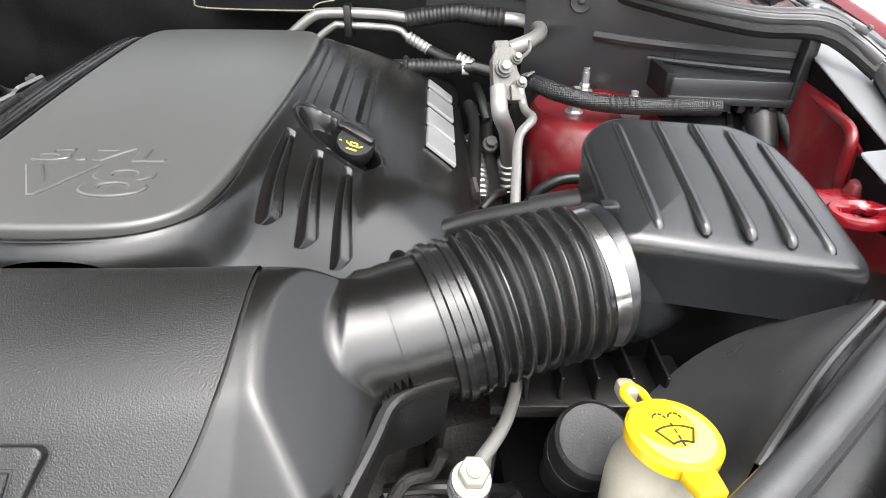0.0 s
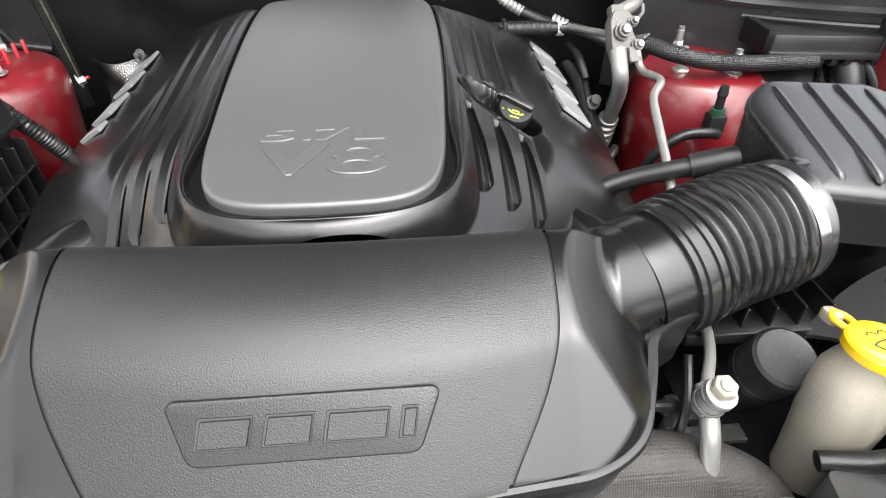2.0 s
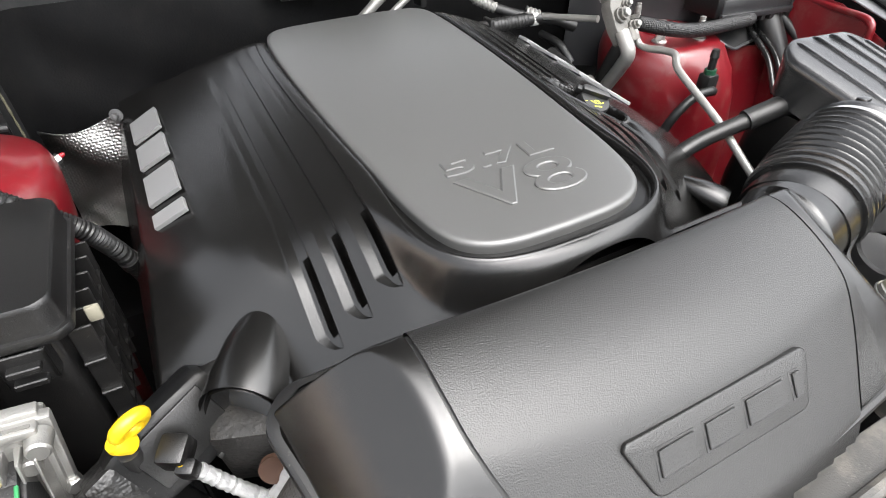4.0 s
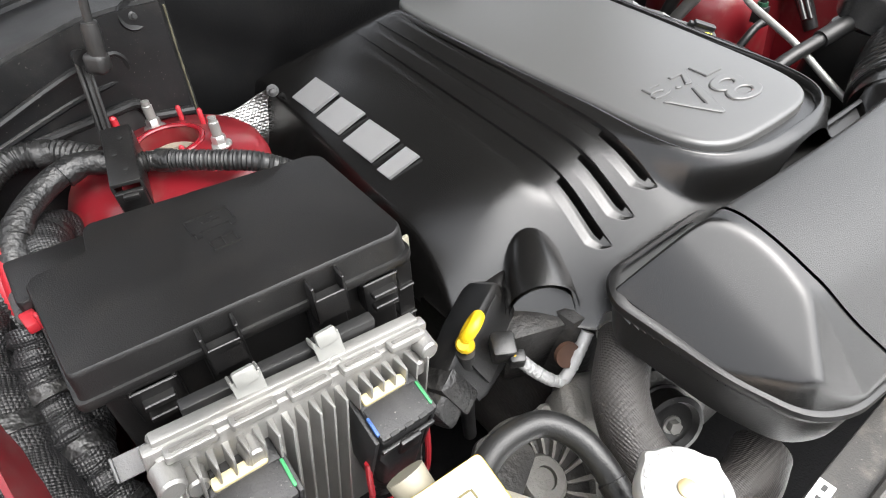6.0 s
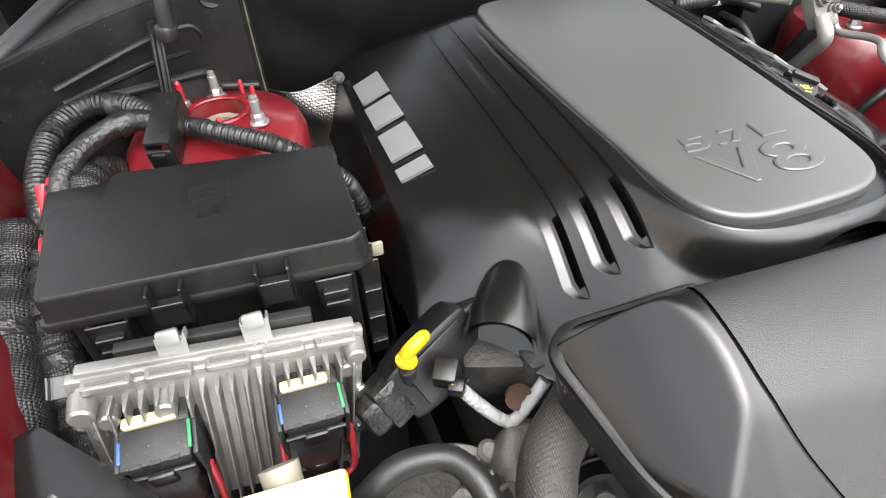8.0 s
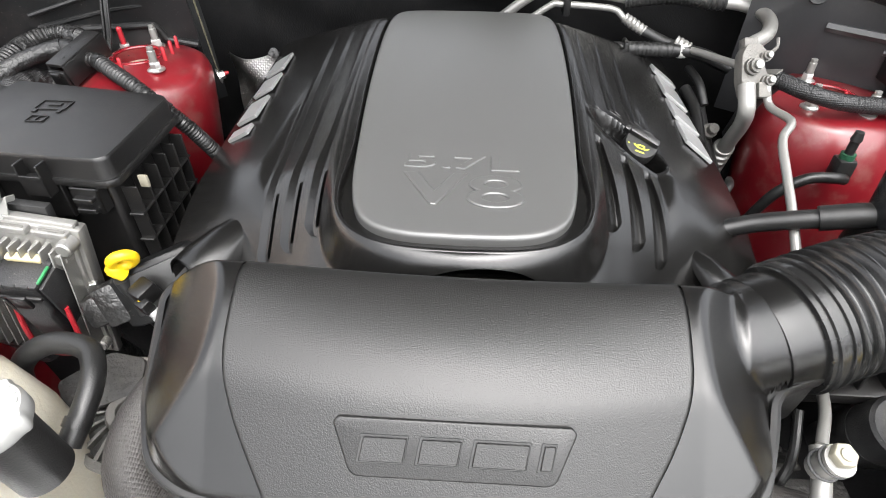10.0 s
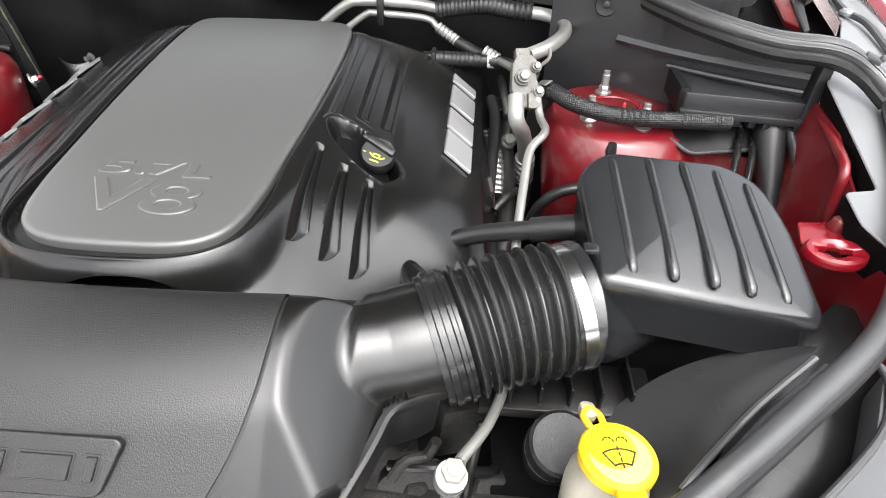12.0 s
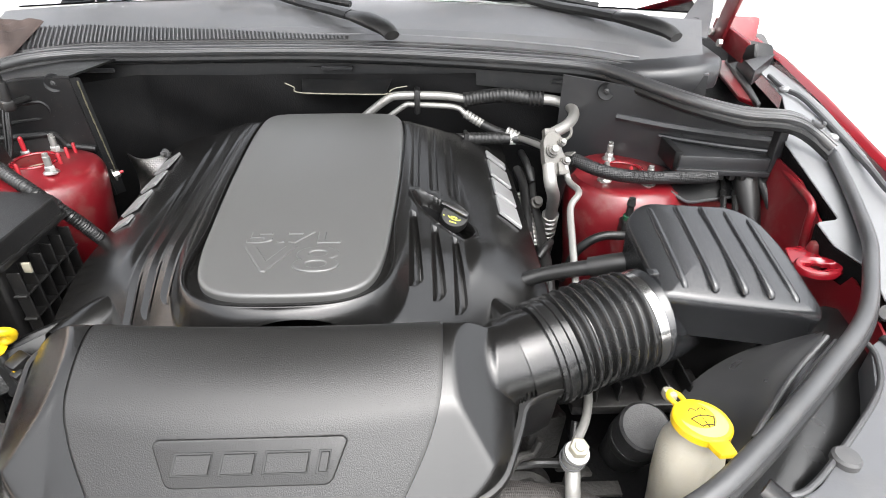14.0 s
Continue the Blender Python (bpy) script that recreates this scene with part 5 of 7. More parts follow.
def fender_bracket():
    t = thing("fender_bracket", "red painted bracket with a keyhole loop on the inner fender", "bracket", (0.7055, 0.4965, 1.073))
    turn = [2 * math.pi * k / 48 for k in range(48)]
    hole = lambda a: max(0.0088, min(0.0165, 0.0048 / max(1e-6, abs(math.sin(a)))))
    ring = lambda g, z: [Vector(((0.032 + g) * math.cos(a), (0.021 + g) * math.sin(a), z)) for a in turn]
    slot = lambda g, z: [Vector(((hole(a) + g) * math.cos(a), (hole(a) * 0.85 + g) * math.sin(a), z)) for a in turn]
    rings = [slot(0, -0.006), slot(0, -0.001), slot(0.002, 0.0015), ring(-0.006, 0.004), ring(-0.002, 0.003), ring(0, 0), ring(0, -0.006)]
    obj("loop", moved(loft(rings, cap=False), pose(0, 0, 0, 10, 0, -8)), RED_CLEAN, t)
    obj("plate", prism(rounded([(-0.030, 0.012), (0.04, 0.012), (0.05, 0.058), (-0.016, 0.056)], 0.006), -0.006, -0.002, 0.001), RED_CLEAN, t)
    obj("post", moved(lathe([(0.013, -0.02), (0.011, 0.0), (0.008, 0.010), (0.004, 0.013), (0.001, 0.0135)], 20), Matrix.Translation((0.022, 0.046, 0.0))), RED, t)
    obj("rubber_plug", moved(lathe([(0.011, 0), (0.010, 0.006), (0.001, 0.007)], 20), facing((0.03, -0.10, -0.005), (-0.6, -0.4, 0.7))), CANISTER, t)
    return t


fender_bracket()


def flange_buttons():
    for x, y, z in ((0.892, 0.975, 1.178), (0.86, 0.76, 1.158)):
        tagged(obj("fender_button", moved(lathe([(0.011, 0), (0.011, 0.004), (0.007, 0.008), (0.001, 0.009)], 20), Matrix.Translation((x, y, z))), GREY_METAL), "grey round fixing on the fender flange", "button", "fender buttons")
    tagged(obj("fender_bead", tube([(0.905, 1.06, 1.185), (0.895, 0.98, 1.18), (0.905, 0.93, 1.176), (0.885, 0.80, 1.164), (0.862, 0.66, 1.148), (0.855, 0.60, 1.137), (0.872, 0.57, 1.132)], 0.005, 8, 0.01), SEAL), "grey sealing bead along the fender flange", "sealing bead")


flange_buttons()


# ---- air conditioning block and lines ----
def ac_block():
    t = thing("pipe_block", "cast aluminium air conditioning block with bolted pipes", "pipe block", Matrix.Translation((0.388, 0.787, 1.120)) @ pose(0, 0, 0, 55, 0, 8) @ Matrix.Scale(0.86, 4))
    obj("casting", joined(prism(rounded([(-0.018, -0.040), (0.020, -0.040), (0.024, -0.012), (0.016, 0.010), (0.020, 0.034), (0.008, 0.046), (-0.012, 0.046), (-0.022, 0.030), (-0.024, -0.01)], 0.005), -0.014, 0.010, 0.002, 2), cbox((-0.004, 0.048, -0.004), (0.024, 0.018, 0.020), 0.003), cbox((0.012, -0.030, 0.012), (0.022, 0.026, 0.012), 0.003)), BLOCK, t)
    for x, y, r, h in ((-0.006, 0.008, 0.014, 0.018), (0.016, 0.024, 0.009, 0.012), (0.018, -0.016, 0.0105, 0.015)):
        b = obj("boss", moved(lathe([(r, 0), (r, h * 0.5), (r * 0.8, h * 0.55), (r * 0.8, h), (0.001, h)], 24), Matrix.Translation((x, y, 0.008))), BLOCK, t)
        obj("bolt", moved(hexnut(r * 0.55, 0.006), Matrix.Translation((x, y, 0.008 + h))), CLIP, b)
    obj("tag", moved(cbox((0, 0, 0), (0.016, 0.003, 0.03), 0.001), Matrix.Translation((0.03, 0.0, 0.006)) @ pose(0, 0, 0, 20, 10, 30)), BLOCK, t)
    obj("clip_ear", tube([(0.028, 0.03, 0.0), (0.04, 0.04, 0.004), (0.042, 0.055, 0.004)], 0.003, 8, 0.004), BLOCK, t)
    return t


ac_block()


def suction_line():
    t = thing("suction_pipe", "thick aluminium air conditioning pipe with crimped collars", "pipe")
    obj("lower_pipe", tube([(0.376, 0.765, 1.112), (0.378, 0.745, 1.085), (0.392, 0.770, 1.05), (0.400, 0.80, 1.01), (0.405, 0.825, 0.97)], 0.0115, 16, 0.005), ALU, t)
    obj("lower_collar", tube([(0.404, 0.82, 0.985), (0.408, 0.845, 0.93)], lambda q, s: 0.0135 + 0.003 * (math.sin(s * 420) > 0), 18, 0.002), ALU, t)
    obj("rubber_tail", tube([(0.407, 0.843, 0.935), (0.41, 0.86, 0.87), (0.38, 0.86, 0.75)], 0.014, 14, 0.01), RUBBER, t)
    obj("upper_pipe", tube([(0.392, 0.83, 1.145), (0.425, 0.86, 1.150), (0.452, 0.92, 1.150), (0.452, 0.965, 1.152), (0.428, 0.99, 1.155), (0.395, 0.995, 1.157)], 0.0105, 16, 0.005), ALU, t)
    obj("crimp", tube([(0.405, 0.995, 1.157), (0.372, 0.998, 1.158)], lambda q, s: 0.0145 + 0.0012 * math.cos(s * 700), 18, 0.0015), RUBBER, t)
    obj("hose", tube([(0.375, 0.998, 1.158), (0.33, 1.003, 1.163), (0.29, 1.01, 1.158), (0.245, 1.015, 1.150)], lambda q, s: 0.0145 + 0.0006 * math.cos(s * 900), 18, 0.002), RUBBER, t, "black ribbed hose section")
    obj("rear_pipe", tube([(0.25, 1.014, 1.152), (0.2, 1.02, 1.157), (0.115, 1.02, 1.158), (0.085, 1.02, 1.150), (0.03, 1.02, 1.108)], 0.0085, 14, 0.006), ALU, t)
    obj("holder", cbox((0.148, 1.018, 1.148), (0.012, 0.03, 0.05), 0.003), RUBBER, t)
    return t


suction_line()


def liquid_line():
    t = thing("liquid_pipe", "thin aluminium refrigerant pipe running to the service port", "pipe")
    obj("rear_pipe", tube([(0.08, 1.016, 1.108), (0.122, 1.016, 1.138), (0.14, 1.016, 1.140), (0.225, 1.012, 1.136), (0.245, 1.005, 1.125), (0.27, 0.99, 1.112)], 0.0058, 12, 0.006), ALU, t)
    obj("crimp", tube([(0.248, 1.003, 1.124), (0.285, 0.985, 1.106)], lambda q, s: 0.009 + 0.001 * math.cos(s * 800), 14, 0.0015), ALU, t)
    obj("hose", tube([(0.28, 0.987, 1.108), (0.31, 0.972, 1.098), (0.338, 0.955, 1.092)], 0.009, 12, 0.005), RUBBER, t)
    obj("crimp", tube([(0.33, 0.962, 1.100), (0.352, 0.95, 1.092)], lambda q, s: 0.0105 + 0.001 * math.cos(s * 800), 14, 0.0015), ALU, t)
    obj("front_pipe", tube([(0.350, 0.952, 1.092), (0.372, 0.90, 1.10), (0.392, 0.84, 1.11)], 0.0058, 12, 0.006), ALU, t)
    obj("down_pipe", tube([(0.405, 0.770, 1.112), (0.411, 0.752, 1.088), (0.414, 0.705, 1.094), (0.409, 0.680, 1.096), (0.392, 0.655, 1.086), (0.384, 0.60, 1.065), (0.378, 0.547, 1.043), (0.372, 0.47, 1.0), (0.370, 0.40, 0.968), (0.352, 0.335, 0.968), (0.324, 0.285, 0.975)], 0.0056, 12, 0.006), ALU, t)
    obj("service_pipe", tube([(0.322, 0.285, 0.975), (0.318, 0.262, 0.965), (0.316, 0.245, 0.95), (0.318, 0.232, 0.92), (0.326, 0.218, 0.900), (0.345, 0.208, 0.892), (0.37, 0.204, 0.892)], 0.0085, 14, 0.005), ALU, t)
    p = obj("port", moved(lathe([(0.012, -0.03), (0.012, -0.004), (0.0135, -0.002), (0.0135, 0.002)], 24), pose(0.318, 0.259, 0.996, 18, 4, 0)), ALU, t)
    obj("port_cap", moved(joined(hexnut(0.0135, 0.016), lathe([(0.0135, -0.006), (0.0142, -0.003), (0.0142, 0.001)], 24), moved(lathe([(0.007, 0), (0.0065, 0.002), (0.001, 0.002)], 16), Matrix.Translation((0, 0, 0.016)))), pose(0.319, 0.263, 0.994, 18, 4, 0) @ Matrix.Scale(0.82, 4)), IVORY, p, "ivory hexagonal port cap")
    for dz in (-0.008, -0.026):
        ring = [(0.0155 * math.cos(a), 0.0155 * math.sin(a), dz) for a in (2 * math.pi * i / 24 for i in range(25))]
        obj("port_ring", moved(tube(ring, 0.0018, 8, 0.004), pose(0.318, 0.259, 0.998, 18, 4, 0) @ Matrix.Scale(0.85, 4)), CANISTER, p, "translucent grey retaining ring")
    obj("joint_block", moved(cbox((0, 0, 0), (0.042, 0.028, 0.026), 0.006, 3), pose(0.375, 0.203, 0.892, 0, 0, -8)), ALU, t)
    obj("tail_pipe", tube([(0.39, 0.203, 0.892), (0.44, 0.197, 0.892), (0.5, 0.18, 0.89)], 0.006, 10, 0.01), ALU, t)
    return t


liquid_line()


def vacuum_line():
    t = thing("vacuum_hose", "black hose with a white band along the engine's rear", "hose")
    obj("hose", tube([(0.14, 0.955, 1.092), (0.195, 0.95, 1.091), (0.30, 0.95, 1.090), (0.365, 0.945, 1.088), (0.42, 0.93, 1.07)], 0.0105, 14, 0.008), RUBBER, t)
    obj("band", tube([(0.335, 0.95, 1.0895), (0.347, 0.95, 1.0895)], 0.0122, 18, 0.004), LABEL, t, "white paper band")
    obj("sleeve", tube([(0.25, 0.95, 1.0905), (0.325, 0.95, 1.090)], lambda q, s: 0.012 + 0.0006 * math.cos(s * 900), 16, 0.002), RUBBER, t)
    obj("clip", cbox((0.245, 0.95, 1.09), (0.008, 0.028, 0.03), 0.003), RUBBER, t)
    return t


vacuum_line()


def breather_hose():
    t = thing("breather_hose", "black rubber breather hose from engine cover to airbox", "hose")
    obj("hose", tube([(0.255, 0.535, 1.012), (0.29, 0.545, 1.018), (0.33, 0.543, 1.034), (0.37, 0.532, 1.05), (0.405, 0.522, 1.062)], 0.0112, 16, 0.005), RUBBER, t)
    obj("coupler", tube([(0.392, 0.526, 1.058), (0.43, 0.515, 1.072), (0.45, 0.51, 1.075)], 0.0145, 18, 0.004), RUBBER, t)
    obj("elbow", tube([(0.262, 0.535, 1.012), (0.245, 0.54, 0.99), (0.24, 0.54, 0.95)], 0.014, 14, 0.005), RUBBER, t)
    return t


breather_hose()
tagged(obj("small_hose", tube([(0.50, 0.665, 1.025), (0.48, 0.655, 1.033), (0.445, 0.655, 1.03), (0.415, 0.66, 1.0), (0.40, 0.68, 0.93)], 0.0075, 12, 0.006), RUBBER), "thin black hose curving round the strut tower", "hose")


def valve():
    t = thing("purge_valve", "small black valve with a green collar and upright nipple", "valve", (0.500, 0.680, 1.025))
    obj("body", cbox((0, 0, 0.01), (0.024, 0.024, 0.03), 0.004), RUBBER, t)
    obj("collar", moved(lathe([(0.0095, 0), (0.0095, 0.008)], 16), Matrix.Translation((0, 0, 0.024))), mat("dark_green_plastic", (0.01, 0.06, 0.03), 0.5), t, "dark green collar")
    obj("nipple", moved(lathe([(0.006, 0), (0.006, 0.02), (0.0075, 0.022), (0.0055, 0.034), (0.003, 0.034)], 14), Matrix.Translation((0, 0, 0.03))), RUBBER, t)
    return t


valve()


def braided_loom():
    t = thing("cable_loom", "braided black cable sleeve crossing before the strut tower", "cable loom")
    obj("sleeve", tube([(0.405, 0.80, 1.10), (0.425, 0.785, 1.112), (0.455, 0.757, 1.108), (0.50, 0.745, 1.100), (0.56, 0.748, 1.094), (0.62, 0.752, 1.092), (0.672, 0.757, 1.090)], lambda q, s: 0.0115 + 0.0004 * math.cos(s * 1500), 20, 0.002), LOOM, t)
    obj("tail", tube([(0.425, 0.79, 1.105), (0.41, 0.80, 1.07), (0.41, 0.83, 1.0)], 0.012, 14, 0.006), RUBBER, t)
    return t


braided_loom()


def relay_rail():
    t = thing("cable_rail", "black plastic cable rail with clips along the fender", "cable rail")
    obj("rail", prism(rounded([(0.607, 0.768), (0.758, 0.747), (0.760, 0.768), (0.70, 0.799), (0.64, 0.834), (0.609, 0.845)], 0.003), 1.100, 1.126, 0.002), SHIELD_GLOSS, t)
    obj("rail_lip", prism(rounded([(0.603, 0.762), (0.760, 0.741), (0.760, 0.749), (0.603, 0.770)], 0.002), 1.094, 1.104, 0.002), SHIELD_GLOSS, t)
    obj("gusset", prism(rounded([(0.600, 0.775), (0.612, 0.768), (0.614, 0.845), (0.602, 0.850)], 0.003), 1.095, 1.131, 0.002), SHIELD, t)
    for k in range(7):
        obj("clip", cbox((0.645 + k * 0.019, 0.768 - k * 0.0026, 1.090), (0.011, 0.016, 0.013), 0.003), RUBBER, t)
    ring = [(0.026 * math.cos(a), 0.0, 0.022 * math.sin(a)) for a in (math.pi * i / 12 for i in range(13))]
    obj("saddle", moved(tube(ring, 0.005, 8, 0.005), Matrix.Translation((0.735, 0.772, 1.078))), RUBBER, t)
    return t


relay_rail()
for pts, r, m, lab in (
        ([(0.686, 0.775, 1.090), (0.699, 0.783, 1.079), (0.700, 0.768, 1.062), (0.678, 0.705, 1.035), (0.660, 0.66, 0.99)], 0.0052, BELLOWS, "thin black pipe bending down behind the airbox"),
        ([(0.705, 0.772, 1.090), (0.719, 0.780, 1.078), (0.720, 0.765, 1.060), (0.698, 0.702, 1.033), (0.680, 0.657, 0.988)], 0.0052, BELLOWS, "thin black pipe bending down behind the airbox"),
        ([(0.735, 0.784, 1.092), (0.735, 0.770, 1.082), (0.736, 0.745, 1.055), (0.738, 0.715, 1.015), (0.740, 0.67, 0.95)], lambda q, s: 0.0225 - 0.007 * min(1, q * 1.4) + 0.002 * (q < 0.05), RUBBER, "smooth tapered black rubber boot over a cable bundle"),
        ([(0.758, 0.775, 1.094), (0.771, 0.757, 1.085), (0.775, 0.70, 1.05), (0.762, 0.62, 1.0), (0.745, 0.56, 0.95)], 0.0075, RUBBER, "black cable bowing beside the fender"),
        ([(0.742, 0.775, 1.094), (0.755, 0.757, 1.085), (0.760, 0.70, 1.045), (0.748, 0.62, 0.995), (0.73, 0.56, 0.95)], 0.0075, RUBBER, "black cable bowing beside the fender")):
    tagged(obj("cable", tube(pts, r, 14, 0.0018 if callable(r) else 0.006), m), lab, "cable", "cables by the fender")


# ---- washer bottle, canister and front right ----
def arc_bar(r0, r1, a0, a1, z0, z1, k=10):
    inner = [(r0 * math.cos(a0 + (a1 - a0) * i / k), r0 * math.sin(a0 + (a1 - a0) * i / k)) for i in range(k + 1)]
    outer = [(r1 * math.cos(a0 + (a1 - a0) * i / k), r1 * math.sin(a0 + (a1 - a0) * i / k)) for i in range(k + 1)]
    return prism(inner[::-1] + outer if a1 < a0 else outer + inner[::-1], z0, z1, 0)


def washer_bottle():
    t = thing("washer_bottle", "cream washer fluid bottle with a yellow cap", "washer bottle", Matrix.Translation((0.449, 0.265, 1.035)) @ Matrix.Scale(0.86, 4) @ Matrix.Translation((-0.002, 0, -0.235)))
    neck = []
    for z, r, dx, dy, fold in ((-0.04, 0.034, 0.004, 0.0, 0.02), (0.04, 0.036, 0.004, 0.0, 0.03), (0.09, 0.039, 0.003, 0.0, 0.06), (0.12, 0.0415, 0.002, 0.0, 0.10), (0.15, 0.0425, 0.001, -0.001, 0.14), (0.172, 0.042, 0.0, -0.001, 0.15), (0.188, 0.040, 0.0, 0.0, 0.11), (0.199, 0.0365, 0.0, 0.0, 0.06), (0.207, 0.0335, 0, 0, 0.02), (0.213, 0.0315, 0, 0, 0.0), (0.228, 0.0305, 0, 0, 0.0)):
        ring = []
        for i in range(56):
            a = 2 * math.pi * i / 56
            q = r * (1 + fold * (0.30 * math.cos(3 * a + 0.6) - 1.1 * math.exp(-((a - 5.15) / 0.28) ** 2) - 0.5 * math.exp(-((a - 4.2) / 0.2) ** 2)))
            ring.append(Vector((dx + q * math.cos(a), dy + q * math.sin(a), z + 0.006 * fold * math.sin(2 * a))))
        neck.append(ring)
    obj("bottle", loft(neck), WHITE, t)
    cap = obj("cap", moved(joined(lathe([(0.0335, -0.002), (0.0365, 0.0), (0.0365, 0.009), (0.0345, 0.0115), (0.031, 0.0125), (0.001, 0.0135)], 44)), pose(0.002, 0, 0.226, -4, 4, 0)), YELLOW, t, "bright yellow cap")
    top = pose(0.002, 0, 0.240, -4, 4, 8)
    obj("thumb_tab", moved(prism(rounded([(-0.014, -0.034), (-0.010, -0.054), (0.012, -0.054), (0.014, -0.034)], 0.003), -0.012, -0.004, 0.0015), top), YELLOW, cap)
    obj("hinge_loop", moved(tube([(-0.016, 0.032, -0.006), (-0.02, 0.045, -0.004), (-0.013, 0.053, -0.003), (-0.004, 0.046, -0.004), (-0.002, 0.033, -0.006)], 0.0035, 10, 0.003), top), YELLOW, cap)
    obj("tether", moved(joined(prism(rounded([(-0.022, 0.036), (-0.006, 0.036), (-0.005, 0.055), (-0.021, 0.057)], 0.007), -0.014, -0.001, 0.003)), top @ pose(0, 0.006, 0, 0, 0, 0)), IVORY, t, "cream tether lug")
    # paler disc on the cap paints in the sky's glare
    obj("cap_glare", moved(lathe([(0.0300, -0.003), (0.0300, -0.0016), (0.0285, -0.0011), (0.001, -0.0011)], 44), top), SKYLIT_YELLOW, cap, "yellow cap face coloured paler for the sky's reflection")
    # windscreen symbol
    sym = [arc_bar(0.030, 0.0315, radians(60), radians(120), 0, 0.0006), arc_bar(0.0148, 0.0163, radians(60), radians(120), 0, 0.0006)]
    sym = [moved(s, Matrix.Translation((0, -0.026, 0))) for s in sym]
    for sgn in (-1, 1):
        sym.append(moved(cbox((0, 0.0232, 0.0003), (0.0014, 0.0165, 0.0006), 0), Matrix.Translation((0, -0.026, 0)) @ pose(0, 0, 0, 0, 0, -30 * sgn)))
    for k in range(4):
        sym.append(cbox((0.0, -0.013 + k * 0.0062, 0.0003), (0.0014, 0.004, 0.0006), 0))
    for sgn in (-1, 1):
        for k in range(4):
            a = radians(15 + k * 45)
            sym.append(moved(cbox((0, 0, 0.0003), (0.003, 0.0013, 0.0006), 0), Matrix.Translation((sgn * 0.0065 + 0.005 * math.cos(a), 0.0125 + 0.005 * math.sin(a), 0)) @ pose(0, 0, 0, 0, 0, math.degrees(a) + 90)))
    obj("washer_symbol", moved(joined(*sym), top @ Matrix.Translation((0, 0.0, -0.0008))), INK_AND_SHADE, cap, "black windscreen washer symbol")
    return t


washer_bottle()


def canister():
    t = thing("canister", "dull grey plastic canister with a flat round end", "canister", Matrix.Translation((0.420, 0.316, 0.968)) @ pose(0, 0, 0, 24, -2, 0) @ Matrix.Scale(0.82, 4))
    obj("body", lathe([(0.034, -0.16), (0.039, -0.06), (0.039, -0.012), (0.038, -0.004), (0.034, 0.0), (0.0315, -0.0008), (0.001, -0.0008)], 40), DUSTY, t)
    obj("band", moved(lathe([(0.0395, -0.075), (0.0405, -0.07), (0.0405, -0.055), (0.0395, -0.05)], 40), Matrix()), RUBBER, t)
    return t


canister()
def radiator_hose():
    t = thing("radiator_hose", "large grey-black braided radiator hose low behind the support", "hose")
    obj("hose", tube([(0.10, 0.255, 0.885), (0.20, 0.252, 0.905), (0.27, 0.25, 0.906), (0.33, 0.243, 0.896), (0.375, 0.225, 0.87), (0.39, 0.20, 0.82)], 0.033, 26, 0.008), BRAID, t)
    obj("end_cuff", tube([(0.378, 0.222, 0.866), (0.388, 0.206, 0.832)], 0.0345, 26, 0.006), RUBBER, t)
    return t


radiator_hose()


def duct_panel():
    """Curved black panel between the airbox and the fender seal."""
    t = thing("headlamp_duct", "glossy black curved plastic panel beside the airbox", "plastic panel")
    rows = [[(0.465, 0.36, 0.95), (0.52, 0.385, 0.99), (0.58, 0.395, 1.02), (0.66, 0.40, 1.04)],
            [(0.480, 0.325, 0.975), (0.525, 0.345, 1.015), (0.58, 0.36, 1.045), (0.645, 0.372, 1.068)],
            [(0.487, 0.285, 0.98), (0.517, 0.305, 1.027), (0.562, 0.328, 1.06), (0.618, 0.35, 1.080)],
            [(0.487, 0.240, 0.985), (0.505, 0.256, 1.043), (0.548, 0.292, 1.068), (0.602, 0.330, 1.086)]]
    fine = [spline(r, 0.012)[:40] for r in rows]
    n = min(len(r) for r in fine)
    cols = [spline([r[i] for r in fine], 0.01) for i in range(n)]
    m = min(len(c) for c in cols)
    grid = [[c[min(len(c) - 1, round(j * (len(c) - 1) / (m - 1)))] for c in cols] for j in range(m)]
    vs = [v for r in grid for v in r]
    fs = [(j * n + i, (j + 1) * n + i, (j + 1) * n + i + 1, j * n + i + 1) for j in range(m - 1) for i in range(n - 1)]
    under = [v - Vector((0, 0, 0.004)) for v in vs]
    obj("panel", joined((vs, fs), (under, [f[::-1] for f in fs])), DUCT, t, smooth=60)
    for k in (0, 1):
        obj("edge_bead", tube([(0.490 + k * 0.006, 0.238 - k * 0.008, 1.040), (0.507 + k * 0.006, 0.253 - k * 0.008, 1.055), (0.549 + k * 0.006, 0.289 - k * 0.008, 1.076), (0.604 + k * 0.006, 0.329 - k * 0.008, 1.093)], 0.0032, 8, 0.006), SEAL, t)
    return t


duct_panel()


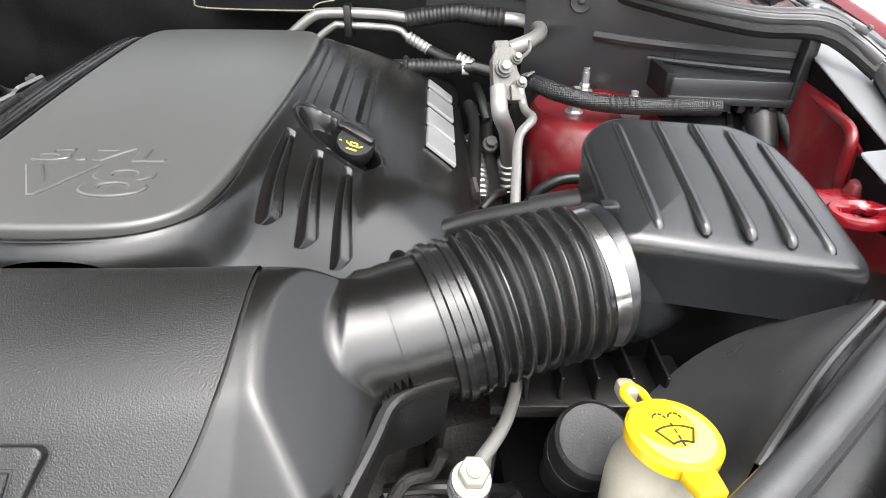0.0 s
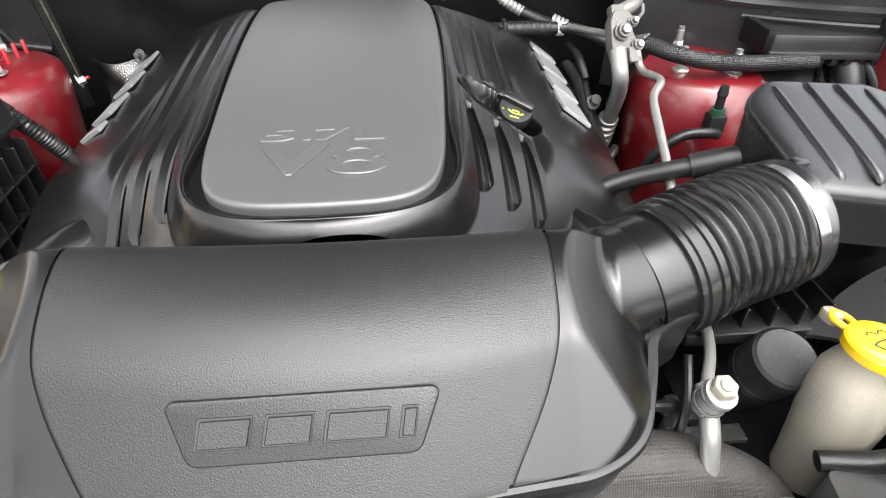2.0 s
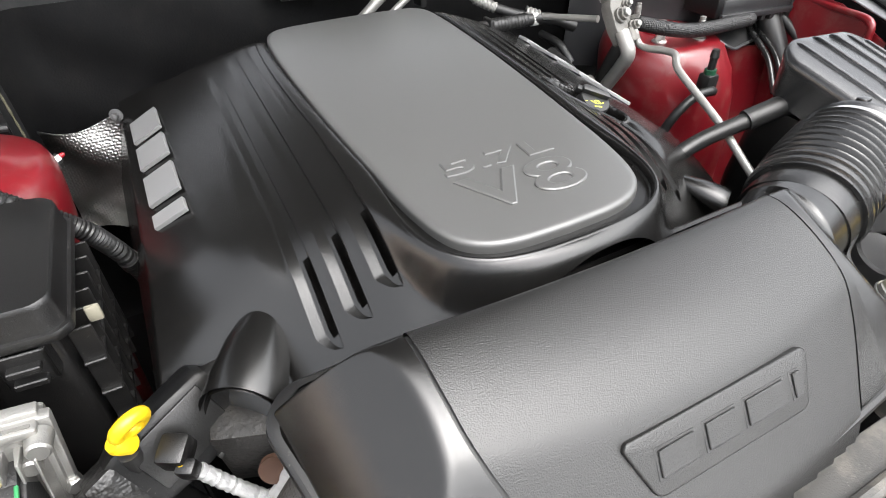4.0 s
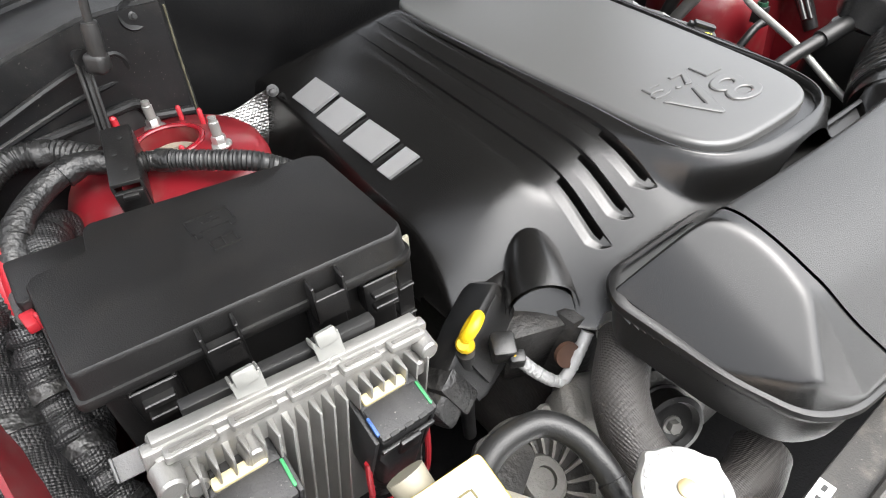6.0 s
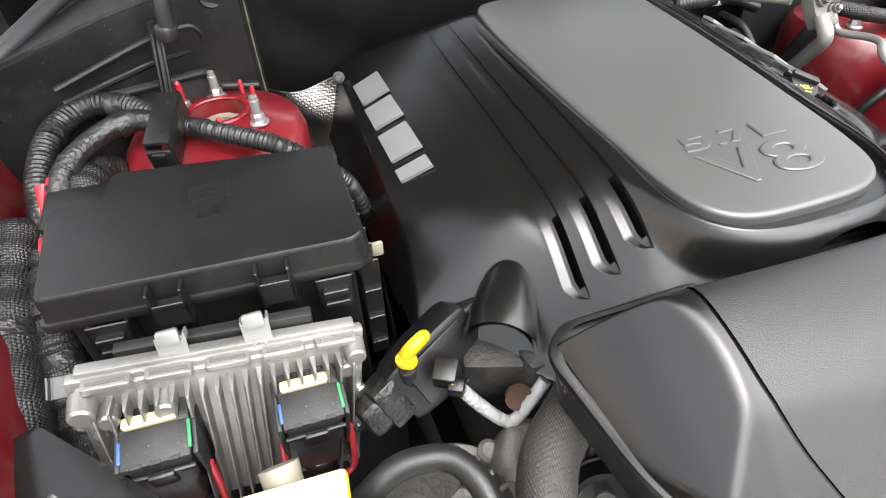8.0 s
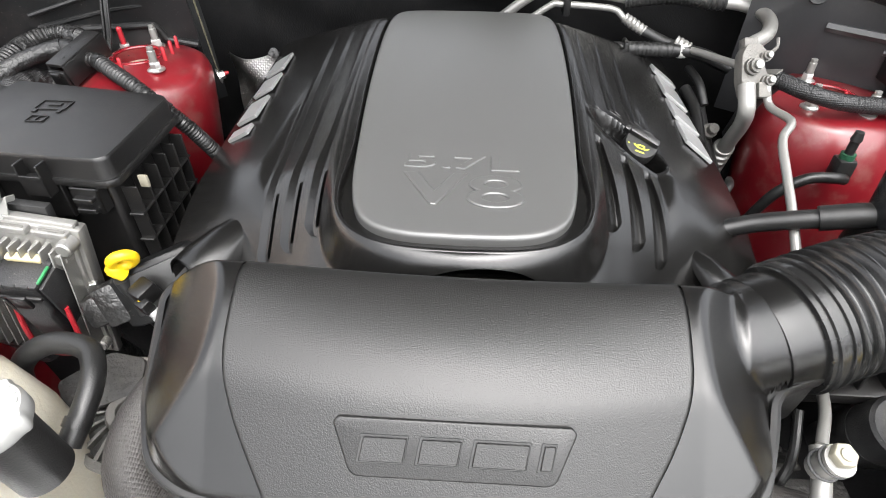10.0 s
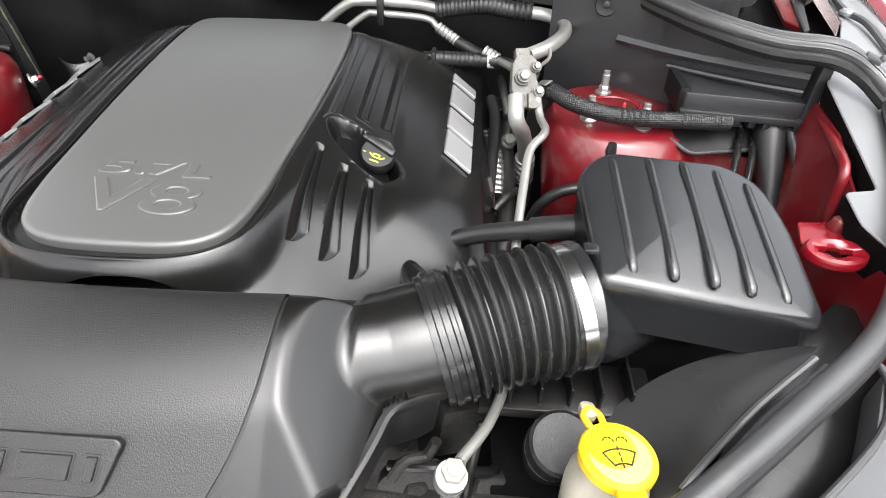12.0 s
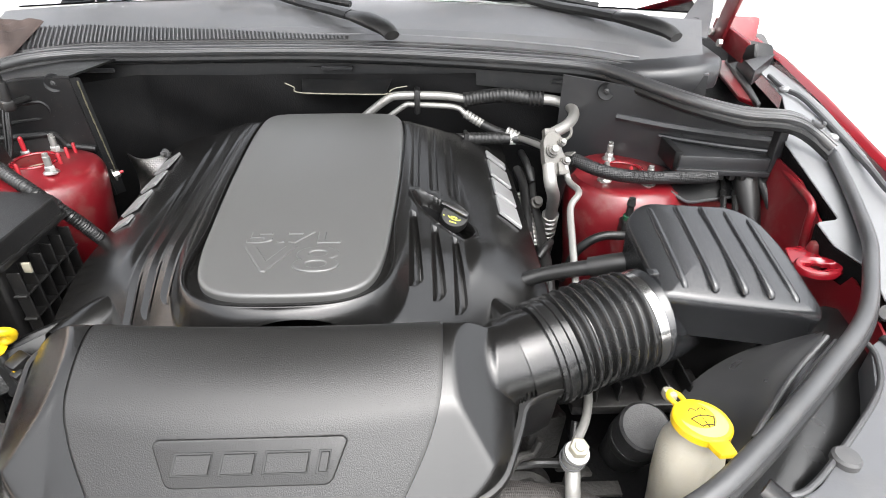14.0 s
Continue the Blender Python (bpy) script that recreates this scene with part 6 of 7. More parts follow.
def front_panel(sx, label):
    t = thing("headlamp_housing", label, "headlamp housing", group="headlamp housings")
    M = lambda pts: [(sx * x, y) for x, y in pts][::sx]
    Z = lambda x, y: 1.025 + 0.12 * (y - 0.2)
    obj("top_plate", prism(M(rounded([(0.30, 0.06), (0.47, 0.165), (0.535, 0.19), (0.655, 0.285), (0.70, 0.365), (0.80, 0.42), (0.90, 0.30), (0.82, -0.1), (0.30, -0.1)], 0.012)), lambda x, y: Z(x, y) - 0.10, Z, 0.003), HOUSING, t, "grey top plate")
    obj("trough", prism(M(rounded([(0.45, 0.17), (0.60, 0.36), (0.72, 0.48), (0.80, 0.44), (0.70, 0.36), (0.65, 0.28), (0.53, 0.185)], 0.01)), lambda x, y: Z(x, y) - 0.05, lambda x, y: Z(x, y) - 0.04, 0.002), BELLOWS, t)
    obj("base_plate", prism(M([(0.36, 0.02), (0.62, 0.30), (0.74, 0.50), (0.80, 0.62), (0.93, 0.62), (0.95, -0.1), (0.36, -0.1)]), 0.955, 0.965, 0.002), HOUSING, t)
    obj("trough_rim", tube([(sx * x, y, Z(x, y) + 0.001) for x, y in ((0.49, 0.18), (0.535, 0.195), (0.655, 0.288), (0.69, 0.335), (0.697, 0.365), (0.68, 0.385))], 0.0035, 10, 0.008), SEAL, t)
    obj("rubber_buffer", moved(lathe([(0.014, -0.002), (0.014, 0.005), (0.0115, 0.008), (0.001, 0.009)], 28), Matrix.Translation((sx * 0.577, 0.217, Z(0.577, 0.217)))), CANISTER, t)
    obj("cross_rib", tube([(sx * 0.465, 0.175, 1.05), (sx * 0.49, 0.145, 1.04), (sx * 0.53, 0.09, 1.025)], 0.012, 10, 0.008, 0.4), SHIELD, t)
    obj("edge_lip", tube([(sx * x, y, Z(x, y) + 0.002) for x, y in ((0.72, 0.375), (0.735, 0.30), (0.71, 0.20), (0.62, 0.10))], 0.005, 10, 0.01), BELLOWS, t)
    return t


front_panel(1, "grey headlamp housing top with a round rubber buffer")
front_panel(-1, "grey headlamp housing top on the far side")


def radiator_support():
    t = thing("radiator_support", "dusty black radiator support across the front", "radiator support")
    dusty = mat("dusty_support_plastic", (0.05, 0.048, 0.045), 0.55, grain=0.4, grain_size=0.002, wear=0.3, dirt=0.6, dirt_color=(0.2, 0.18, 0.15), specks=0.6)
    obj("beam", box(-0.50, 0.40, 0.075, 0.172, 0.90, 0.962, 0.006), dusty, t)
    obj("upper_plate", prism(rounded([(-0.55, 0.05), (0.42, 0.05), (0.38, 0.17), (0.28, 0.178), (-0.34, 0.178), (-0.5, 0.16)], 0.02), 0.958, 0.968, 0.003), dusty, t)
    for y, z in ((0.145, 0.972), (0.118, 0.972), (0.088, 0.968), (0.055, 0.955)):
        obj("long_bar", tube([(-0.48, y, z), (-0.2, y - 0.006, z + 0.004), (0.1, y - 0.006, z + 0.004), (0.36, y, z)], 0.007, 10, 0.02), dusty, t)
    obj("latch_tab", cbox((-0.10, 0.172, 0.978), (0.03, 0.02, 0.018), 0.003), RUBBER, t)
    lab = obj("part_label", moved(cbox((0, 0, 0), (0.052, 0.013, 0.0006), 0), pose(-0.282, 0.170, 0.9695, 0, 0, 2)), LABEL, t, "white sticker with printed black bars")
    for x, w in ((-0.020, 0.006), (-0.009, 0.010), (0.004, 0.010), (0.019, 0.006)):
        obj("print_bar", moved(cbox((x, 0.0, 0.0006), (w, 0.0035, 0.0004), 0), pose(-0.282, 0.170, 0.9695, 0, 0, 2)), INK_AND_SHADE, lab)
    return t


radiator_support()


def duct_under():
    """Dark brackets and pulleys under the front of the engine."""
    t = thing("accessory_drive", "dusty black pulleys and brackets low before the engine", "engine accessories")
    for x, y, z, r in ((0.16, 0.33, 0.86, 0.055), (-0.02, 0.32, 0.84, 0.07), (0.28, 0.36, 0.80, 0.05), (-0.2, 0.33, 0.85, 0.045)):
        obj("pulley", moved(lathe([(r * 0.4, 0), (r * 0.9, 0.004), (r, 0.006), (r, 0.024), (r * 0.9, 0.026), (r * 0.3, 0.03)], 32), facing((x, y, z), (0, -1, 0.15))), ENGINE, t)
    for x, y, z, s in ((0.24, 0.40, 0.86, 0.05), (0.32, 0.42, 0.84, 0.06), (0.18, 0.44, 0.94, 0.04), (0.36, 0.34, 0.83, 0.035), (0.28, 0.31, 0.86, 0.025), (0.33, 0.33, 0.885, 0.018)):
        obj("bracket", moved(cbox((0, 0, 0), (s, s * 0.7, s * 1.4), 0.006), pose(x, y, z, 10 * math.sin(x * 50), 8, 20 * math.cos(y * 60))), ENGINE, t)
    obj("foil_scrap", tube([(0.255, 0.31, 0.89), (0.27, 0.32, 0.91), (0.29, 0.33, 0.905), (0.30, 0.335, 0.925)], 0.006, 10, 0.005), ENGINE, t)
    obj("shelf", box(0.28, 0.40, 0.29, 0.31, 0.868, 0.874, 0.001), ENGINE, t)
    obj("cable", tube([(0.25, 0.33, 0.88), (0.30, 0.32, 0.90), (0.35, 0.33, 0.88), (0.37, 0.36, 0.84)], 0.006, 10, 0.006), RUBBER, t)
    obj("cable", tube([(0.33, 0.30, 0.80), (0.335, 0.31, 0.9), (0.345, 0.35, 0.94)], 0.005, 10, 0.006), RUBBER, t)
    return t


duct_under()


def splash_liner():
    """Black wheel-arch liner and ledge low beside the bottle."""
    t = thing("splash_liner", "black plastic splash liner low beside the washer bottle", "liner")
    obj("panel", panel_strip([(0.62, 0.10, 0.93), (0.615, 0.30, 0.93), (0.61, 0.46, 0.93), (0.60, 0.58, 0.93)], [(0.56, 0.10, 0.58), (0.56, 0.30, 0.58), (0.56, 0.46, 0.58), (0.55, 0.58, 0.58)], 0.004), DARK, t)
    obj("ledge", box(0.36, 0.60, 0.15, 0.56, 0.845, 0.852, 0.002), DARK, t)
    obj("beam", prism(rounded([(0.385, 0.13), (0.56, 0.13), (0.58, 0.235), (0.52, 0.218), (0.46, 0.206), (0.40, 0.212)], 0.008), 0.85, 0.948, 0.004), DUCT, t, "black cross beam")
    obj("lip", tube([(0.40, 0.222, 0.945), (0.45, 0.212, 0.955), (0.50, 0.222, 0.965), (0.53, 0.25, 0.975)], 0.009, 12, 0.006), RUBBER, t)
    return t


splash_liner()


def gap_sheets():
    """Added black sheets that close and darken the space below the fuse box."""
    t = thing("gap_sheets", "added black sheets that darken the space below the fuse box", "liner")
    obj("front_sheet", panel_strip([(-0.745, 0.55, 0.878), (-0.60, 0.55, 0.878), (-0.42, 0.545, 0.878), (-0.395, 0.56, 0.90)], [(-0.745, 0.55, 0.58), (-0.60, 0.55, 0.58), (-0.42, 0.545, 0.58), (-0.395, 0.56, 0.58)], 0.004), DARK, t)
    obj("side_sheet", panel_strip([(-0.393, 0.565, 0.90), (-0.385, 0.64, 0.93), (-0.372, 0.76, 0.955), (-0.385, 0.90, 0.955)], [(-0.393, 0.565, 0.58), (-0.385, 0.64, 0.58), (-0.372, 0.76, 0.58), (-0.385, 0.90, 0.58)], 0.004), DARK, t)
    return t


gap_sheets()


def rear_clutter():
    t = thing("wiring_branch", "black hoses and wiring branches beside the engine's rear", "wiring")
    for pts, r in (([(0.345, 0.90, 1.045), (0.352, 0.85, 1.03), (0.35, 0.78, 1.0), (0.345, 0.70, 0.97), (0.34, 0.62, 0.93)], 0.009), ([(0.375, 0.93, 1.03), (0.372, 0.86, 1.0), (0.378, 0.78, 0.96), (0.372, 0.68, 0.95), (0.365, 0.6, 0.92)], 0.012), ([(0.36, 0.95, 1.06), (0.365, 0.90, 1.055), (0.372, 0.87, 1.03)], 0.007), ([(0.39, 0.74, 0.97), (0.372, 0.70, 0.985), (0.355, 0.68, 0.975)], 0.006)):
        obj("hose", tube(pts, r, 12, 0.006), RUBBER, t)
    obj("foil_sleeve", tube([(0.352, 0.87, 1.0), (0.358, 0.81, 0.975), (0.36, 0.75, 0.95)], lambda q, s: 0.013 + 0.001 * math.sin(s * 600), 14, 0.002), FOIL, t, "dimpled foil sleeve")
    obj("connector", moved(joined(cbox((0, 0, 0), (0.024, 0.03, 0.022), 0.003), cbox((0, -0.018, 0.004), (0.014, 0.012, 0.012), 0.002)), pose(0.362, 0.90, 1.03, 20, 0, 30)), FUSEBOX, t)
    obj("sensor", moved(lathe([(0.012, 0), (0.012, 0.012), (0.008, 0.014), (0.008, 0.024), (0.001, 0.025)], 18), facing((0.375, 0.835, 1.0), (0.1, -0.7, 0.7))), BLOCK, t, "dull metal sensor body")
    return t


rear_clutter()


# ---- left side of the bay: fuse box, control unit, reservoir ----
def fuse_box():
    t = thing("fuse_box", "black plastic fuse box with a clipped embossed lid", "fuse box", (-0.56, 0.60, 0.88))
    inv = t.matrix_basis.inverted()
    top = 1.108
    plan = rounded([(-0.692, 0.530), (-0.428, 0.512), (-0.417, 0.520), (-0.415, 0.672), (-0.425, 0.682), (-0.640, 0.712), (-0.646, 0.705), (-0.650, 0.668), (-0.694, 0.664), (-0.700, 0.655)], 0.006, 4)
    G = lambda s, z: [inv @ Vector((-0.56 + (x + 0.56) * (1 + s), 0.60 + (y - 0.60) * (1 + s * 1.6), z)) for x, y in plan]
    lid = obj("lid", loft([G(0.02, top - 0.036), G(0.034, top - 0.036), G(0.038, top - 0.034), G(0.038, top - 0.029), G(0.033, top - 0.027), G(0.014, top - 0.0265), G(0.008, top - 0.022), G(0.0, top - 0.005), G(-0.004, top - 0.0015), G(-0.012, top)]), FUSEBOX, t)
    obj("lid_step", moved(prism(rounded([(-0.712, 0.652), (-0.646, 0.660), (-0.640, 0.716), (-0.715, 0.722)], 0.006), top - 0.045, top - 0.012, 0.003), inv), FUSEBOX, lid)
    low = rounded([(-0.685, 0.540), (-0.43, 0.522), (-0.425, 0.672), (-0.645, 0.70), (-0.69, 0.69)], 0.008)
    obj("base", moved(prism(low, 0.88, top - 0.026, 0.004), inv), FUSEBOX, t)
    # two lid latches and two body clips along the front
    for x in (-0.503, -0.592):
        y = 0.512 - 0.069 * (x + 0.428)
        c = obj("latch", moved(joined(box(-0.015, -0.012, -0.012, 0.004, -0.03, 0.012, 0.0008, 1), box(0.012, 0.015, -0.012, 0.004, -0.03, 0.012, 0.0008, 1), box(-0.015, 0.015, -0.012, -0.009, -0.028, -0.002, 0.0008, 1), box(-0.012, 0.012, -0.012, 0.002, -0.009, -0.006, 0.0005, 1)), inv @ pose(x, y - 0.006, top - 0.016, 0, 0, -4)), FUSEBOX, t)
        obj("latch_strap", moved(box(-0.017, 0.017, -0.004, 0.004, -0.07, -0.02, 0.001, 1), inv @ pose(x, y + 0.004, top - 0.016, 0, 0, -4)), FUSEBOX, c)
    for x in (-0.452, -0.648):
        y = 0.520 - 0.069 * (x + 0.428)
        obj("body_clip", moved(joined(box(-0.018, 0.018, -0.012, -0.009, -0.03, 0.004, 0.001, 1), box(-0.018, -0.014, -0.012, 0.004, -0.03, 0.004, 0.001, 1), box(0.014, 0.018, -0.012, 0.004, -0.03, 0.004, 0.001, 1), box(-0.012, 0.012, -0.02, -0.010, -0.012, -0.006, 0.001, 1), box(-0.012, 0.012, -0.02, -0.010, -0.026, -0.020, 0.001, 1)), inv @ pose(x, y - 0.004, top - 0.040, 0, 0, -4)), FUSEBOX, t)
    # embossed fuse and book signs
    em = []
    for (x, y, w, h) in ((-0.549, 0.6385, 0.040, 0.024), (-0.549, 0.601, 0.022, 0.014)):
        for dx, dy, sw, sh in ((0, h / 2, w, 0.0014), (0, -h / 2, w, 0.0014), (w / 2, 0, 0.0014, h), (-w / 2, 0, 0.0014, h)):
            em.append(cbox((x + dx, y + dy, top + 0.0006), (sw, sh, 0.0022), 0))
    em += [cbox((-0.549, 0.601, top + 0.0006), (0.0014, 0.014, 0.0022), 0), cbox((-0.551, 0.639, top + 0.0006), (0.010, 0.004, 0.0022), 0), cbox((-0.543, 0.641, top + 0.0006), (0.006, 0.007, 0.0022), 0)]
    em += [cbox((-0.565, 0.622, top + 0.0006), (0.005, 0.007, 0.0022), 0), cbox((-0.533, 0.622, top + 0.0006), (0.005, 0.007, 0.0022), 0)]
    obj("embossed_sign", moved(joined(*em), inv), FUSEBOX, lid, "embossed fuse and book signs")
    obj("side_clip", moved(cbox((-0.402, 0.545, 1.06), (0.012, 0.005, 0.017), 0.002), inv), IVORY, t, "white locking clip")
    # open ribbed side towards the engine
    for k in range(6):
        obj("side_rib", moved(box(-0.424, -0.405, 0.53 + k * 0.026, 0.533 + k * 0.026, 0.92, 1.06, 0.001, 1), inv), FUSEBOX, t)
    for z in (0.94, 0.98, 1.02):
        obj("side_rail", moved(box(-0.424, -0.406, 0.525, 0.67, z, z + 0.004, 0.001, 1), inv), FUSEBOX, t)
    return t


fuse_box()


def unit_bracket():
    t = thing("unit_bracket", "black bracket with two zinc spring clips", "bracket")
    obj("bar", moved(box(-0.085, 0.075, -0.012, 0.0, -0.02, 0.012, 0.002), pose(-0.555, 0.488, 1.060, 0, 4, -2)), RUBBER, t)
    obj("lower_bar", moved(box(-0.12, 0.10, -0.004, 0.006, -0.045, -0.018, 0.002), pose(-0.555, 0.488, 1.055, 0, 4, -2)), FUSEBOX, t)
    for x, z in ((-0.527, 1.062), (-0.592, 1.068)):
        m = pose(x, 0.470, z + 0.011, -22, 0, 0)
        body = prism(rounded([(-0.0115, -0.034), (0.0115, -0.034), (0.0115, 0.007), (-0.0115, 0.007)], 0.002, 3), 0.002, 0.0042, 0.0007, 1)
        fold = prism(rounded([(-0.0085, 0.003), (0.0085, 0.003), (0.0085, 0.016), (-0.0085, 0.016)], 0.0025, 3), 0.0045, 0.0095, 0.0016, 2)
        ears = joined(box(-0.0118, -0.0096, -0.004, 0.010, 0.002, 0.0088, 0.0006, 1), box(0.0096, 0.0118, -0.004, 0.010, 0.002, 0.0088, 0.0006, 1))
        c = obj("spring_clip", moved(joined(moved(joined(body, fold), pose(0, 0, 0, 90, 0, 0)), ears), m), CLIP, t, "zinc spring clip")
        obj("clip_dimple", moved(lathe([(0.0065, 0), (0.0062, 0.0014), (0.0045, 0.0018), (0.0035, 0.0004), (0.001, 0.0004)], 20), m @ facing((0, -0.0042, -0.016), (0, -1, 0))), CLIP, c)
    return t


unit_bracket()


def control_unit():
    """Finned aluminium control unit standing on edge before the fuse box."""
    t = thing("engine_control_unit", "finned cast aluminium engine control unit", "control unit", pose(-0.582, 0.452, 0.862, 0, 8, 0) @ Matrix.Diagonal((0.93, 1, 1, 1)))
    obj("housing", joined(box(-0.122, 0.118, 0.0, 0.03, 0.0, 0.198, 0.004, 2), box(-0.128, 0.124, 0.004, 0.016, -0.006, 0.204, 0.003, 2)), CAST, t)
    for k in range(19):
        x = -0.110 + k * 0.0122
        h0 = 0.11 if (2 <= k <= 5 or 12 <= k <= 16) else 0.0
        z0 = 0.166 if h0 else 0.01
        obj("fin", moved(prism([(-0.0032, 0.002), (-0.0010, -0.018), (0.0010, -0.018), (0.0032, 0.002)], z0, 0.186, 0.0007, 1), Matrix.Translation((x, 0, 0))), CAST, t)
    # stepped top rim: low bars with long rounded slots between
    for x in (-0.096, -0.048, 0.0, 0.048, 0.096):
        obj("top_lug", prism(rounded([(x - 0.019, -0.006), (x + 0.019, -0.006), (x + 0.019, 0.006), (x - 0.019, 0.006)], 0.003), 0.197, 0.2045, 0.0015), CAST, t)
        obj("top_slot", moved(prism(rounded([(-0.015, -0.0018), (0.015, -0.0018), (0.015, 0.0018), (-0.015, 0.0018)], 0.0015), 0.0, 0.0012, 0), Matrix.Translation((x, -0.0005, 0.2040))), BLOCK, t, "shallow slot in the rim")
    obj("back_rim", box(-0.120, 0.116, 0.008, 0.020, 0.2, 0.2085, 0.002), CAST, t)
    for x, z, r, h in ((-0.117, 0.185, 0.0105, 0.020), (-0.101, 0.170, 0.009, 0.017), (0.113, 0.190, 0.0095, 0.018), (0.104, 0.172, 0.0085, 0.016), (-0.056, 0.172, 0.0095, 0.019), (0.112, 0.02, 0.0085, 0.012)):
        obj("screw_boss", moved(lathe([(r * 1.15, 0), (r, h * 0.7), (r, h - 0.002), (r * 0.8, h), (0.001, h)], 20), facing((x, 0.002, z), (0, -1, 0))), CAST, t)
    obj("corner_screw", moved(joined(lathe([(0.009, 0), (0.009, 0.002)], 18), moved(hexnut(0.007, 0.007), Matrix.Translation((0, 0, 0.002)))), facing((-0.112, 0.0, 0.150), (0, -1, 0))), ZINC, t, "zinc corner screw")
    obj("side_plate", moved(joined(box(-0.034, 0.0, -0.002, 0.001, -0.012, 0.012, 0.0008, 1), box(-0.034, -0.031, -0.010, 0.001, -0.012, 0.012, 0.0008, 1)), pose(-0.122, 0.024, 0.180, -55, 0, 0) @ Matrix.Scale(0.75, 4)), CANISTER, t, "dull grey mounting plate")
    for x, z in ((0.118, 0.12), (0.118, 0.06)):
        obj("side_screw", moved(hexnut(0.008, 0.012), facing((x, 0.01, z), (0.5, -1, 0))), ZINC, t)
    return t


control_unit()


def connector(x, z):
    """Black multi-pin plug hanging on the control unit, with a red lever."""
    t = thing("wiring_plug", "black multi-pin plug with a red locking lever", "connector", pose(x, 0.438, z, 14, 4, 0), group="control unit plugs")
    obj("socket", box(-0.027, 0.027, -0.012, 0.016, -0.085, 0.002, 0.003), DUSTY, t)
    obj("gasket", prism(rounded([(-0.023, -0.004), (0.018, -0.004), (0.018, 0.006), (-0.023, 0.006)], 0.003), 0.002, 0.0075, 0.001), mat("cream_gasket", (0.5, 0.43, 0.24), 0.6, dirt=0.4), t, "cream gasket edge")
    obj("top_plate", box(-0.026, 0.026, -0.036, -0.004, -0.006, 0.003, 0.002), DUSTY, t, "dusty flat top")
    for x in (-0.014, 0.0, 0.014):
        obj("latch_slot", box(x - 0.004, x + 0.004, -0.0365, -0.033, -0.003, 0.0035, 0.0004, 1), INK_AND_SHADE, t)
    obj("cheek", box(-0.031, -0.0265, -0.034, 0.012, -0.082, -0.002, 0.0015), DUSTY, t)
    obj("cheek", box(0.0265, 0.031, -0.034, 0.012, -0.082, -0.002, 0.0015), DUSTY, t)
    obj("shell", loft([[Vector((x * w, -0.022 + y * d, z)) for x, y in rounded([(-1, -1), (1, -1), (1, 1), (-1, 1)], 0.25, 3)] for w, d, z in ((0.024, 0.013, -0.006), (0.024, 0.014, -0.045), (0.020, 0.018, -0.055), (0.019, 0.019, -0.100), (0.015, 0.015, -0.115))]), DUSTY, t)
    obj("latch_bar", joined(box(-0.026, 0.026, -0.040, -0.036, -0.020, -0.014, 0.001), box(-0.010, 0.010, -0.043, -0.038, -0.034, -0.012, 0.0015)), FUSEBOX, t)
    obj("green_seal", box(0.0245, 0.0275, -0.030, -0.006, 0.0005, 0.0040, 0.001), mat("green_seal", (0.02, 0.18, 0.06), 0.5), t, "green seal edge")
    obj("blue_seal", box(-0.0275, -0.0245, -0.030, -0.012, 0.0, 0.0038, 0.001), mat("blue_seal", (0.03, 0.08, 0.25), 0.5), t, "blue seal edge")
    lever = tube([(-0.031, -0.028, -0.055), (-0.032, -0.040, -0.09), (-0.028, -0.048, -0.122), (0, -0.052, -0.130), (0.028, -0.048, -0.122), (0.032, -0.040, -0.09), (0.031, -0.028, -0.05)], 0.0032, 8, 0.006)
    obj("lever", joined(lever, box(-0.022, 0.022, -0.055, -0.049, -0.131, -0.125, 0.002)), RED_PLASTIC, t, "red plastic locking lever")
    obj("cable_boot", tube([(0, -0.025, -0.10), (0, -0.022, -0.14), (0.01, -0.01, -0.18), (0.02, 0.0, -0.26)], 0.018, 14, 0.01), TAPE, t)
    return t


connector(-0.499, 1.018)
connector(-0.622, 1.030)


def dipstick():
    t = thing("dipstick", "yellow ring-handled oil dipstick beside the engine", "dipstick", (-0.398, 0.448, 1.0))
    obj("ring", moved(tube([(0.0118 * math.cos(a), 0.0118 * math.sin(a), 0) for a in (2 * math.pi * i / 24 for i in range(25))], 0.0064, 12, 0.003), facing((0.002, 0, 0.016), (-0.46, 0.78, 0.43))), YELLOW, t)
    obj("stopper", moved(lathe([(0.0085, -0.012), (0.009, -0.003), (0.0085, 0.004), (0.006, 0.008), (0.001, 0.008)], 22), pose(-0.010, -0.004, 0.004, 20, -30, 0)), YELLOW, t)
    obj("tube", tube([(-0.008, -0.003, -0.010), (-0.004, 0.004, -0.06), (0.01, 0.02, -0.14), (0.03, 0.04, -0.25)], 0.009, 12, 0.01), RUBBER, t)
    return t


dipstick()


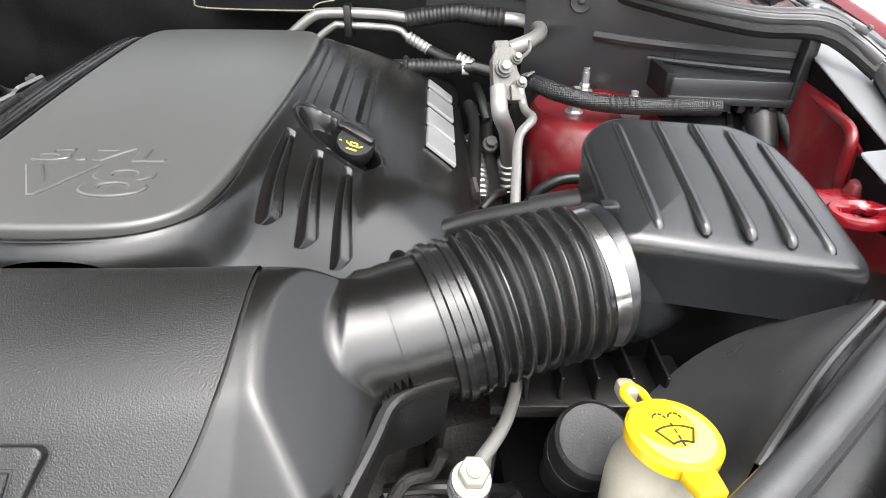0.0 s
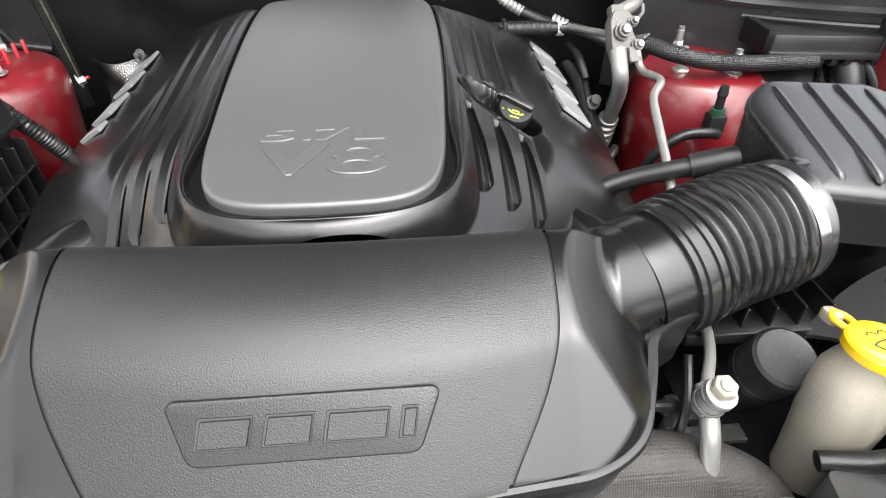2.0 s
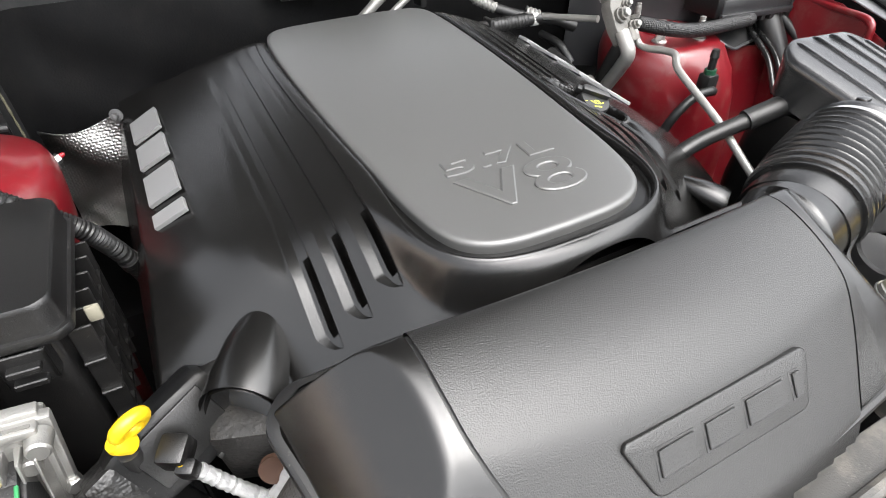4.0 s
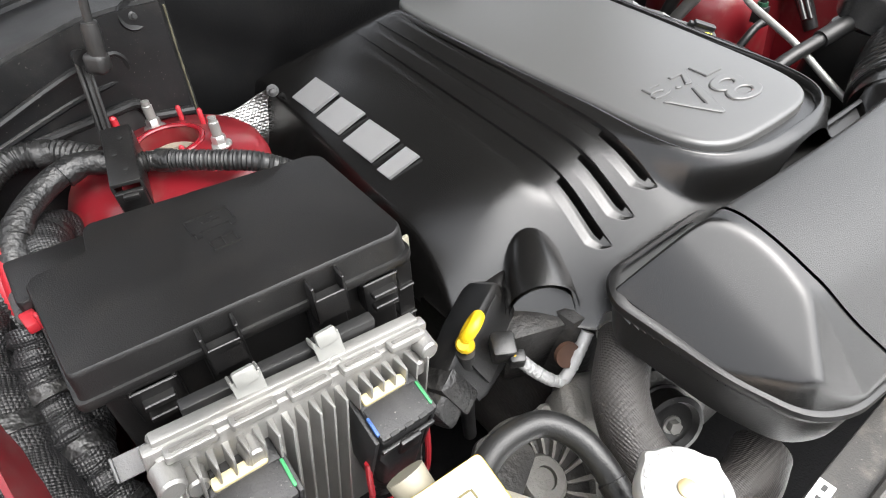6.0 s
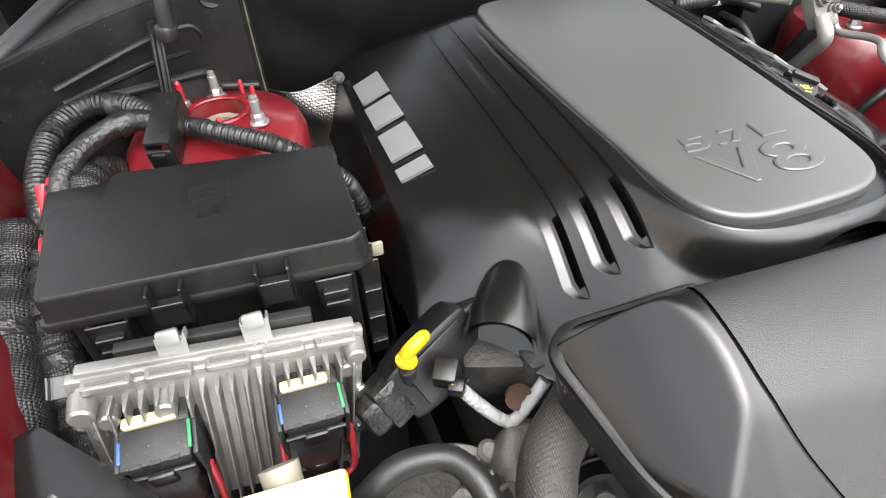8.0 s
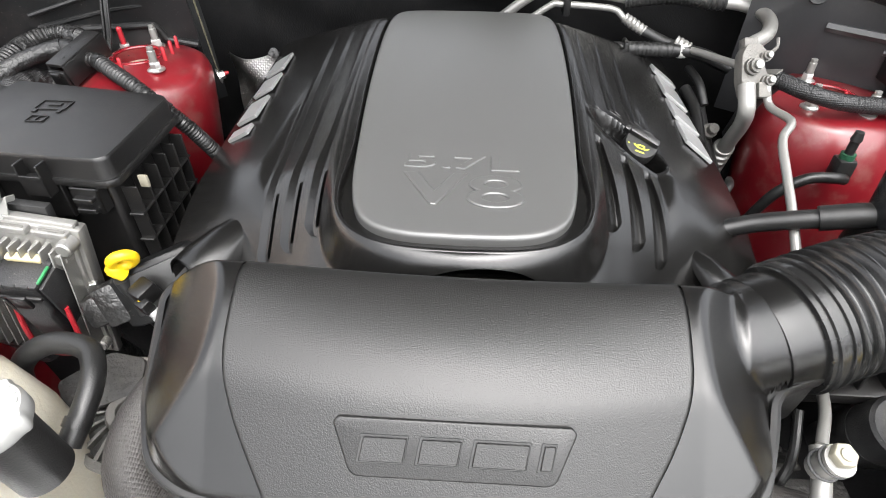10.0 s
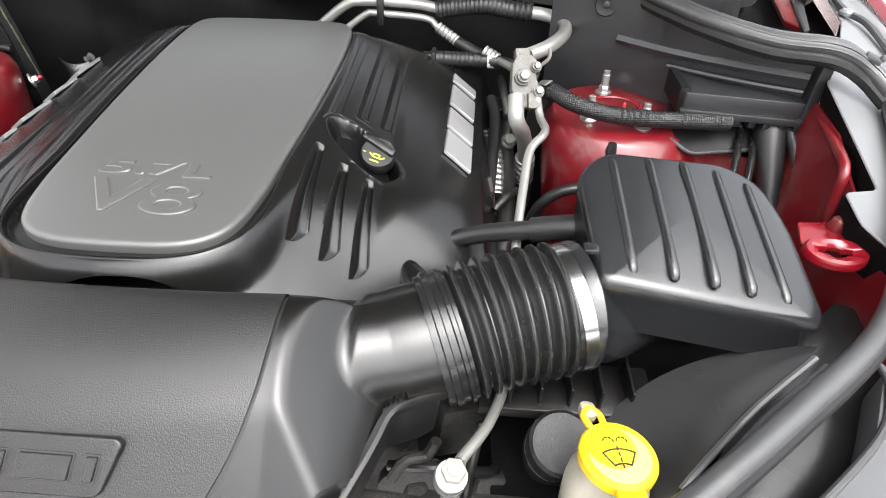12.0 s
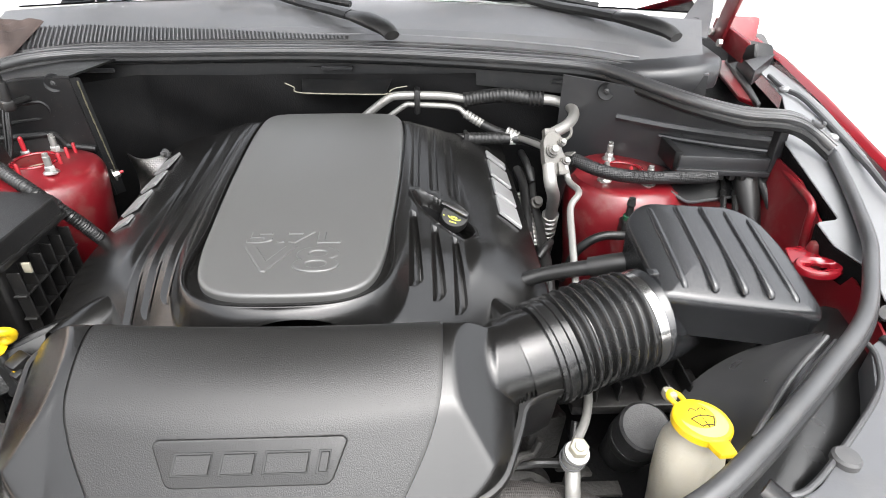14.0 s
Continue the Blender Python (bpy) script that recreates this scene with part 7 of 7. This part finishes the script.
def coil():
    """Dusty black coil and sensor body under the engine cover's corner."""
    t = thing("coil_pack", "dusty black coil pack with a taped cable", "ignition coil")
    ax, across = Vector((-0.102, -0.045, -0.031)).normalized(), Vector((-0.05, 0.01, 0.05))
    across = (across - ax * across.dot(ax)).normalized()
    face = across.cross(ax)
    m = Matrix.Translation(Vector((-0.322, 0.47, 0.985)) - face * 0.02) @ Matrix((face, across, ax)).transposed().to_4x4()
    obj("neck", moved(loft([[Vector((x * s, y * w, z)) for x, y in rounded([(-1, -1), (1, -1), (1, 1), (-1, 1)], 0.5, 4)] for s, w, z in ((0.017, 0.020, -0.050), (0.020, 0.026, -0.020), (0.020, 0.029, 0.004))]), m), SHIELD, t)
    obj("body", moved(loft([[Vector((x * s, y * w, z)) for x, y in rounded([(-1, -1), (1, -1), (1, 1), (-1, 1)], 0.25, 3)] for s, w, z in ((0.019, 0.031, 0.0), (0.021, 0.036, 0.006), (0.020, 0.037, 0.06), (0.017, 0.034, 0.095), (0.014, 0.030, 0.105))]), m), SHIELD, t)
    obj("lid_step", moved(joined(cbox((0.021, 0.004, 0.05), (0.004, 0.05, 0.075), 0.0015), cbox((0.018, -0.036, 0.03), (0.012, 0.006, 0.03), 0.002), cbox((0.018, 0.038, 0.07), (0.012, 0.006, 0.02), 0.002)), m), RUBBER, t)
    obj("foot", moved(joined(cbox((0.0, 0.004, 0.112), (0.034, 0.052, 0.03), 0.006), cbox((0.0, 0.004, 0.132), (0.028, 0.040, 0.03), 0.008)), m), TAPE, t)
    obj("plug", moved(joined(cbox((0, 0, 0), (0.024, 0.026, 0.024), 0.004), cbox((0.012, -0.012, -0.004), (0.016, 0.014, 0.018), 0.003)), pose(-0.372, 0.430, 0.985, 15, 0, -30)), FUSEBOX, t)
    obj("yellow_wire", tube([(-0.372, 0.416, 0.988), (-0.364, 0.412, 0.978)], 0.0022, 6, 0.003), YELLOW, t)
    obj("grey_lead", tube([(-0.361, 0.416, 0.970), (-0.345, 0.410, 0.945), (-0.325, 0.402, 0.920), (-0.315, 0.397, 0.916), (-0.305, 0.396, 0.926), (-0.292, 0.398, 0.944), (-0.277, 0.402, 0.962)], lambda q, s: 0.0068 + 0.0006 * math.sin(s * 800), 12, 0.003), mat("grey_foil_tape", (0.42, 0.42, 0.42), 0.45, 0.4, grain=0.8, grain_size=0.006), t, "grey foil-wrapped lead")
    obj("head_casting", moved(cbox((0, 0, 0), (0.12, 0.05, 0.10), 0.01), pose(-0.285, 0.45, 0.925, 10, 0, -20)), ENGINE, t)
    obj("port_plug", moved(lathe([(0.014, 0), (0.014, 0.006), (0.010, 0.004), (0.001, 0.003)], 20), facing((-0.304, 0.405, 0.945), (-0.3, -0.9, 0.4))), mat("rusty_iron", (0.05, 0.022, 0.012), 0.7, wear=0.4), t, "rusty core plug")
    return t


coil()


def coolant_hose():
    t = thing("coolant_hose", "thick braided black coolant hose bending down", "hose")
    obj("hose", tube([(-0.235, 0.385, 0.965), (-0.268, 0.362, 0.962), (-0.305, 0.335, 0.950), (-0.326, 0.298, 0.935), (-0.325, 0.258, 0.918), (-0.300, 0.228, 0.905), (-0.262, 0.215, 0.90), (-0.215, 0.225, 0.895)], 0.0275, 26, 0.005), BRAID, t)
    obj("clamp", tube([(-0.245, 0.379, 0.965), (-0.255, 0.372, 0.964)], 0.0292, 24, 0.004), ZINC, t)
    return t


coolant_hose()


def idler_pulley():
    t = thing("idler_pulley", "black idler pulley on a grey bracket behind the coolant hose", "pulley", facing((-0.262, 0.302, 0.905), (-0.35, -0.85, 0.4)))
    obj("wheel", lathe([(0.030, -0.014), (0.0335, -0.013), (0.0335, -0.010), (0.031, -0.009), (0.031, 0.009), (0.0335, 0.010), (0.0335, 0.013), (0.028, 0.014), (0.024, 0.008), (0.012, 0.008), (0.001, 0.008)], 36), FUSEBOX, t)
    obj("bolt", moved(joined(lathe([(0.010, 0), (0.010, 0.002)], 20), moved(hexnut(0.0075, 0.007), Matrix.Translation((0, 0, 0.002)))), Matrix.Translation((0, 0, 0.008))), CAST, t, "grey steel bolt")
    obj("bracket", prism(rounded([(-0.02, -0.03), (0.03, -0.03), (0.06, 0.03), (-0.01, 0.05)], 0.01), -0.03, -0.018, 0.003), BLOCK, t, "grey cast bracket")
    return t


idler_pulley()


def alternator():
    t = thing("alternator", "dusty cast aluminium alternator low in the bay", "alternator", facing((-0.392, 0.352, 0.855), (0.1, -0.35, 0.9)))
    obj("case", lathe([(0.05, -0.08), (0.064, -0.06), (0.066, -0.004), (0.060, 0.008), (0.001, 0.010)], 36), ENGINE, t, "dark recessed casing")
    rim = lathe([(0.058, -0.02), (0.068, -0.02), (0.069, 0.010), (0.066, 0.017), (0.058, 0.018), (0.056, 0.010), (0.056, -0.02)], 40)
    obj("rim", (rim[0], rim[1][:-2]), BLOCK, t)
    obj("hub", lathe([(0.026, 0.0), (0.026, 0.018), (0.022, 0.024), (0.012, 0.026), (0.012, 0.020), (0.001, 0.020)], 28), BLOCK, t)
    for k in range(18):
        vane = loft([[Vector((r * math.cos(a + da), r * math.sin(a + da), z)) for da, z in ((-0.06, 0.006), (0.06, 0.006), (0.045, 0.0175), (-0.045, 0.0175))] for r, a in ((0.022, 0.0), (0.034, 0.10), (0.047, 0.17), (0.060, 0.20))])
        obj("rib", moved(vane, pose(0, 0, 0, 0, 0, 360 * k / 18 + 4)), BLOCK, t)
    obj("rear_cover", moved(prism(rounded([(-0.05, -0.02), (0.03, -0.035), (0.05, 0.0), (0.02, 0.03), (-0.045, 0.028)], 0.008), 0.014, 0.026, 0.003), pose(-0.026, 0.040, 0, 0, 0, 24)), ENGINE, t, "dusty black rear cover")
    for k in range(5):
        obj("fin", moved(box(-0.004, 0.004, -0.022, 0.022, -0.05, 0.002, 0.002, 1), pose(0.069 * math.cos(2.6 + k * 0.22), 0.069 * math.sin(2.6 + k * 0.22), 0, 0, 0, math.degrees(2.6 + k * 0.22) + 90)), BLOCK, t)
    for k in range(3):
        a = 2.1 * k + 0.5
        obj("lug", moved(lathe([(0.012, -0.05), (0.012, 0.02), (0.008, 0.024), (0.001, 0.024)], 16), Matrix.Translation((0.068 * math.cos(a), 0.068 * math.sin(a), 0))), BLOCK, t)
    return t


alternator()
tagged(obj("timing_casting", joined(moved(cbox((0, 0, 0), (0.07, 0.06, 0.10), 0.014, 3), pose(-0.295, 0.375, 0.862, 10, 0, -30)), moved(cbox((0, 0, 0), (0.04, 0.045, 0.05), 0.012, 3), pose(-0.318, 0.378, 0.888, 10, 20, -30))), BLOCK), "dusty aluminium casting behind the coolant hose", "casting")


def radiator_cap():
    t = thing("coolant_filler", "matt silver radiator cap on a black filler neck", "radiator cap", pose(-0.392, 0.228, 1.036, 4, -3, 0))
    prof = ((0.030, -0.012), (0.0325, -0.008), (0.0325, 0.004), (0.030, 0.008), (0.024, 0.0095), (0.022, 0.0085), (0.019, 0.0095), (0.001, 0.0095))
    rings = []
    for r, z in prof:
        rings.append([Vector(((r + (0.0035 * max(0, math.cos(4 * a)) ** 6 if r > 0.029 else 0)) * math.cos(a), (r + (0.0035 * max(0, math.cos(4 * a)) ** 6 if r > 0.029 else 0)) * math.sin(a), z)) for a in (2 * math.pi * i / 96 for i in range(96))])
    obj("cap", loft(rings), CAPWHITE, t)
    obj("rivet", moved(lathe([(0.0068, 0), (0.0068, 0.0015), (0.006, 0.002), (0.001, 0.002)], 24), Matrix.Translation((0, 0, 0.0095))), mat("dull_brass", (0.45, 0.36, 0.2), 0.45, 0.6), t, "dull brass rivet")
    for k in range(7):
        a = radians(30 + k * 22)
        obj("stamped_mark", moved(cbox((0, 0, 0), (0.005, 0.0022, 0.0008), 0), Matrix.Translation((0.0267 * math.cos(a), 0.0267 * math.sin(a), 0.0093)) @ pose(0, 0, 0, 0, 0, math.degrees(a) + 90)), ZINC, t)
    obj("filler_neck", lathe([(0.026, -0.09), (0.026, -0.02), (0.029, -0.012)], 32), RUBBER, t, "black filler neck")
    return t


radiator_cap()


def reservoir():
    """Cream coolant reservoir with a yellow flap cap and a stub pipe."""
    t = thing("coolant_reservoir", "cream plastic reservoir with a yellow square cap", "reservoir", (-0.50, 0.29, 0.78))
    rings = []
    for z, sx, sy, dx, dy in ((0.0, 0.075, 0.072, 0.005, -0.02), (0.10, 0.075, 0.072, 0.005, -0.02), (0.145, 0.072, 0.066, 0.004, -0.016), (0.17, 0.064, 0.058, 0.0, -0.010), (0.20, 0.056, 0.048, -0.012, 0.0), (0.235, 0.036, 0.036, -0.026, 0.006), (0.252, 0.03, 0.03, -0.027, 0.01), (0.256, 0.03, 0.03, -0.027, 0.01)):
        ring = []
        for i in range(48):
            a = 2 * math.pi * i / 48
            c, s = math.cos(a), math.sin(a)
            e = 0.65
            ring.append(Vector((dx + sx * math.copysign(abs(c) ** e, c), dy + sy * math.copysign(abs(s) ** e, s), z)))
        rings.append(ring)
    obj("tank", loft(rings), WHITE, t)
    obj("tank_fold", tube([(0.02, 0.02, 0.19), (0.005, -0.03, 0.18), (-0.005, -0.075, 0.17), (-0.005, -0.084, 0.08)], 0.017, 14, 0.008), WHITE, t)
    base = pose(-0.024, 0.013, 0.254, 0, 0, -3)
    cap = obj("cap", moved(joined(prism(rounded([(-0.044, -0.030), (0.036, -0.036), (0.040, 0.036), (-0.044, 0.036)], 0.006), 0.0, 0.010, 0.002), lathe([(0.030, -0.010), (0.031, 0.0)], 32)), base), YELLOW, t, "yellow square cap")
    obj("cap_label", moved(prism(rounded([(-0.0425, -0.0285), (0.0345, -0.0345), (0.0385, 0.0345), (-0.0425, 0.0345)], 0.005), 0.009, 0.0112, 0.0005, 1), base), LABEL, cap, "worn white cap face")
    obj("sign_bar", moved(joined(cbox((-0.004, 0.0, 0.0114), (0.036, 0.009, 0.0006), 0), cbox((0.004, 0.016, 0.0114), (0.026, 0.0018, 0.0006), 0), cbox((0.018, 0.012, 0.0114), (0.0018, 0.008, 0.0006), 0)), base), mat("brown_ink", (0.12, 0.1, 0.04), 0.6), cap, "faded dark fluid level sign")
    obj("sign_bar", moved(cbox((-0.012, -0.018, 0.0114), (0.016, 0.004, 0.0006), 0), base), INK_YELLOW, cap)
    obj("stub", tube([(-0.028, 0.044, 0.230), (-0.030, 0.060, 0.243), (-0.031, 0.072, 0.252)], lambda q, s: 0.015 + (0.0005 if q > 0.8 else 0), 20, 0.004), IVORY, t, "ivory stub pipe")
    return t


reservoir()


def upper_hose():
    t = thing("upper_hose", "scuffed black hose bending behind the radiator cap", "hose")
    obj("hose", tube([(-0.515, 0.36, 0.88), (-0.495, 0.352, 0.93), (-0.47, 0.352, 0.962), (-0.446, 0.358, 0.974), (-0.419, 0.357, 0.977), (-0.395, 0.348, 0.976), (-0.380, 0.322, 0.970), (-0.378, 0.291, 0.957), (-0.384, 0.262, 0.94)], 0.012, 16, 0.006), RUBBER, t)
    obj("clamp", tube([(-0.3795, 0.284, 0.9535), (-0.381, 0.275, 0.949)], 0.0132, 18, 0.004), FUSEBOX, t, "black spring clamp")
    return t


upper_hose()


# ---- harness, bracket and tower hardware ----
def loom_bracket():
    t = thing("loom_bracket", "black plastic cable clamp beside the strut tower", "bracket")
    m = Matrix.Translation((-0.586, 0.765, 1.136)) @ pose(0, 0, 0, 12, 0, -12) @ Matrix.Scale(0.82, 4)
    obj("cover", moved(box(-0.017, 0.017, -0.052, 0.055, -0.006, 0.0, 0.0015), m), FUSEBOX, t)
    obj("cheek", moved(box(-0.018, -0.014, -0.052, 0.055, -0.045, -0.003, 0.0015), m), FUSEBOX, t)
    obj("cheek", moved(box(0.014, 0.018, -0.052, 0.055, -0.045, -0.003, 0.0015), m), FUSEBOX, t)
    obj("latch", moved(joined(box(-0.016, 0.016, -0.058, -0.050, -0.045, -0.012, 0.002), box(-0.008, 0.010, -0.064, -0.056, -0.02, -0.012, 0.002)), m), FUSEBOX, t)
    for y in (-0.03, 0.0, 0.03):
        obj("hole", moved(lathe([(0.0028, 0.0002), (0.0028, 0.0008)], 12), m @ Matrix.Translation((0.004 if y else -0.006, y, 0))), INK_AND_SHADE, t)
    obj("foot", prism(rounded([(-0.605, 0.70), (-0.545, 0.685), (-0.535, 0.745), (-0.60, 0.78)], 0.006), 1.072, 1.078, 0.002), CANISTER, t, "grey steel foot plate")
    return t


loom_bracket()
for pts, r, m, lab in (
        ([(-0.575, 0.770, 1.118), (-0.555, 0.765, 1.116), (-0.515, 0.730, 1.116), (-0.475, 0.700, 1.112), (-0.442, 0.690, 1.090), (-0.416, 0.688, 1.066), (-0.400, 0.694, 1.040), (-0.385, 0.715, 0.99), (-0.375, 0.74, 0.93)], ribbed(0.0098, 0.0042, 0.0016), RUBBER, "black corrugated cable conduit before the strut tower"),
        ([(-0.592, 0.79, 1.118), (-0.625, 0.80, 1.122), (-0.660, 0.79, 1.115), (-0.690, 0.762, 1.105), (-0.705, 0.735, 1.09), (-0.712, 0.70, 1.06)], 0.0125, TAPE, "black taped cable looping to the fuse box"),
        ([(-0.60, 0.83, 1.105), (-0.64, 0.862, 1.115), (-0.68, 0.868, 1.118), (-0.715, 0.835, 1.11), (-0.728, 0.78, 1.095), (-0.73, 0.73, 1.07), (-0.728, 0.66, 1.0)], ribbed(0.0135, 0.006, 0.0015), TAPE, "thick corrugated cable bundle with torn tape"),
        ([(-0.66, 0.80, 1.05), (-0.675, 0.775, 1.075), (-0.69, 0.73, 1.07), (-0.70, 0.68, 1.03), (-0.715, 0.60, 0.99), (-0.73, 0.52, 0.95), (-0.72, 0.42, 0.85)], lambda q, s: 0.022 + 0.0015 * math.sin(s * 110) + 0.0008 * math.sin(s * 370), LOOM, "wide braided cable sleeve beside the fuse box"),
        ([(-0.715, 0.66, 1.06), (-0.725, 0.62, 1.03), (-0.72, 0.57, 1.0), (-0.712, 0.52, 0.97), (-0.70, 0.47, 0.92)], lambda q, s: 0.0185 + 0.0018 * math.sin(s * 260) + 0.0012 * math.sin(s * 610 + 1), LOOM, "crumpled braided cable bundle by the fuse box"),
        ([(-0.758, 0.72, 1.05), (-0.762, 0.60, 1.02), (-0.752, 0.48, 0.97), (-0.73, 0.36, 0.90)], lambda q, s: 0.031 + 0.002 * math.sin(s * 70) + 0.001 * math.sin(s * 190), LOOM, "braided cable sleeve along the red fender wall")):
    h = thing("cable_harness", lab, "cable", group="cables by the fuse box")
    obj("sleeve", tube(pts, r, 18, 0.0016 if callable(r) else 0.006), m, h)
    for k in (1, len(pts) // 2, len(pts) - 2):
        a, b = Vector(pts[k]), Vector(pts[k + 1])
        size = (r(0.5, 0.1) if callable(r) else r) + 0.0014
        obj("tape_band", tube([a, a + (b - a).normalized() * 0.016], size, 18, 0.004), TAPE, h)


def red_terminal():
    t = thing("cable_terminal", "red insulated battery cable end on the fuse box", "cable terminal")
    obj("sleeve", tube([(-0.706, 0.742, 1.095), (-0.711, 0.722, 1.082), (-0.714, 0.705, 1.066)], 0.0108, 16, 0.004), RED_PLASTIC, t)
    obj("sleeve", tube([(-0.722, 0.745, 1.088), (-0.722, 0.722, 1.07), (-0.72, 0.70, 1.05)], 0.0108, 16, 0.004), RED_PLASTIC, t)
    obj("lug", tube([(-0.714, 0.70, 1.068), (-0.712, 0.68, 1.072), (-0.71, 0.66, 1.075)], 0.010, 14, 0.004), CANISTER, t)
    obj("clip", moved(joined(cbox((0, 0, 0), (0.012, 0.022, 0.010), 0.002), cbox((0.006, -0.012, 0.005), (0.006, 0.008, 0.016), 0.002)), pose(-0.708, 0.642, 1.082, 0, 0, 10)), RED_PLASTIC, t)
    return t


red_terminal()


def gas_strut():
    t = thing("hood_strut", "black gas strut holding up the hood", "gas strut")
    foot, way = Vector((-0.5588, 0.853, 1.203)), Vector((0.138, -0.116, 0.984))
    obj("rod", tube([foot, foot + way * 0.1, foot + way * 0.795], 0.0045, 14, 0.03), RUBBER, t)
    m = Matrix.Translation(foot) @ way.to_track_quat("Z", "Y").to_matrix().to_4x4()
    obj("socket", moved(joined(cbox((0, 0.002, -0.008), (0.021, 0.022, 0.022), 0.006, 3), lathe([(0.0085, 0.0), (0.009, 0.026), (0.0078, 0.034), (0.0048, 0.036)], 18)), m), RUBBER, t)
    obj("ball_stud", moved(lathe([(0.006, 0), (0.006, 0.045), (0.009, 0.046), (0.009, 0.052)], 14), facing((-0.5588, 0.862, 1.194), (0.1, 1, -0.05))), RUBBER, t)
    lever = [(-0.574, 0.872, 1.197), (-0.578, 0.862, 1.17), (-0.585, 0.85, 1.12), (-0.59, 0.84, 1.10)]
    obj("lever", joined(*[tube([(x + dx, y + dy, z) for x, y, z in lever], r, 6, 0.01) for dx, dy, r in ((-0.005, 0, 0.0022), (0.005, 0, 0.0022), (0, 0.003, 0.0038))]), FUSEBOX, t, "black steel channel lever")
    obj("lever_eye", moved(lathe([(0.0085, -0.003), (0.0085, 0.003)], 20), facing((-0.574, 0.872, 1.199), (0.3, -1, 0))), FUSEBOX, t)
    return t


gas_strut()


def heat_shield():
    t = thing("heat_shield", "dimpled silver foil heat shield behind the engine", "heat shield")
    nx, nz = 92, 120
    vs = []
    for j in range(nz):
        for i in range(nx):
            u, v = i / (nx - 1), j / (nz - 1)
            x = -0.462 + 0.106 * u - 0.006 * (1 - v) * u
            y = 1.004 - 0.047 * u + 0.008 * math.sin(5 * u + 3 * v) + 0.004 * math.sin(11 * v + 4 * u)
            z = 0.87 + (0.172 + 0.017 * u - 0.010 * math.sin(math.pi * u)) * v
            a, b = (0.106 * u + 0.17 * v) / 0.0066, (0.106 * u - 0.17 * v) / 0.0066
            vs.append((x, y - 0.0014 * (math.cos(math.pi * a) * math.cos(math.pi * b)) ** 2, z))
    fs = [(j * nx + i, j * nx + i + 1, (j + 1) * nx + i + 1, (j + 1) * nx + i) for j in range(nz - 1) for i in range(nx - 1)]
    obj("foil", (vs, fs), FOIL, t, smooth=80)
    obj("hem", tube([vs[(nz - 1) * nx + i] for i in range(0, nx, 7)], 0.0014, 8, 0.004), FOIL, t)
    obj("spacer", moved(joined(lathe([(0.0045, 0), (0.0045, 0.016), (0.001, 0.017)], 14), lathe([(0.009, 0.004), (0.009, 0.006), (0.0045, 0.007)], 16)), facing((-0.355, 0.948, 1.066), (-0.3, -1, 0.2))), CANISTER, t)
    return t


heat_shield()
tagged(obj("far_foil", tube([(0.335, 0.72, 1.0), (0.345, 0.70, 0.96), (0.35, 0.66, 0.93)], 0.016, 10, 0.006, 0.4), FOIL), "dimpled foil sleeve beside the engine", "heat shield")
